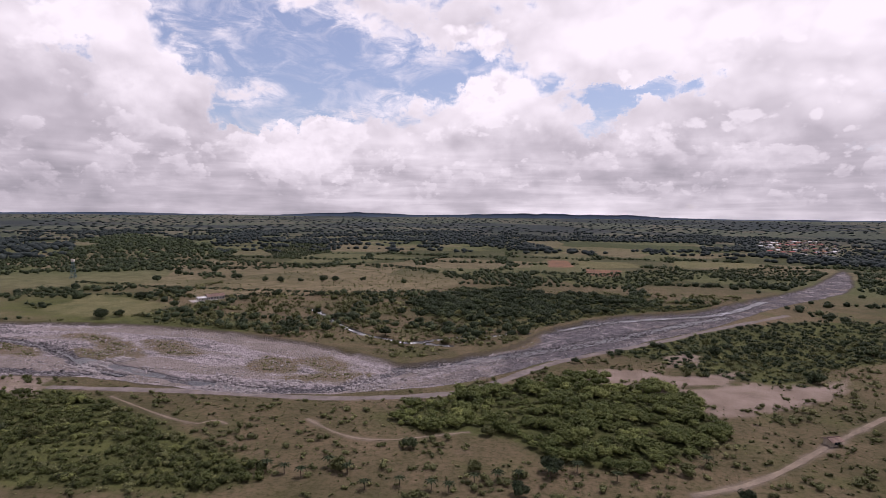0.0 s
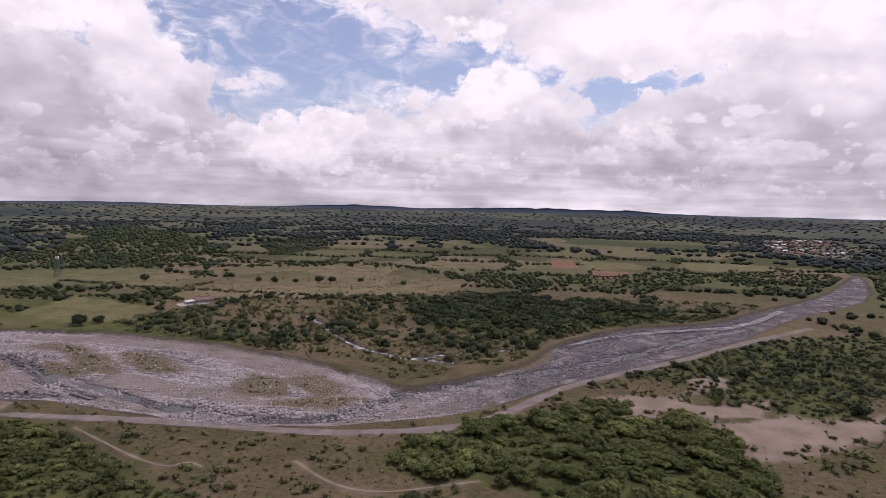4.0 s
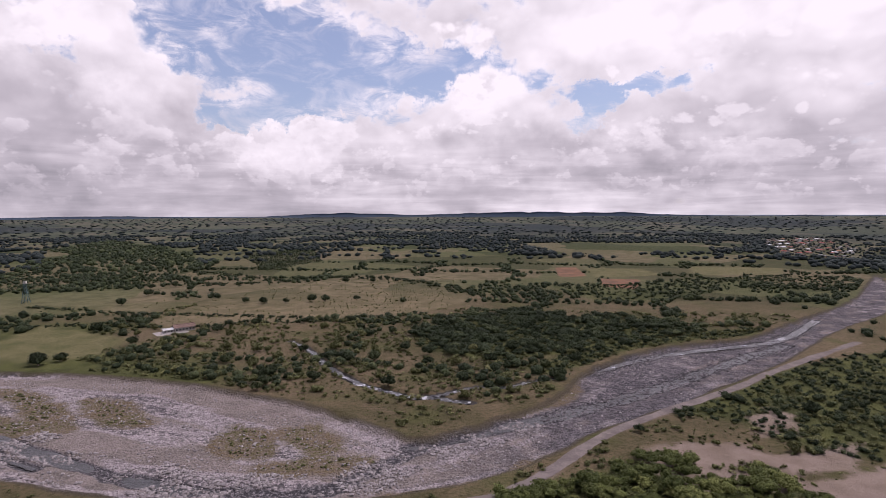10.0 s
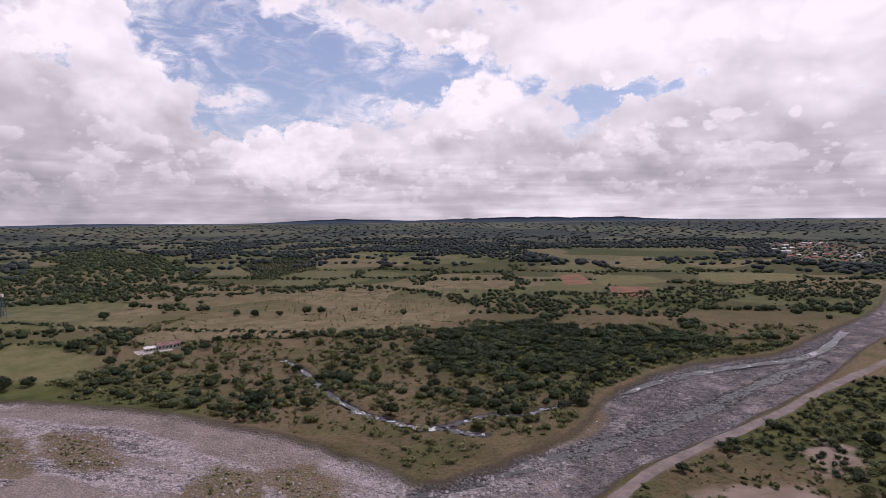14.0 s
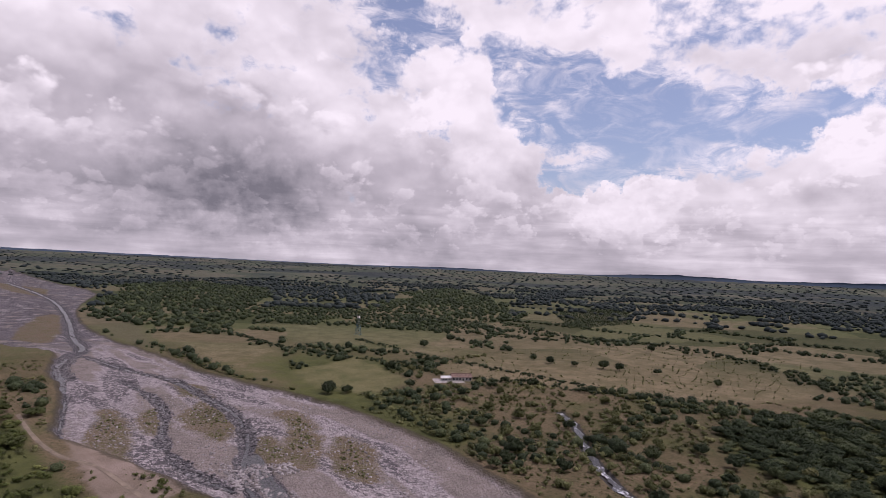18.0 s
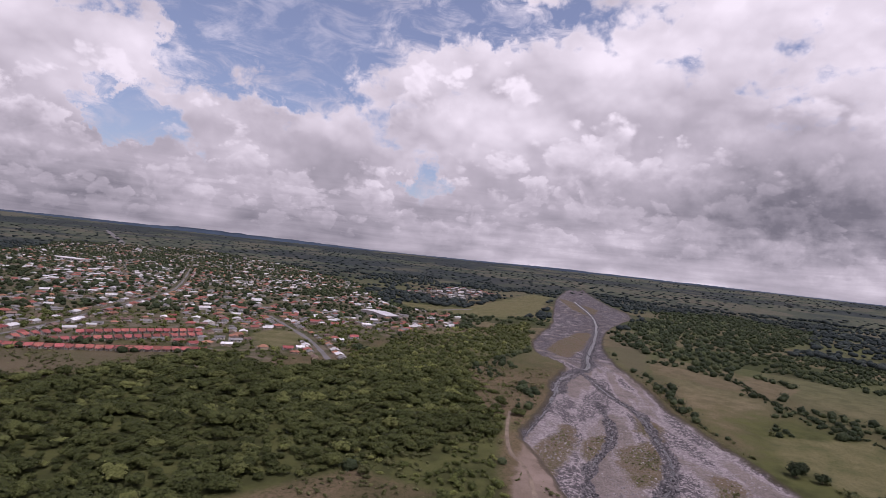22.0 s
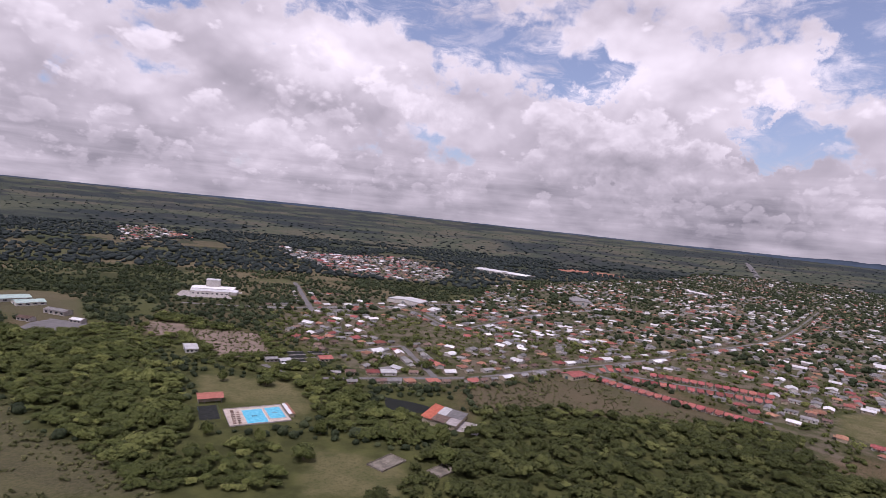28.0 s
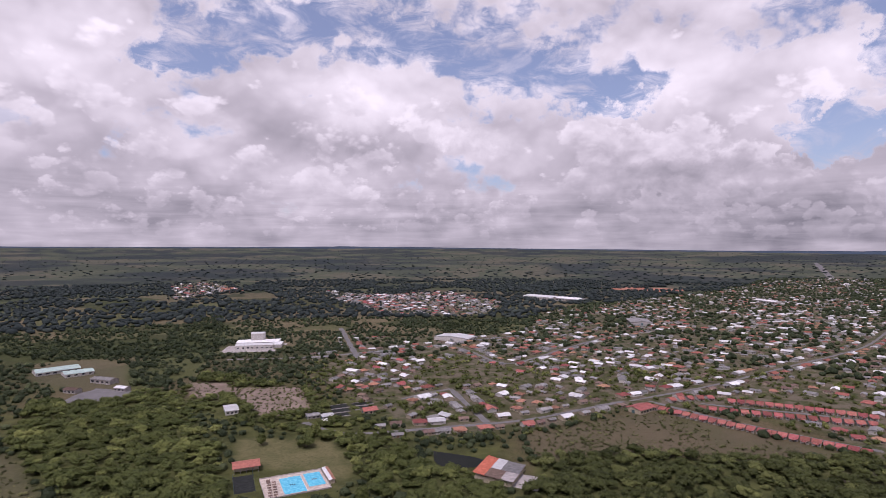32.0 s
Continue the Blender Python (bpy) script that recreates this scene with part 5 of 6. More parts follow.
MODELS = []
for k, (rad, tall, mat, label) in enumerate((
    (5.2, 9.5, LEAF_DARK, "lone dark round tree standing in dry pasture"), (4.0, 7.0, LEAF_DARK, "small dark round tree on dry grass"),
    (7.5, 11.0, LEAF, "broad green spreading tree on the grass"), (4.6, 12.0, LEAF, "tall leafy green tree beside the lawn"), (3.2, 6.0, LEAF_DRY, "thin olive tree with an open crown"))):
    MODELS.append((rad, tall, mat, label))
LONE = [(-509, 788), (-479, 820), (-437, 786), (-400, 772), (-450, 670), (-296, 696), (-272, 704), (-245, 715), (-230, 719), (-196, 730), (-138, 716), (-254, 884), (-216, 895), (-318, 700), (-342, 439), (-334, 450), (-350, 447), (-463, 737)]
GARDEN = [(-162, -183), (-168, -135), (-131, -216), (-39, -133), (-100, -77), (-122, -46), (-184, -141), (-281, -222), (-88, -207), (-205, -19), (-150, -165), (-120, -190), (-140, -80), (-190, -60), (-70, -95), (-55, -110), (-215, -45), (-150, -240)]
first = {}


def plant(kind, x, y, seed, scale=1.0):
    if kind not in first:
        rad, tall, mat, label = MODELS[kind]
        first[kind] = tree_model(kind + 1, rad, tall, mat, label, x, y)
        return
    o = copy_thing(first[kind], pose(x, y, float(ground_height(x, y)), 0, 0, seed * 71 % 360))
    o.scale = (scale, scale, scale)


for k, (x, y) in enumerate(LONE):
    plant(0 if k % 3 else 1, x, y, k, 0.85 + 0.3 * ((k * 37) % 10) / 10)
for k, (x, y) in enumerate(GARDEN):
    plant(2 if k % 2 else 3, x, y, k + 40, 0.8 + 0.4 * ((k * 53) % 10) / 10)
x, y = scatter(900, (-330, 330, 180, 470), lambda x, y: dry_land(x, y) & off_road(x, y, 6) & ~open_field(x, y) & (fbm(x, y, 70, 121) > 0.5))
x, y = spaced(x, y, 14)
for k in range(min(70, len(x))):
    plant(4 if k % 3 else 1, x[k], y[k], k + 90, 0.6 + 0.5 * ((k * 29) % 10) / 10)
x, y = scatter(900, (-420, 40, 400, 620), lambda x, y: dry_land(x, y) & ~open_field(x, y))
x, y = spaced(x, y, 16)
for k in range(min(70, len(x))):
    plant(4 if k % 2 else 1, x[k], y[k], k + 190, 0.8 + 0.5 * ((k * 31) % 10) / 10)


# small palms on the slope
def palm_model(x, y):
    t = thing("palm", "small dark palm with drooping fronds on dry grass", "palm", "palms on the slope", (x, y, float(ground_height(x, y))))
    bm = bmesh.new()
    tapered(bm, (0, 0, -0.2), (0.15, 0, 2.6), 0.2, 0.13)
    part("trunk", bm, BARK, t)
    for k in range(9):
        bm = bmesh.new()
        an = k * 0.698
        prev = None
        for s in range(5):
            q = s / 4
            out, hz = 2.3 * q, 2.6 + 1.1 * math.sin(q * 2.3) - 0.5 * q
            wd = 0.34 * math.sin(0.35 + q * 2.6)
            c, sn = math.cos(an), math.sin(an)
            row = [bm.verts.new((c * out - sn * wd * e, sn * out + c * wd * e, hz - 0.18 * abs(e))) for e in (-1, 0, 1)]
            if prev:
                for e in range(2):
                    bm.faces.new((prev[e], prev[e + 1], row[e + 1], row[e]))
            prev = row
        part("frond", bm, LEAF_DARK, t)
    return t


PALMS = [(-47, 191), (-36, 195), (-25, 194), (-19, 193), (-3, 203), (15, 208), (38, 209), (-78, 198), (-71, 196), (-85, 199), (73, 226), (-11, 201), (4, 205), (-56, 201), (-64, 205), (25, 214)]
palm = palm_model(*PALMS[0])
for k, (x, y) in enumerate(PALMS[1:]):
    copy_thing(palm, pose(x, y, float(ground_height(x, y)), 0, 0, k * 83 % 360)).scale = (1.0 + 0.05 * (k % 5),) * 3


# ---- buildings ----
ROOF_RED = plain("roof_red", (0.30, 0.105, 0.09), 0.75, 0.35, 0.5, spread=0.35)
ROOF_ORANGE = plain("roof_terracotta", (0.32, 0.165, 0.11), 0.8, 0.35, 0.5, spread=0.3)
ROOF_WHITE = plain("roof_white_metal", (0.58, 0.57, 0.57), 0.5, 0.25, 0.4, spread=0.3)
ROOF_GREY = plain("roof_grey_metal", (0.22, 0.21, 0.205), 0.6, 0.4, 0.4, spread=0.35)
ROOF_RUST = plain("roof_rusty_metal", (0.17, 0.115, 0.095), 0.75, 0.4, 0.5, spread=0.35)
WALL_WHITE = plain("wall_white_plaster", (0.50, 0.47, 0.44), 0.9, 0.3, 0.5, spread=0.2)
WALL_CREAM = plain("wall_cream_plaster", (0.36, 0.30, 0.23), 0.9, 0.3, 0.5, spread=0.25)
GLASS = plain("dark_glass", (0.025, 0.03, 0.035), 0.12, 0.2, 1.0)
DOORWOOD = plain("door_wood", (0.16, 0.085, 0.045), 0.6, 0.3, 2.0)
ROOF_TILE = plain("roof_bright_tile", (0.46, 0.135, 0.085), 0.75, 0.3, 0.4)
OLD_CONCRETE = plain("old_concrete", (0.21, 0.185, 0.150), 0.95, 0.5, 0.22)
CONCRETE = plain("concrete", (0.36, 0.325, 0.31), 0.9, 0.35, 0.25)
STEEL = plain("painted_steel", (0.10, 0.16, 0.17), 0.5, 0.3, 1.0, 0.4)


def box(bm, x0, x1, y0, y1, z0, z1):
    v = [bm.verts.new(q) for q in ((x0, y0, z0), (x1, y0, z0), (x1, y1, z0), (x0, y1, z0), (x0, y0, z1), (x1, y0, z1), (x1, y1, z1), (x0, y1, z1))]
    for f in ((0, 3, 2, 1), (4, 5, 6, 7), (0, 1, 5, 4), (1, 2, 6, 5), (2, 3, 7, 6), (3, 0, 4, 7)):
        bm.faces.new([v[i] for i in f])


def gable(bm, w_, d, z, rise, over=0.5, thick=0.14, shift=(0, 0)):
    """A roof of two slopes along x, with thickness and eaves."""
    x, y = w_ / 2 + over, d / 2 + over
    drop = rise * over / (d / 2)
    for s in (-1, 1):
        lo = [(-x, s * y, z - drop), (x, s * y, z - drop), (x, 0, z + rise), (-x, 0, z + rise)]
        a = [bm.verts.new((px + shift[0], py + shift[1], pz)) for px, py, pz in lo]
        b = [bm.verts.new((px + shift[0], py + shift[1], pz + thick)) for px, py, pz in lo]
        order = (0, 1, 2, 3) if s < 0 else (3, 2, 1, 0)
        bm.faces.new([b[i] for i in order])
        bm.faces.new([a[i] for i in order[::-1]])
        for i in range(4):
            j = (i + 1) % 4
            bm.faces.new((a[i], a[j], b[j], b[i]))


def hip(bm, w_, d, z, rise, over=0.5, thick=0.14):
    x, y, rid = w_ / 2 + over, d / 2 + over, max(w_ / 2 - d / 2, 0.3)
    z0 = z - rise * over / (d / 2)
    base = [(-x, -y, z0), (x, -y, z0), (x, y, z0), (-x, y, z0)]
    lo = [bm.verts.new(q) for q in base]
    hi = [bm.verts.new((q[0], q[1], q[2] + thick)) for q in base]
    r0, r1 = bm.verts.new((-rid, 0, z + rise)), bm.verts.new((rid, 0, z + rise))
    for f in ((hi[0], hi[1], r1, r0), (hi[1], hi[2], r1), (hi[2], hi[3], r0, r1), (hi[3], hi[0], r0), (lo[3], lo[2], lo[1], lo[0])):
        bm.faces.new(f)
    for i in range(4):
        bm.faces.new((lo[i], lo[(i + 1) % 4], hi[(i + 1) % 4], hi[i]))


def gabled_walls(bm, w_, d, h, rise):
    x, y = w_ / 2, d / 2
    v = [bm.verts.new(q) for q in ((-x, -y, -0.6), (x, -y, -0.6), (x, y, -0.6), (-x, y, -0.6), (-x, -y, h), (x, -y, h), (x, y, h), (-x, y, h), (-x, 0, h + rise), (x, 0, h + rise))]
    for f in ((0, 1, 5, 4), (2, 3, 7, 6), (1, 2, 6, 9, 5), (3, 0, 4, 8, 7), (0, 3, 2, 1), (4, 5, 9, 8), (7, 8, 9, 6)):
        bm.faces.new([v[i] for i in f])


def opening(bm, x, y, z, w_, h, along_x=True, deep=0.06):
    if along_x:
        box(bm, x - w_ / 2, x + w_ / 2, y - deep, y + deep, z, z + h)
    else:
        box(bm, x - deep, x + deep, y - w_ / 2, y + w_ / 2, z, z + h)


def house_model(w_, d, h, rise, roof, wall, label, kind="gable", porch=False, at=(0, 0, 0), turn=0.0, group="houses of the town"):
    t = thing("house", label, "house", group, at, turn)
    bm = bmesh.new()
    if kind == "gable":
        gabled_walls(bm, w_, d, h, rise)
    else:
        box(bm, -w_ / 2, w_ / 2, -d / 2, d / 2, -0.6, h)
    part("wall", bm, wall, t)
    bm = bmesh.new()
    (gable if kind == "gable" else hip)(bm, w_, d, h, rise)
    top = part("roof", bm, roof, t)
    bm = bmesh.new()
    run_ = w_ / 2 + 0.5 if kind == "gable" else max(w_ / 2 - d / 2, 0.3)
    tapered(bm, (-run_, 0, h + rise + 0.1), (run_, 0, h + rise + 0.1), 0.13, 0.13, 5)
    part("ridge_cap", bm, roof, top)
    for s in (-1, 1):
        for fx in (-0.3, 0.28):
            bm = bmesh.new()
            opening(bm, fx * w_, s * d / 2, 1.0, 1.3, 1.1)
            window = part("window", bm, GLASS, t)
            bm = bmesh.new()
            for x0, x1, z0, z1 in ((-0.78, 0.78, 0.84, 0.98), (-0.78, 0.78, 2.12, 2.26), (-0.79, -0.67, 0.99, 2.11), (0.67, 0.79, 0.99, 2.11)):
                box(bm, fx * w_ + x0, fx * w_ + x1, s * d / 2 - 0.09, s * d / 2 + 0.09, z0, z1)
            part("frame", bm, WALL_WHITE, window, "pale painted window frame")
    bm = bmesh.new()
    opening(bm, 0.02 * w_, -d / 2, 0.0, 1.0, 2.05)
    part("door", bm, DOORWOOD, t)
    if porch:
        bm = bmesh.new()
        box(bm, -w_ * 0.35, w_ * 0.35, -d / 2 - 2.6, -d / 2 - 0.55, h - 0.5, h - 0.38)
        part("porch_roof", bm, roof, t)
        for s in (-1, 1):
            bm = bmesh.new()
            box(bm, s * w_ * 0.33 - 0.08, s * w_ * 0.33 + 0.08, -d / 2 - 2.5, -d / 2 - 2.34, -0.5, h - 0.5)
            part("post", bm, CONCRETE, t)
    return t


HOUSES = [
    (11, 8, 2.9, 1.6, ROOF_RED, WALL_WHITE, "small white house under a red metal gable roof", "gable", True), (12, 9, 2.9, 1.5, ROOF_WHITE, WALL_CREAM, "low house under a pale metal roof", "gable", False),
    (10, 8, 2.8, 1.7, ROOF_ORANGE, WALL_CREAM, "cream house under a terracotta hip roof", "hip", True), (13, 8, 2.8, 1.2, ROOF_GREY, WALL_WHITE, "long low house with a grey metal roof", "gable", False),
    (9, 7, 2.7, 1.3, ROOF_RUST, WALL_CREAM, "small house with a rusty sheet roof", "gable", False), (15, 10, 3.0, 1.6, ROOF_WHITE, WALL_WHITE, "large house under a white metal roof", "gable", True),
    (12, 10, 3.0, 1.9, ROOF_RED, WALL_CREAM, "cream house under a red hip roof", "hip", False), (9, 6, 2.6, 1.1, ROOF_GREY, WALL_CREAM, "small shed-like house under a dull grey roof", "gable", False),
]
WEIGHTS = np.array([0.10, 0.13, 0.10, 0.21, 0.17, 0.07, 0.07, 0.15])
made = {}


def put_house(kind, x, y, turn):
    z = float(ground_height(x, y))
    if kind not in made:
        w_, d, h, rise, roof, wall, label, form, porch = HOUSES[kind]
        made[kind] = house_model(w_, d, h, rise, roof, wall, label, form, porch, (x, y, z), turn)
    else:
        k_ = 0.78 + 0.27 * ((x * 7.3 + y * 3.1) % 1.0)
        copy_thing(made[kind], pose(x, y, z, 0, 0, turn)).scale = (k_, k_ * (0.9 + 0.2 * ((x * 3.7) % 1.0)), k_)


# the estate: three rows of alike red-roofed houses
ROWS = [([(-443, -178), (-457, -134), (-475, -88), (-494, -46), (-507, -20)], 23), ([(-484, -152), (-515, -122), (-548, -92), (-582, -62)], 16), ([(-530, -160), (-556, -134), (-582, -104), (-604, -74)], 15), ([(-478, -186), (-500, -184), (-520, -178)], 5)]
row_house = None
taken = []
for line, n in ROWS:
    pts = np.array(line, float)
    run = np.r_[0, np.cumsum(np.linalg.norm(np.diff(pts, axis=0), axis=1))]
    for s in np.linspace(0, run[-1], n):
        x, y = np.interp(s, run, pts[:, 0]), np.interp(s, run, pts[:, 1])
        k = min(np.searchsorted(run, s, side="right") - 1, len(pts) - 2)
        turn = math.degrees(math.atan2(*(pts[k + 1] - pts[k])[::-1]))
        at = (float(x), float(y), float(ground_height(x, y)))
        if row_house is None:
            row_house = house_model(6.0, 9.0, 2.7, 1.7, ROOF_RED, WALL_WHITE, "small red-roofed terrace house in the estate row", "gable", True, at, turn, "estate row houses")
        else:
            copy_thing(row_house, pose(*at, 0, 0, turn))
        taken.append((x, y))

# street side rows read from the plan, then the loose blocks behind them
STREETS = [ROAD_MAIN, ROAD_B, ROAD_B_SIDE, ROAD_D, ROAD_H, ROAD_E, ROAD_F, ROAD_C]
spots = []
for line in STREETS:
    pts = np.array(smooth_line(line, 2))
    run = np.r_[0, np.cumsum(np.linalg.norm(np.diff(pts, axis=0), axis=1))]
    for side in (-1, 1):
        for s in np.arange(8, run[-1] - 6, 12.5):
            s = s + rng.uniform(-2, 2)
            x, y = np.interp(s, run, pts[:, 0]), np.interp(s, run, pts[:, 1])
            k = min(np.searchsorted(run, s, side="right") - 1, len(pts) - 2)
            d = (pts[k + 1] - pts[k]) / np.linalg.norm(pts[k + 1] - pts[k])
            off = side * rng.uniform(12.5, 15)
            spots.append((x - d[1] * off, y + d[0] * off, math.degrees(math.atan2(d[1], d[0])) + (180 if side > 0 else 0)))
NO_HOUSE = [SPORTS, MEADOW, SCRUB, POND, EARTH_C, POOL_LAWN, WOOD_C, WOOD]
bx, by = scatter(26000, (-2750, -100, -1600, 300), lambda x, y: (signed(x, y, TOWN) > 6) & off_road(x, y, 13) & (fbm(x, y, 120, 131) > 0.42))
order = np.argsort(np.hypot(bx + 60, by - 260) + rng.uniform(0, 30, len(bx)))
for x, y in zip(bx[order], by[order]):
    spots.append((x, y, 28 + rng.normal(0, 9) + rng.choice([0, 90, 180, 270])))
kept, cells = [], {}
for q in taken:
    cells.setdefault((int(q[0] // 20), int(q[1] // 20)), []).append((q[0], q[1], 9.0))
for x, y, turn in spots:
    r = math.hypot(x + 60, y - 260)
    gap = 12.5 if r < 900 else 14.5 if r < 1500 else 21
    key = (int(x // 20), int(y // 20))
    near = [q for i in (-2, -1, 0, 1, 2) for j in (-2, -1, 0, 1, 2) for q in cells.get((key[0] + i, key[1] + j), ())]
    if any((x - qx) ** 2 + (y - qy) ** 2 < max(gap, g_) ** 2 * 0.9 for qx, qy, g_ in near):
        continue
    cells.setdefault(key, []).append((x, y, gap))
    kept.append((x, y, turn, r))
kx, ky = np.array([q[0] for q in kept]), np.array([q[1] for q in kept])
bad = np.zeros(len(kx), bool)
for poly in NO_HOUSE:
    bad |= signed(kx, ky, poly) > -3
bad |= ~off_road(kx, ky, 9.5)
bad |= signed(kx, ky, TOWN) < -45
kept = [q for q, b_ in zip(kept, bad) if not b_]
kept.sort(key=lambda q: q[3])
kinds = rng.choice(8, len(kept), p=WEIGHTS)
NEAR_HOUSES = 320
for (x, y, turn, r), k in zip(kept[:NEAR_HOUSES], kinds):
    put_house(int(k), float(x), float(y), float(turn))


def house_shell(kind):
    w_, d, h, rise, roof, wall, label, form, porch = HOUSES[kind]
    bm = bmesh.new()
    box(bm, -w_ / 2, w_ / 2, -d / 2, d / 2, -0.6, h)
    walls = len(bm.faces)
    (gable if form == "gable" else hip)(bm, w_, d, h, rise)
    for s in (-1, 1):
        opening(bm, -0.25 * w_, s * d / 2, 1.0, 1.6, 1.1)
    me = bpy.data.meshes.new("shell")
    bmesh.ops.triangulate(bm, faces=bm.faces)
    v = np.array([q.co[:] for q in bm.verts])
    f = np.array([[q.index for q in face.verts] for face in bm.faces])
    bm.free()
    bpy.data.meshes.remove(me)
    low = np.array([v[t_][:, 2].min() < -0.3 or (v[t_][:, 2].max() <= h + 0.01 and v[t_][:, 2].min() >= h - 0.01 and False) for t_ in f])
    glass = np.array([abs(v[t_][:, 2].min() - 1.0) < 0.01 or abs(v[t_][:, 2].max() - 2.1) < 0.01 for t_ in f]) & ~low
    return v, f, np.where(glass, 2, np.where(low, 1, 0))


def far_houses(name, rows, ks, label, grow=1.0):
    """The houses too far off to be told apart singly."""
    vs, fs, ms, base = [], [], [], 0
    mats = [ROOF_RED, ROOF_ORANGE, ROOF_WHITE, ROOF_GREY, ROOF_RUST, WALL_WHITE, WALL_CREAM, GLASS]
    shells = [house_shell(k) for k in range(8)]
    for (x, y, turn, r), k in zip(rows, ks):
        v, f, m = shells[k]
        c, s = math.cos(math.radians(turn)), math.sin(math.radians(turn))
        v = v * (grow * (0.75 + 0.35 * ((x * 7.3 + y * 3.1) % 1.0)))
        z = float(ground_height(x, y))
        vs.append(np.c_[v[:, 0] * c - v[:, 1] * s + x, v[:, 0] * s + v[:, 1] * c + y, v[:, 2] + z])
        fs.append(f + base)
        roof, wall = mats.index(HOUSES[k][4]), mats.index(HOUSES[k][5])
        ms.append(np.where(m == 2, 7, np.where(m == 1, wall, roof)))
        base += len(v)
    ob = mesh_object(name, np.vstack(vs), np.vstack(fs), None, mats=mats, mat_index=np.concatenate(ms))
    return tagged(ob, label, "houses", kind="stuff")


rest = kept[NEAR_HOUSES:]
far_houses("town_houses", rest, kinds[NEAR_HOUSES:], "red, white and rusty roofs of the packed town")
for nm, poly, n in (("west_suburb_houses", TOWN_B, 300), ("meadow_suburb_houses", TOWN_C, 110), ("hill_suburb_houses", TOWN_D, 110), ("east_village_houses", TOWN_E, 80), ("north_suburb_houses", TOWN_F, 110)):
    xs, ys = [q[0] for q in poly], [q[1] for q in poly]
    x, y = scatter(n * 6, (min(xs), max(xs), min(ys), max(ys)), lambda x, y: signed(x, y, poly) > 0)
    x, y = spaced(x, y, 17)
    rows = [(a_, b_, 28 + 90 * rng.integers(0, 4), 0) for a_, b_ in zip(x[:n], y[:n])]
    far_houses(nm, rows, rng.choice(8, len(rows), p=WEIGHTS), "pale roofs of a far suburb among trees", 1.15)

# town trees between the roofs
tx, ty = scatter(46000, (-2700, -100, -1600, 300), lambda x, y: (signed(x, y, TOWN) > -20) & off_road(x, y, 7))
hc = {}
for x, y, *_ in kept:
    hc.setdefault((int(x // 12), int(y // 12)), []).append((x, y))
for x, y in taken:
    hc.setdefault((int(x // 12), int(y // 12)), []).append((x, y))
free = np.array([all((x - qx) ** 2 + (y - qy) ** 2 > 34 for i in (-1, 0, 1) for j in (-1, 0, 1) for qx, qy in hc.get((int(x // 12) + i, int(y // 12) + j), ())) for x, y in zip(tx, ty)])
open_town = inside(tx, ty, SPORTS) | inside(tx, ty, SCRUB)
tx, ty = tx[free & ~open_town], ty[free & ~open_town]
tx, ty = spaced(tx, ty, 6.0)
r = rng.uniform(2.4, 6.4, len(tx)) * (0.5 + 1.1 * fbm(tx, ty, 80, 141))
near = np.hypot(tx + 60, ty - 260) < 800
far_keep = near | (rng.uniform(0, 1, len(tx)) < 0.7)
tx, ty, r, near = tx[far_keep], ty[far_keep], r[far_keep], near[far_keep]
woods("town_trees", tx[near], ty[near], r[near], r[near] * 1.4, BUSHY, LEAF, "green garden trees between the houses", "trees")
woods("far_town_trees", tx[~near], ty[~near], 1.3 * r[~near], r[~near] * 1.6, PLAIN, LEAF_DARK, "dark garden trees of the far town", "trees")


# ---- landmarks ----
def zat(x, y):
    return float(ground_height(x, y))


def slab(name, w_, d, h, mat, label, category, at, turn, sink=0.8):
    t = thing(name, label, category, at=at, turn=turn)
    bm = bmesh.new()
    box(bm, -w_ / 2, w_ / 2, -d / 2, d / 2, -sink, h)
    part("slab", bm, mat, t)
    return t


# the swimming pools with deck, pavilion and kiosk
POOLWATER, pn, pb = material("pool_water", 0.08)
q = position(pn)
pn.put(pb.inputs["Base Color"], pn.mix(pn.ramp(pn.noise(q, 0.5, 4, 0.6), 0.35, 0.7), (0.07, 0.36, 0.50), (0.14, 0.50, 0.62)))
bump(pn, pb, pn.noise(q, 1.2, 4, 0.6), 0.25, 0.1)
PAVING = plain("pool_paving", (0.50, 0.42, 0.36), 0.85, 0.3, 0.3)
DARKNET = plain("dark_netting", (0.030, 0.032, 0.030), 0.9, 0.4, 0.5)
deck = thing("pool_deck", "pale paved pool deck with low edge walls", "pool deck", at=(-104, -123, zat(-104, -123)), turn=4)
bm = bmesh.new()
box(bm, -21, 20, -17, 16, -1.5, 0.15)
part("paving", bm, PAVING, deck)
for x0, x1, y0, y1 in ((-21, 20, -17.2, -16.9), (-21, 20, 15.9, 16.2), (-21.2, -20.9, -17, 16), (19.9, 20.2, -17, 16)):
    bm = bmesh.new()
    box(bm, x0, x1, y0, y1, -0.5, 0.75)
    part("edge_wall", bm, CONCRETE, deck)
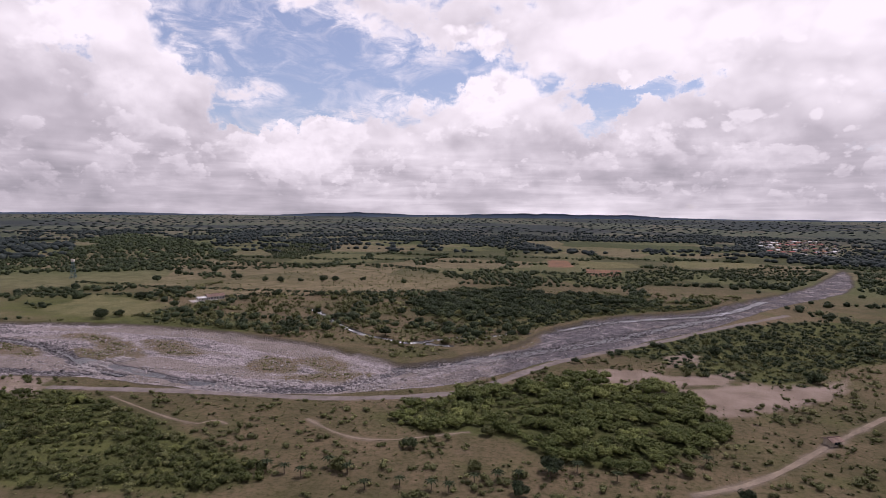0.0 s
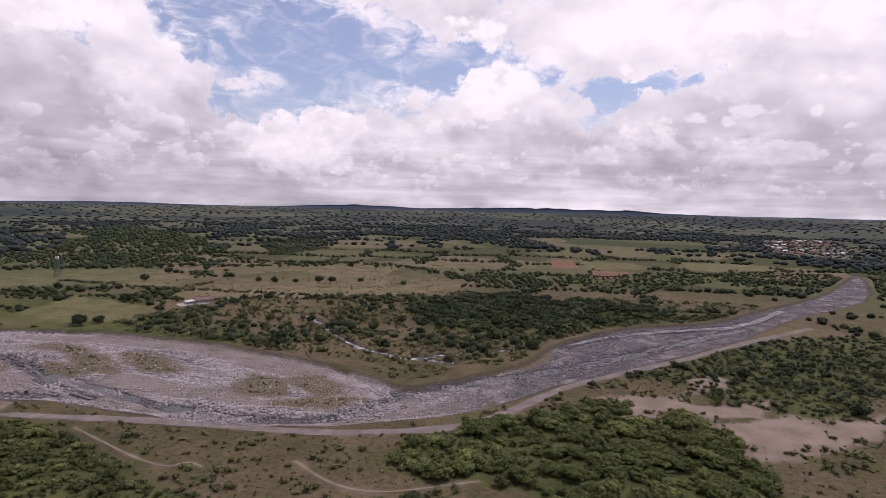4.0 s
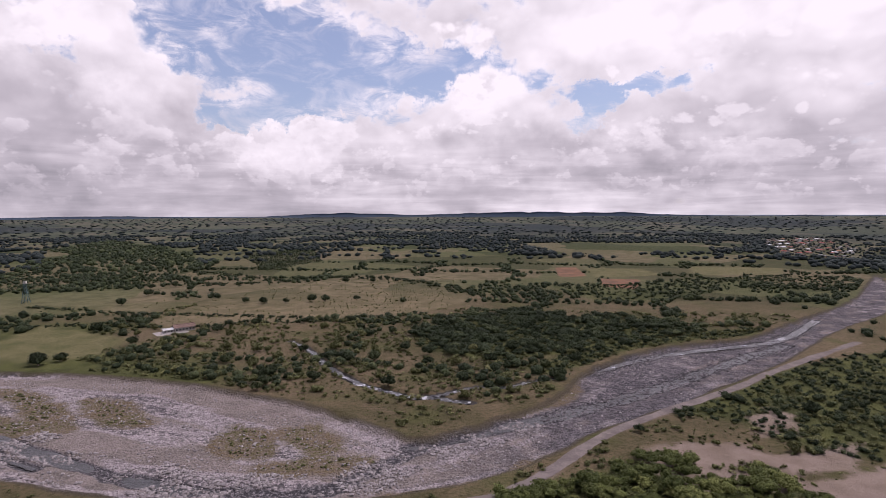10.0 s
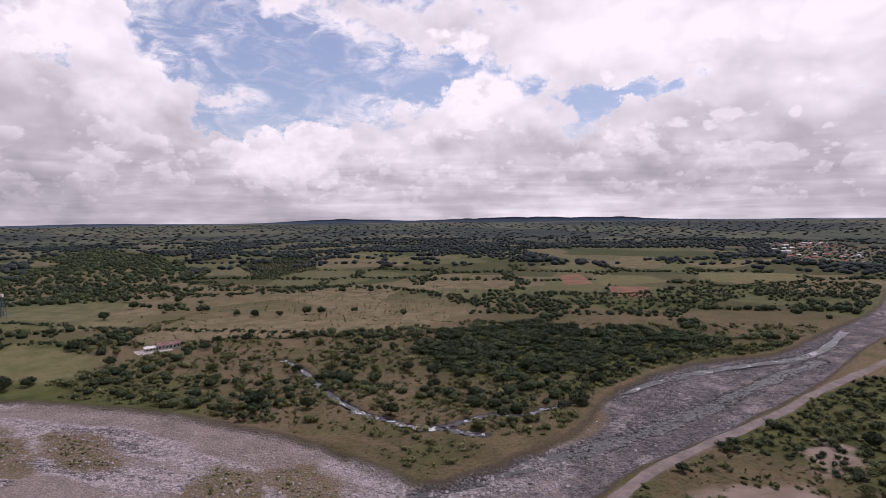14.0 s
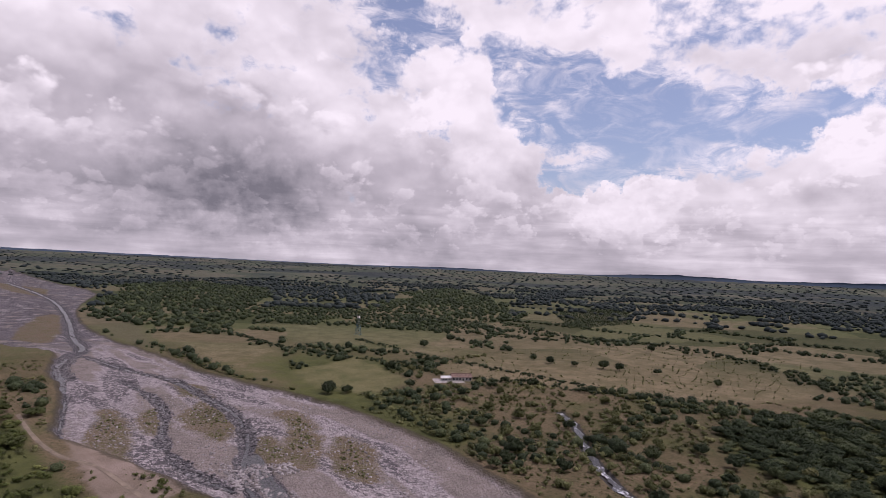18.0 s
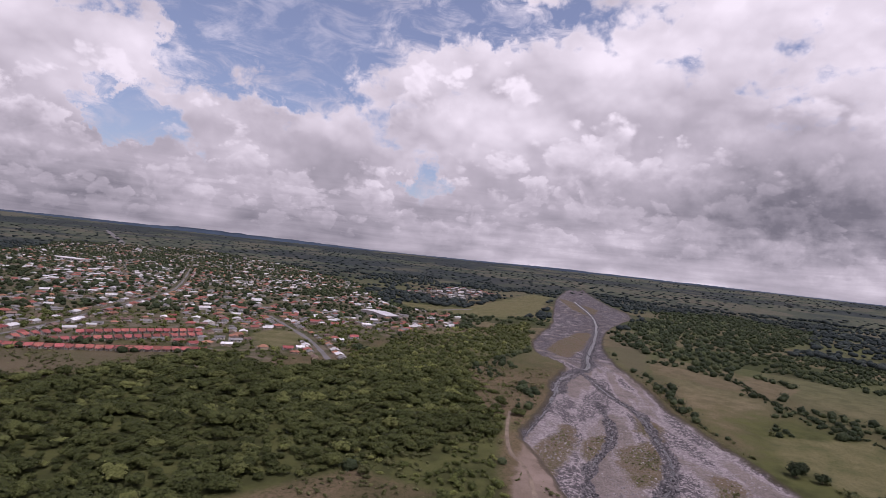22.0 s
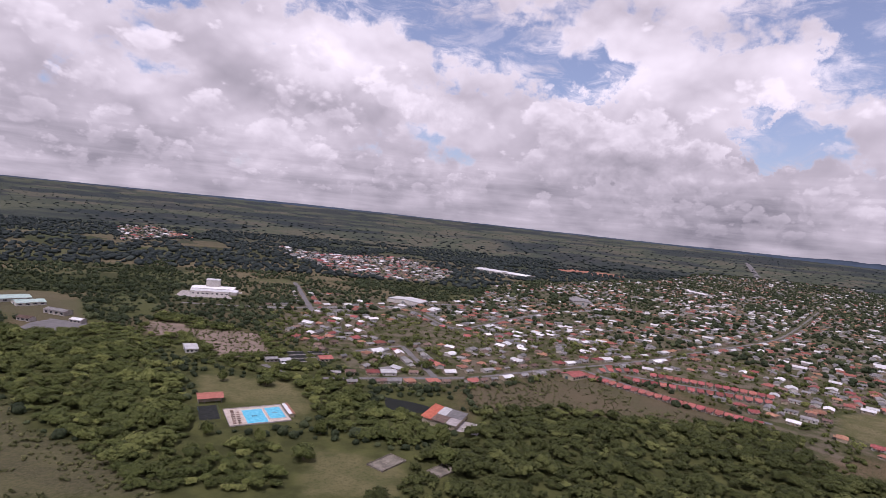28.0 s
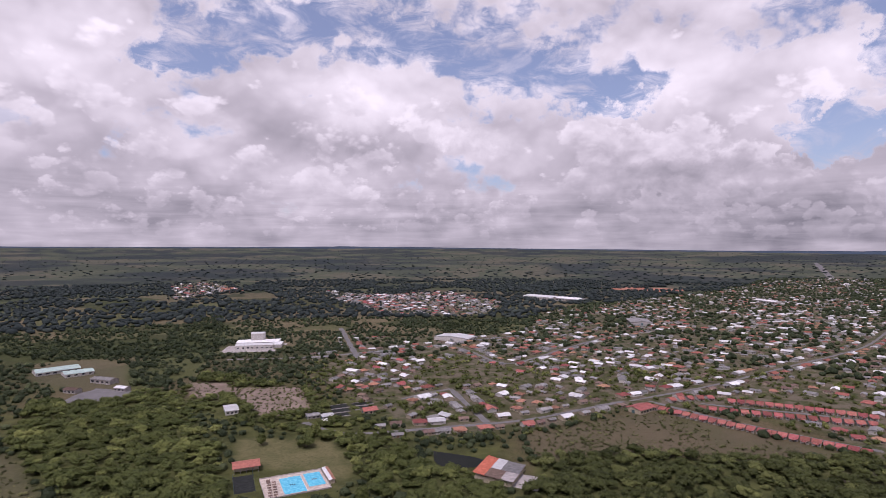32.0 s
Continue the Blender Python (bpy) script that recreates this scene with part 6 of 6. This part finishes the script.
for label, x, y, w_, d in (("large rectangular swimming pool with bright blue water", -103, -122, 14, 26), ("smaller blue swimming pool beside the large one", -117.5, -126, 11, 22)):
    pool = thing("swimming_pool", label, "swimming pool", "swimming pools", (x, y, zat(-104, -123) + 0.15), 4)
    bm = bmesh.new()
    box(bm, -w_ / 2, w_ / 2, -d / 2, d / 2, -0.1, 0.06)
    part("water", bm, POOLWATER, pool)
    for x0, x1, y0, y1 in ((-w_ / 2 - 0.5, w_ / 2 + 0.5, -d / 2 - 0.5, -d / 2), (-w_ / 2 - 0.5, w_ / 2 + 0.5, d / 2, d / 2 + 0.5), (-w_ / 2 - 0.5, -w_ / 2, -d / 2, d / 2), (w_ / 2, w_ / 2 + 0.5, -d / 2, d / 2)):
        bm = bmesh.new()
        box(bm, x0, x1, y0, y1, -0.1, 0.16)
        part("coping", bm, WALL_WHITE, pool)
    bm = bmesh.new()
    for k in range(3):
        box(bm, -1.6 + 1.3 * k, -0.8 + 1.3 * k, -1.2, 1.0, 0.065, 0.075)
    part("lane_mark", bm, DARKNET if w_ > 12 else STEEL, pool)
pav = thing("pavilion", "open pavilion under a bright red metal roof", "pavilion", at=(-75, -160, zat(-75, -160)), turn=2)
bm = bmesh.new()
gable(bm, 17, 13, 4.2, 2.0, 0.8)
part("roof", bm, ROOF_RED, pav)
bm = bmesh.new()
box(bm, -8, 8, -6, 2, -0.6, 3.6)
part("wall", bm, WALL_CREAM, pav)
for k in range(5):
    bm = bmesh.new()
    box(bm, -8 + 4 * k - 0.15, -8 + 4 * k + 0.15, 5.8, 6.1, -0.6, 4.0)
    part("post", bm, CONCRETE, pav)
court = thing("netted_court", "dark netted court beside the red pavilion", "court", at=(-73, -135, zat(-73, -135)), turn=2)
bm = bmesh.new()
box(bm, -6.5, 6.5, -14, 14, -0.6, 0.12)
part("floor", bm, DARKNET, court)
for sx in (-6.5, 6.5):
    for k in range(5):
        bm = bmesh.new()
        box(bm, sx - 0.08, sx + 0.08, -14 + 7 * k - 0.08, -14 + 7 * k + 0.08, -0.4, 3.5)
        part("post", bm, STEEL, court)
kiosk = thing("kiosk", "long narrow kiosk with an orange and white roof", "kiosk", at=(-127, -126, zat(-127, -126)), turn=4)
bm = bmesh.new()
box(bm, -1.6, 1.6, -11, 11, -0.6, 2.6)
part("wall", bm, WALL_CREAM, kiosk)
for s, mat in ((-1, ROOF_ORANGE), (1, ROOF_WHITE)):
    bm = bmesh.new()
    v = [bm.verts.new(c) for c in ((0, -11.5, 3.2), (0, 11.5, 3.2), (s * 2.3, 11.5, 2.6), (s * 2.3, -11.5, 2.6), (0, -11.5, 3.08), (0, 11.5, 3.08), (s * 2.3, 11.5, 2.48), (s * 2.3, -11.5, 2.48))]
    for f in ((0, 1, 2, 3), (7, 6, 5, 4), (0, 3, 7, 4), (1, 5, 6, 2), (2, 6, 7, 3), (0, 4, 5, 1)):
        bm.faces.new([v[i] for i in f])
    part("roof", bm, mat, kiosk)
# poolside tables under thatch-coloured shades
shade = thing("sun_shade", "small square sun shade over a poolside table", "sun shade", "poolside shades", (-88, -128, zat(-104, -123) + 0.15), 4)
bm = bmesh.new()
tapered(bm, (0, 0, 0), (0, 0, 2.2), 0.06, 0.05)
part("pole", bm, STEEL, shade)
bm = bmesh.new()
hip(bm, 2.2, 2.2, 2.0, 0.5, 0.1, 0.06)
part("canopy", bm, ROOF_RUST, shade)
bm = bmesh.new()
box(bm, -0.5, 0.5, -0.5, 0.5, 0.68, 0.74)
part("tabletop", bm, CONCRETE, shade)
for k in range(1, 14):
    copy_thing(shade, pose(-91.5 + 3.4 * (k % 2), -130 + 4.0 * (k // 2), zat(-104, -123) + 0.15, 0, 0, 4))

# the hall by the pond: a red, a white and two grey roof bays and a rough yard
hall = thing("hall", "rambling hall with red, white and grey metal roofs", "hall", at=(-238, -88, zat(-238, -88)), turn=135)
bm = bmesh.new()
box(bm, -13, 13, -17, 13, -0.8, 4.0)
part("wall", bm, WALL_CREAM, hall)
for mat, x0, x1, y0, y1, z0, z1 in ((ROOF_TILE, -14, -5, -18, 14, 6.4, 5.0), (ROOF_WHITE, -6, 1, -4, 14, 5.4, 4.7), (ROOF_GREY, 1, 14, -4, 13, 4.9, 4.2), (ROOF_RUST, -6, 5, -18, -4, 5.4, 4.6), (CONCRETE, 5, 14, -18, -4, 4.4, 4.1)):
    bm = bmesh.new()
    v = [bm.verts.new(c) for c in ((x0, y0, z0), (x1, y0, z1), (x1, y1, z1), (x0, y1, z0), (x0, y0, z0 - 0.15), (x1, y0, z1 - 0.15), (x1, y1, z1 - 0.15), (x0, y1, z0 - 0.15))]
    for f in ((0, 1, 2, 3), (7, 6, 5, 4), (0, 4, 5, 1), (1, 5, 6, 2), (2, 6, 7, 3), (3, 7, 4, 0)):
        bm.faces.new([v[i] for i in f])
    part("roof", bm, mat, hall)
for k in range(4):
    bm = bmesh.new()
    opening(bm, -10 + 6.5 * k, 13, 1.0, 2.2, 1.8)
    part("window", bm, GLASS, hall)
yard = slab("yard", 24, 22, 0.12, CONCRETE, "stained concrete yard behind the hall", "yard", (-247, -72, zat(-247, -72)), -45)
PONDWATER = plain("pond_water", (0.014, 0.016, 0.013), 0.5, 0.3, 0.2)
PONDWATER.node_tree.nodes["Principled BSDF"].inputs["Specular IOR Level"].default_value = 0.05
pond_z = zat(-230, -122)
n = len(POND)
pts = smooth_line(POND + POND[:1], 2)
tagged(mesh_object("water_pond", [(x, y, pond_z + 0.25) for x, y in pts] + [(-229, -122, pond_z + 0.25)], [(k, (k + 1) % len(pts), len(pts)) for k in range(len(pts))], PONDWATER), "dark still pond beside the hall", "water", kind="structure")

# old slabs in the clearing, net-covered tanks, sheds
for x, y, w_, d, tn in ((-169, -29, 22, 13, 28), (-198, -11, 16, 11, 24)):
    s_ = slab("concrete_slab", w_, d, 0.4, OLD_CONCRETE, "weathered concrete slab in the grass", "slab", (x, y, zat(x, y)), tn)
    for a0, a1, b0, b1 in ((-w_ / 2, w_ / 2, -d / 2, -d / 2 + 0.3), (-w_ / 2, w_ / 2, d / 2 - 0.3, d / 2), (-w_ / 2, -w_ / 2 + 0.3, -d / 2, d / 2), (w_ / 2 - 0.3, w_ / 2, -d / 2, d / 2)):
        bm = bmesh.new()
        box(bm, a0, a1, b0, b1, 0.3, 1.0)
        part("low_wall", bm, OLD_CONCRETE, s_)
for x, y, w_, d in ((-164, -290, 17, 12), (-163, -276, 16, 11), (-161, -263, 14, 10), (-187, -291, 20, 9), (-185, -278, 19, 9)):
    tk = thing("fish_tank", "low rectangular tank covered with dark net", "tank", "netted tanks", (x, y, zat(x, y)), 4)
    bm = bmesh.new()
    box(bm, -w_ / 2, w_ / 2, -d / 2, d / 2, -0.6, 0.5)
    part("net", bm, DARKNET, tk)
    for a0, a1, b0, b1 in ((-w_ / 2 - 0.3, w_ / 2 + 0.3, -d / 2 - 0.4, -d / 2), (-w_ / 2 - 0.3, w_ / 2 + 0.3, d / 2, d / 2 + 0.4)):
        bm = bmesh.new()
        box(bm, a0, a1, b0, b1, -0.6, 0.7)
        part("rim", bm, CONCRETE, tk)


def shed(x, y, w_, d, h, rise, roof, wall, label, turn, bays=4, category="shed"):
    t = thing("shed", label, category, at=(x, y, zat(x, y)), turn=turn)
    bm = bmesh.new()
    gabled_walls(bm, w_, d, h, rise)
    part("wall", bm, wall, t)
    bm = bmesh.new()
    gable(bm, w_, d, h, rise, 0.7)
    part("roof", bm, roof, t)
    bm = bmesh.new()
    box(bm, -w_ / 2 - 0.5, w_ / 2 + 0.5, -0.25, 0.25, h + rise + 0.12, h + rise + 0.32)
    part("ridge_cap", bm, roof, t)
    for s in (-1, 1):
        for k in range(bays):
            bm = bmesh.new()
            opening(bm, -w_ / 2 + (k + 0.5) * w_ / bays, s * d / 2, 0.3 * h, 0.5 * w_ / bays, 0.4 * h)
            part("window", bm, GLASS, t)
    bm = bmesh.new()
    opening(bm, w_ / 2, 0, -0.1, min(3.4, 0.4 * d), 0.75 * h, False)
    part("door", bm, STEEL, t)
    return t


shed(-187, -262, 13, 12, 3.2, 1.8, ROOF_RED, WALL_CREAM, "small shed with a bright red roof", 5, 3)
shed(-65, -312, 11, 22, 4.0, 1.4, ROOF_WHITE, WALL_WHITE, "shed with a pale blue-white metal roof", 6, 3)
shed(-135, -265, 11, 9, 3.0, 1.0, ROOF_GREY, CONCRETE, "grey roofed yard shed", 5, 3)
shed(-147, -259, 10, 9, 3.0, 1.0, ROOF_WHITE, CONCRETE, "pale roofed yard shed", 8, 3)
shed(-146, -243, 9, 8, 3.0, 1.0, ROOF_WHITE, CONCRETE, "small white roofed shed", 8, 2)
shed(-428, -172, 22, 16, 4.0, 2.0, ROOF_RED, WALL_CREAM, "large red roofed hall at the estate corner", 14, 5)
shed(-418, -612, 34, 62, 6.0, 2.4, ROOF_WHITE, WALL_WHITE, "long warehouse with a pale metal roof", 42, 6)
shed(-945, -1200, 110, 60, 9.0, 3.0, ROOF_WHITE, WALL_WHITE, "very large white roofed market hall", 110, 12)
shed(-985, -1120, 90, 50, 8.0, 3.0, ROOF_WHITE, WALL_WHITE, "white roofed wing of the market hall", 110, 8)
shed(-1440, -850, 80, 26, 7.0, 2.0, ROOF_WHITE, WALL_WHITE, "long white roofed town building", 80, 8)
shed(-835, -652, 60, 40, 7.0, 2.5, ROOF_GREY, WALL_WHITE, "wide grey roofed hall in the town", 60, 6)
shed(-930, 80, 26, 78, 6.0, 2.0, ROOF_WHITE, WALL_WHITE, "long brilliant white roof at the town edge", -47, 8)
shed(-508, 182, 7, 5, 2.6, 1.0, ROOF_WHITE, WALL_WHITE, "tiny white hut in the woods clearing", 30, 2)
shed(131, 254, 5, 4, 2.4, 0.8, ROOF_RUST, WALL_CREAM, "tiny hut beside the dirt track", 20, 1)
barn = shed(-306, 555, 17, 8, 3.8, 2.0, ROOF_RUST, WALL_WHITE, "white walled barn with a rusty roof", 48, 6, "barn")
lean = shed(-315, 545, 8, 6, 2.8, 0.8, ROOF_WHITE, WALL_WHITE, "low white lean-to beside the barn", 48, 3)
slab("farm_yard", 26, 17, 0.1, CONCRETE, "pale dusty farm yard round the barn", "yard", (-312, 545, zat(-312, 545)), 48)

# the dairy works: white blocks with a tower block
works = thing("factory", "bright white factory with a tall block", "factory", at=(-105, -672, zat(-105, -672)), turn=-12)
for label, x0, x1, y0, y1, h in (("low hall", -32, 32, -26, 4, 7), ("front hall", -26, 30, 4, 26, 6), ("tall block", -8, 12, -24, -8, 19), ("side hall", -38, -24, -10, 18, 5)):
    bm = bmesh.new()
    box(bm, x0, x1, y0, y1, -0.8, h)
    part("wall", bm, WALL_WHITE, works)
    bm = bmesh.new()
    gable(bm, x1 - x0, y1 - y0, h + 0.05, 1.5, 0.4, 0.15, ((x0 + x1) / 2, (y0 + y1) / 2))
    part("roof", bm, ROOF_WHITE, works)
for k in range(8):
    bm = bmesh.new()
    opening(bm, -24 + 7 * k, 26, 1.5, 3.0, 2.0)
    part("window", bm, GLASS, works)
slab("factory_yard", 90, 70, 0.1, CONCRETE, "pale concrete yard round the white factory", "yard", (-100, -660, zat(-100, -660)), -12)
ROOF_GREEN = plain("roof_green_metal", (0.36, 0.45, 0.41), 0.6, 0.25, 0.3)
shed(140, -572, 46, 28, 4.4, 2.2, ROOF_GREEN, WALL_WHITE, "works hall with a pale green metal roof", 24, 6)
shed(112, -548, 30, 24, 4.0, 1.8, ROOF_GREEN, WALL_WHITE, "second works hall with a pale green roof", 24, 4)
shed(72, -488, 30, 12, 5.0, 1.5, ROOF_GREY, CONCRETE, "open works shed with a grey roof", -40, 4)
slab("works_yard", 60, 54, 0.1, TAR, "dark asphalt works yard", "yard", (70, -425, zat(70, -425)), -35)
shed(95, -450, 16, 9, 4.0, 1.2, ROOF_RUST, CONCRETE, "rusty roofed works store", -35, 3)
shed(46, -440, 14, 9, 4.0, 1.2, ROOF_WHITE, CONCRETE, "white roofed works store", -35, 3)
# bare red building ground of the new estates
REDSOIL = plain("red_soil", (0.36, 0.16, 0.11), 0.95, 0.3, 0.03)
for nm, poly in (("hill", [(-30, -2096), (-110, -2080), (-120, -1900), (-56, -1798), (-20, -1900)]), ("town", [(-1380, -1540), (-1500, -1480), (-1620, -1300), (-1480, -1230), (-1360, -1330)])):
    pts = np.array(smooth_line(poly + poly[:1], 2))
    mid_ = pts.mean(0)
    vv = np.vstack([np.c_[pts, ground_height(pts[:, 0], pts[:, 1]) + 1.5], [[*mid_, zat(*mid_) + 1.5]]])
    tagged(mesh_object("ground_" + nm + "_site", vv, [(k, (k + 1) % len(pts), len(pts)) for k in range(len(pts))], REDSOIL), "bare red soil of a new building site", "ground", kind="structure")

# the steel tower on the pasture
TW, TH = 3.2, 23.0
tower = thing("lattice_tower", "slim steel lattice tower with a pale head", "tower", at=(-572, 675, zat(-572, 675)), turn=20)
for sx in (-1, 1):
    for sy in (-1, 1):
        bm = bmesh.new()
        tapered(bm, (sx * TW, sy * TW, -0.5), (sx * 0.9, sy * 0.9, TH), 0.32, 0.25, 4)
        part("leg", bm, STEEL, tower)
for k in range(7):
    z0, z1 = TH * k / 7, TH * (k + 1) / 7
    r0, r1 = TW + (0.9 - TW) * k / 7, TW + (0.9 - TW) * (k + 1) / 7
    for a0, a1 in (((-1, -1), (1, -1)), ((1, -1), (1, 1)), ((1, 1), (-1, 1)), ((-1, 1), (-1, -1))):
        bm = bmesh.new()
        tapered(bm, (a0[0] * r0, a0[1] * r0, z0), (a1[0] * r1, a1[1] * r1, z1), 0.12, 0.12, 4)
        tapered(bm, (a0[0] * r1, a0[1] * r1, z1), (a1[0] * r1, a1[1] * r1, z1), 0.10, 0.10, 4)
        part("brace", bm, STEEL, tower)
bm = bmesh.new()
box(bm, -1.6, 1.6, -1.6, 1.6, TH - 0.4, TH + 2.6)
part("head", bm, WALL_WHITE, tower)
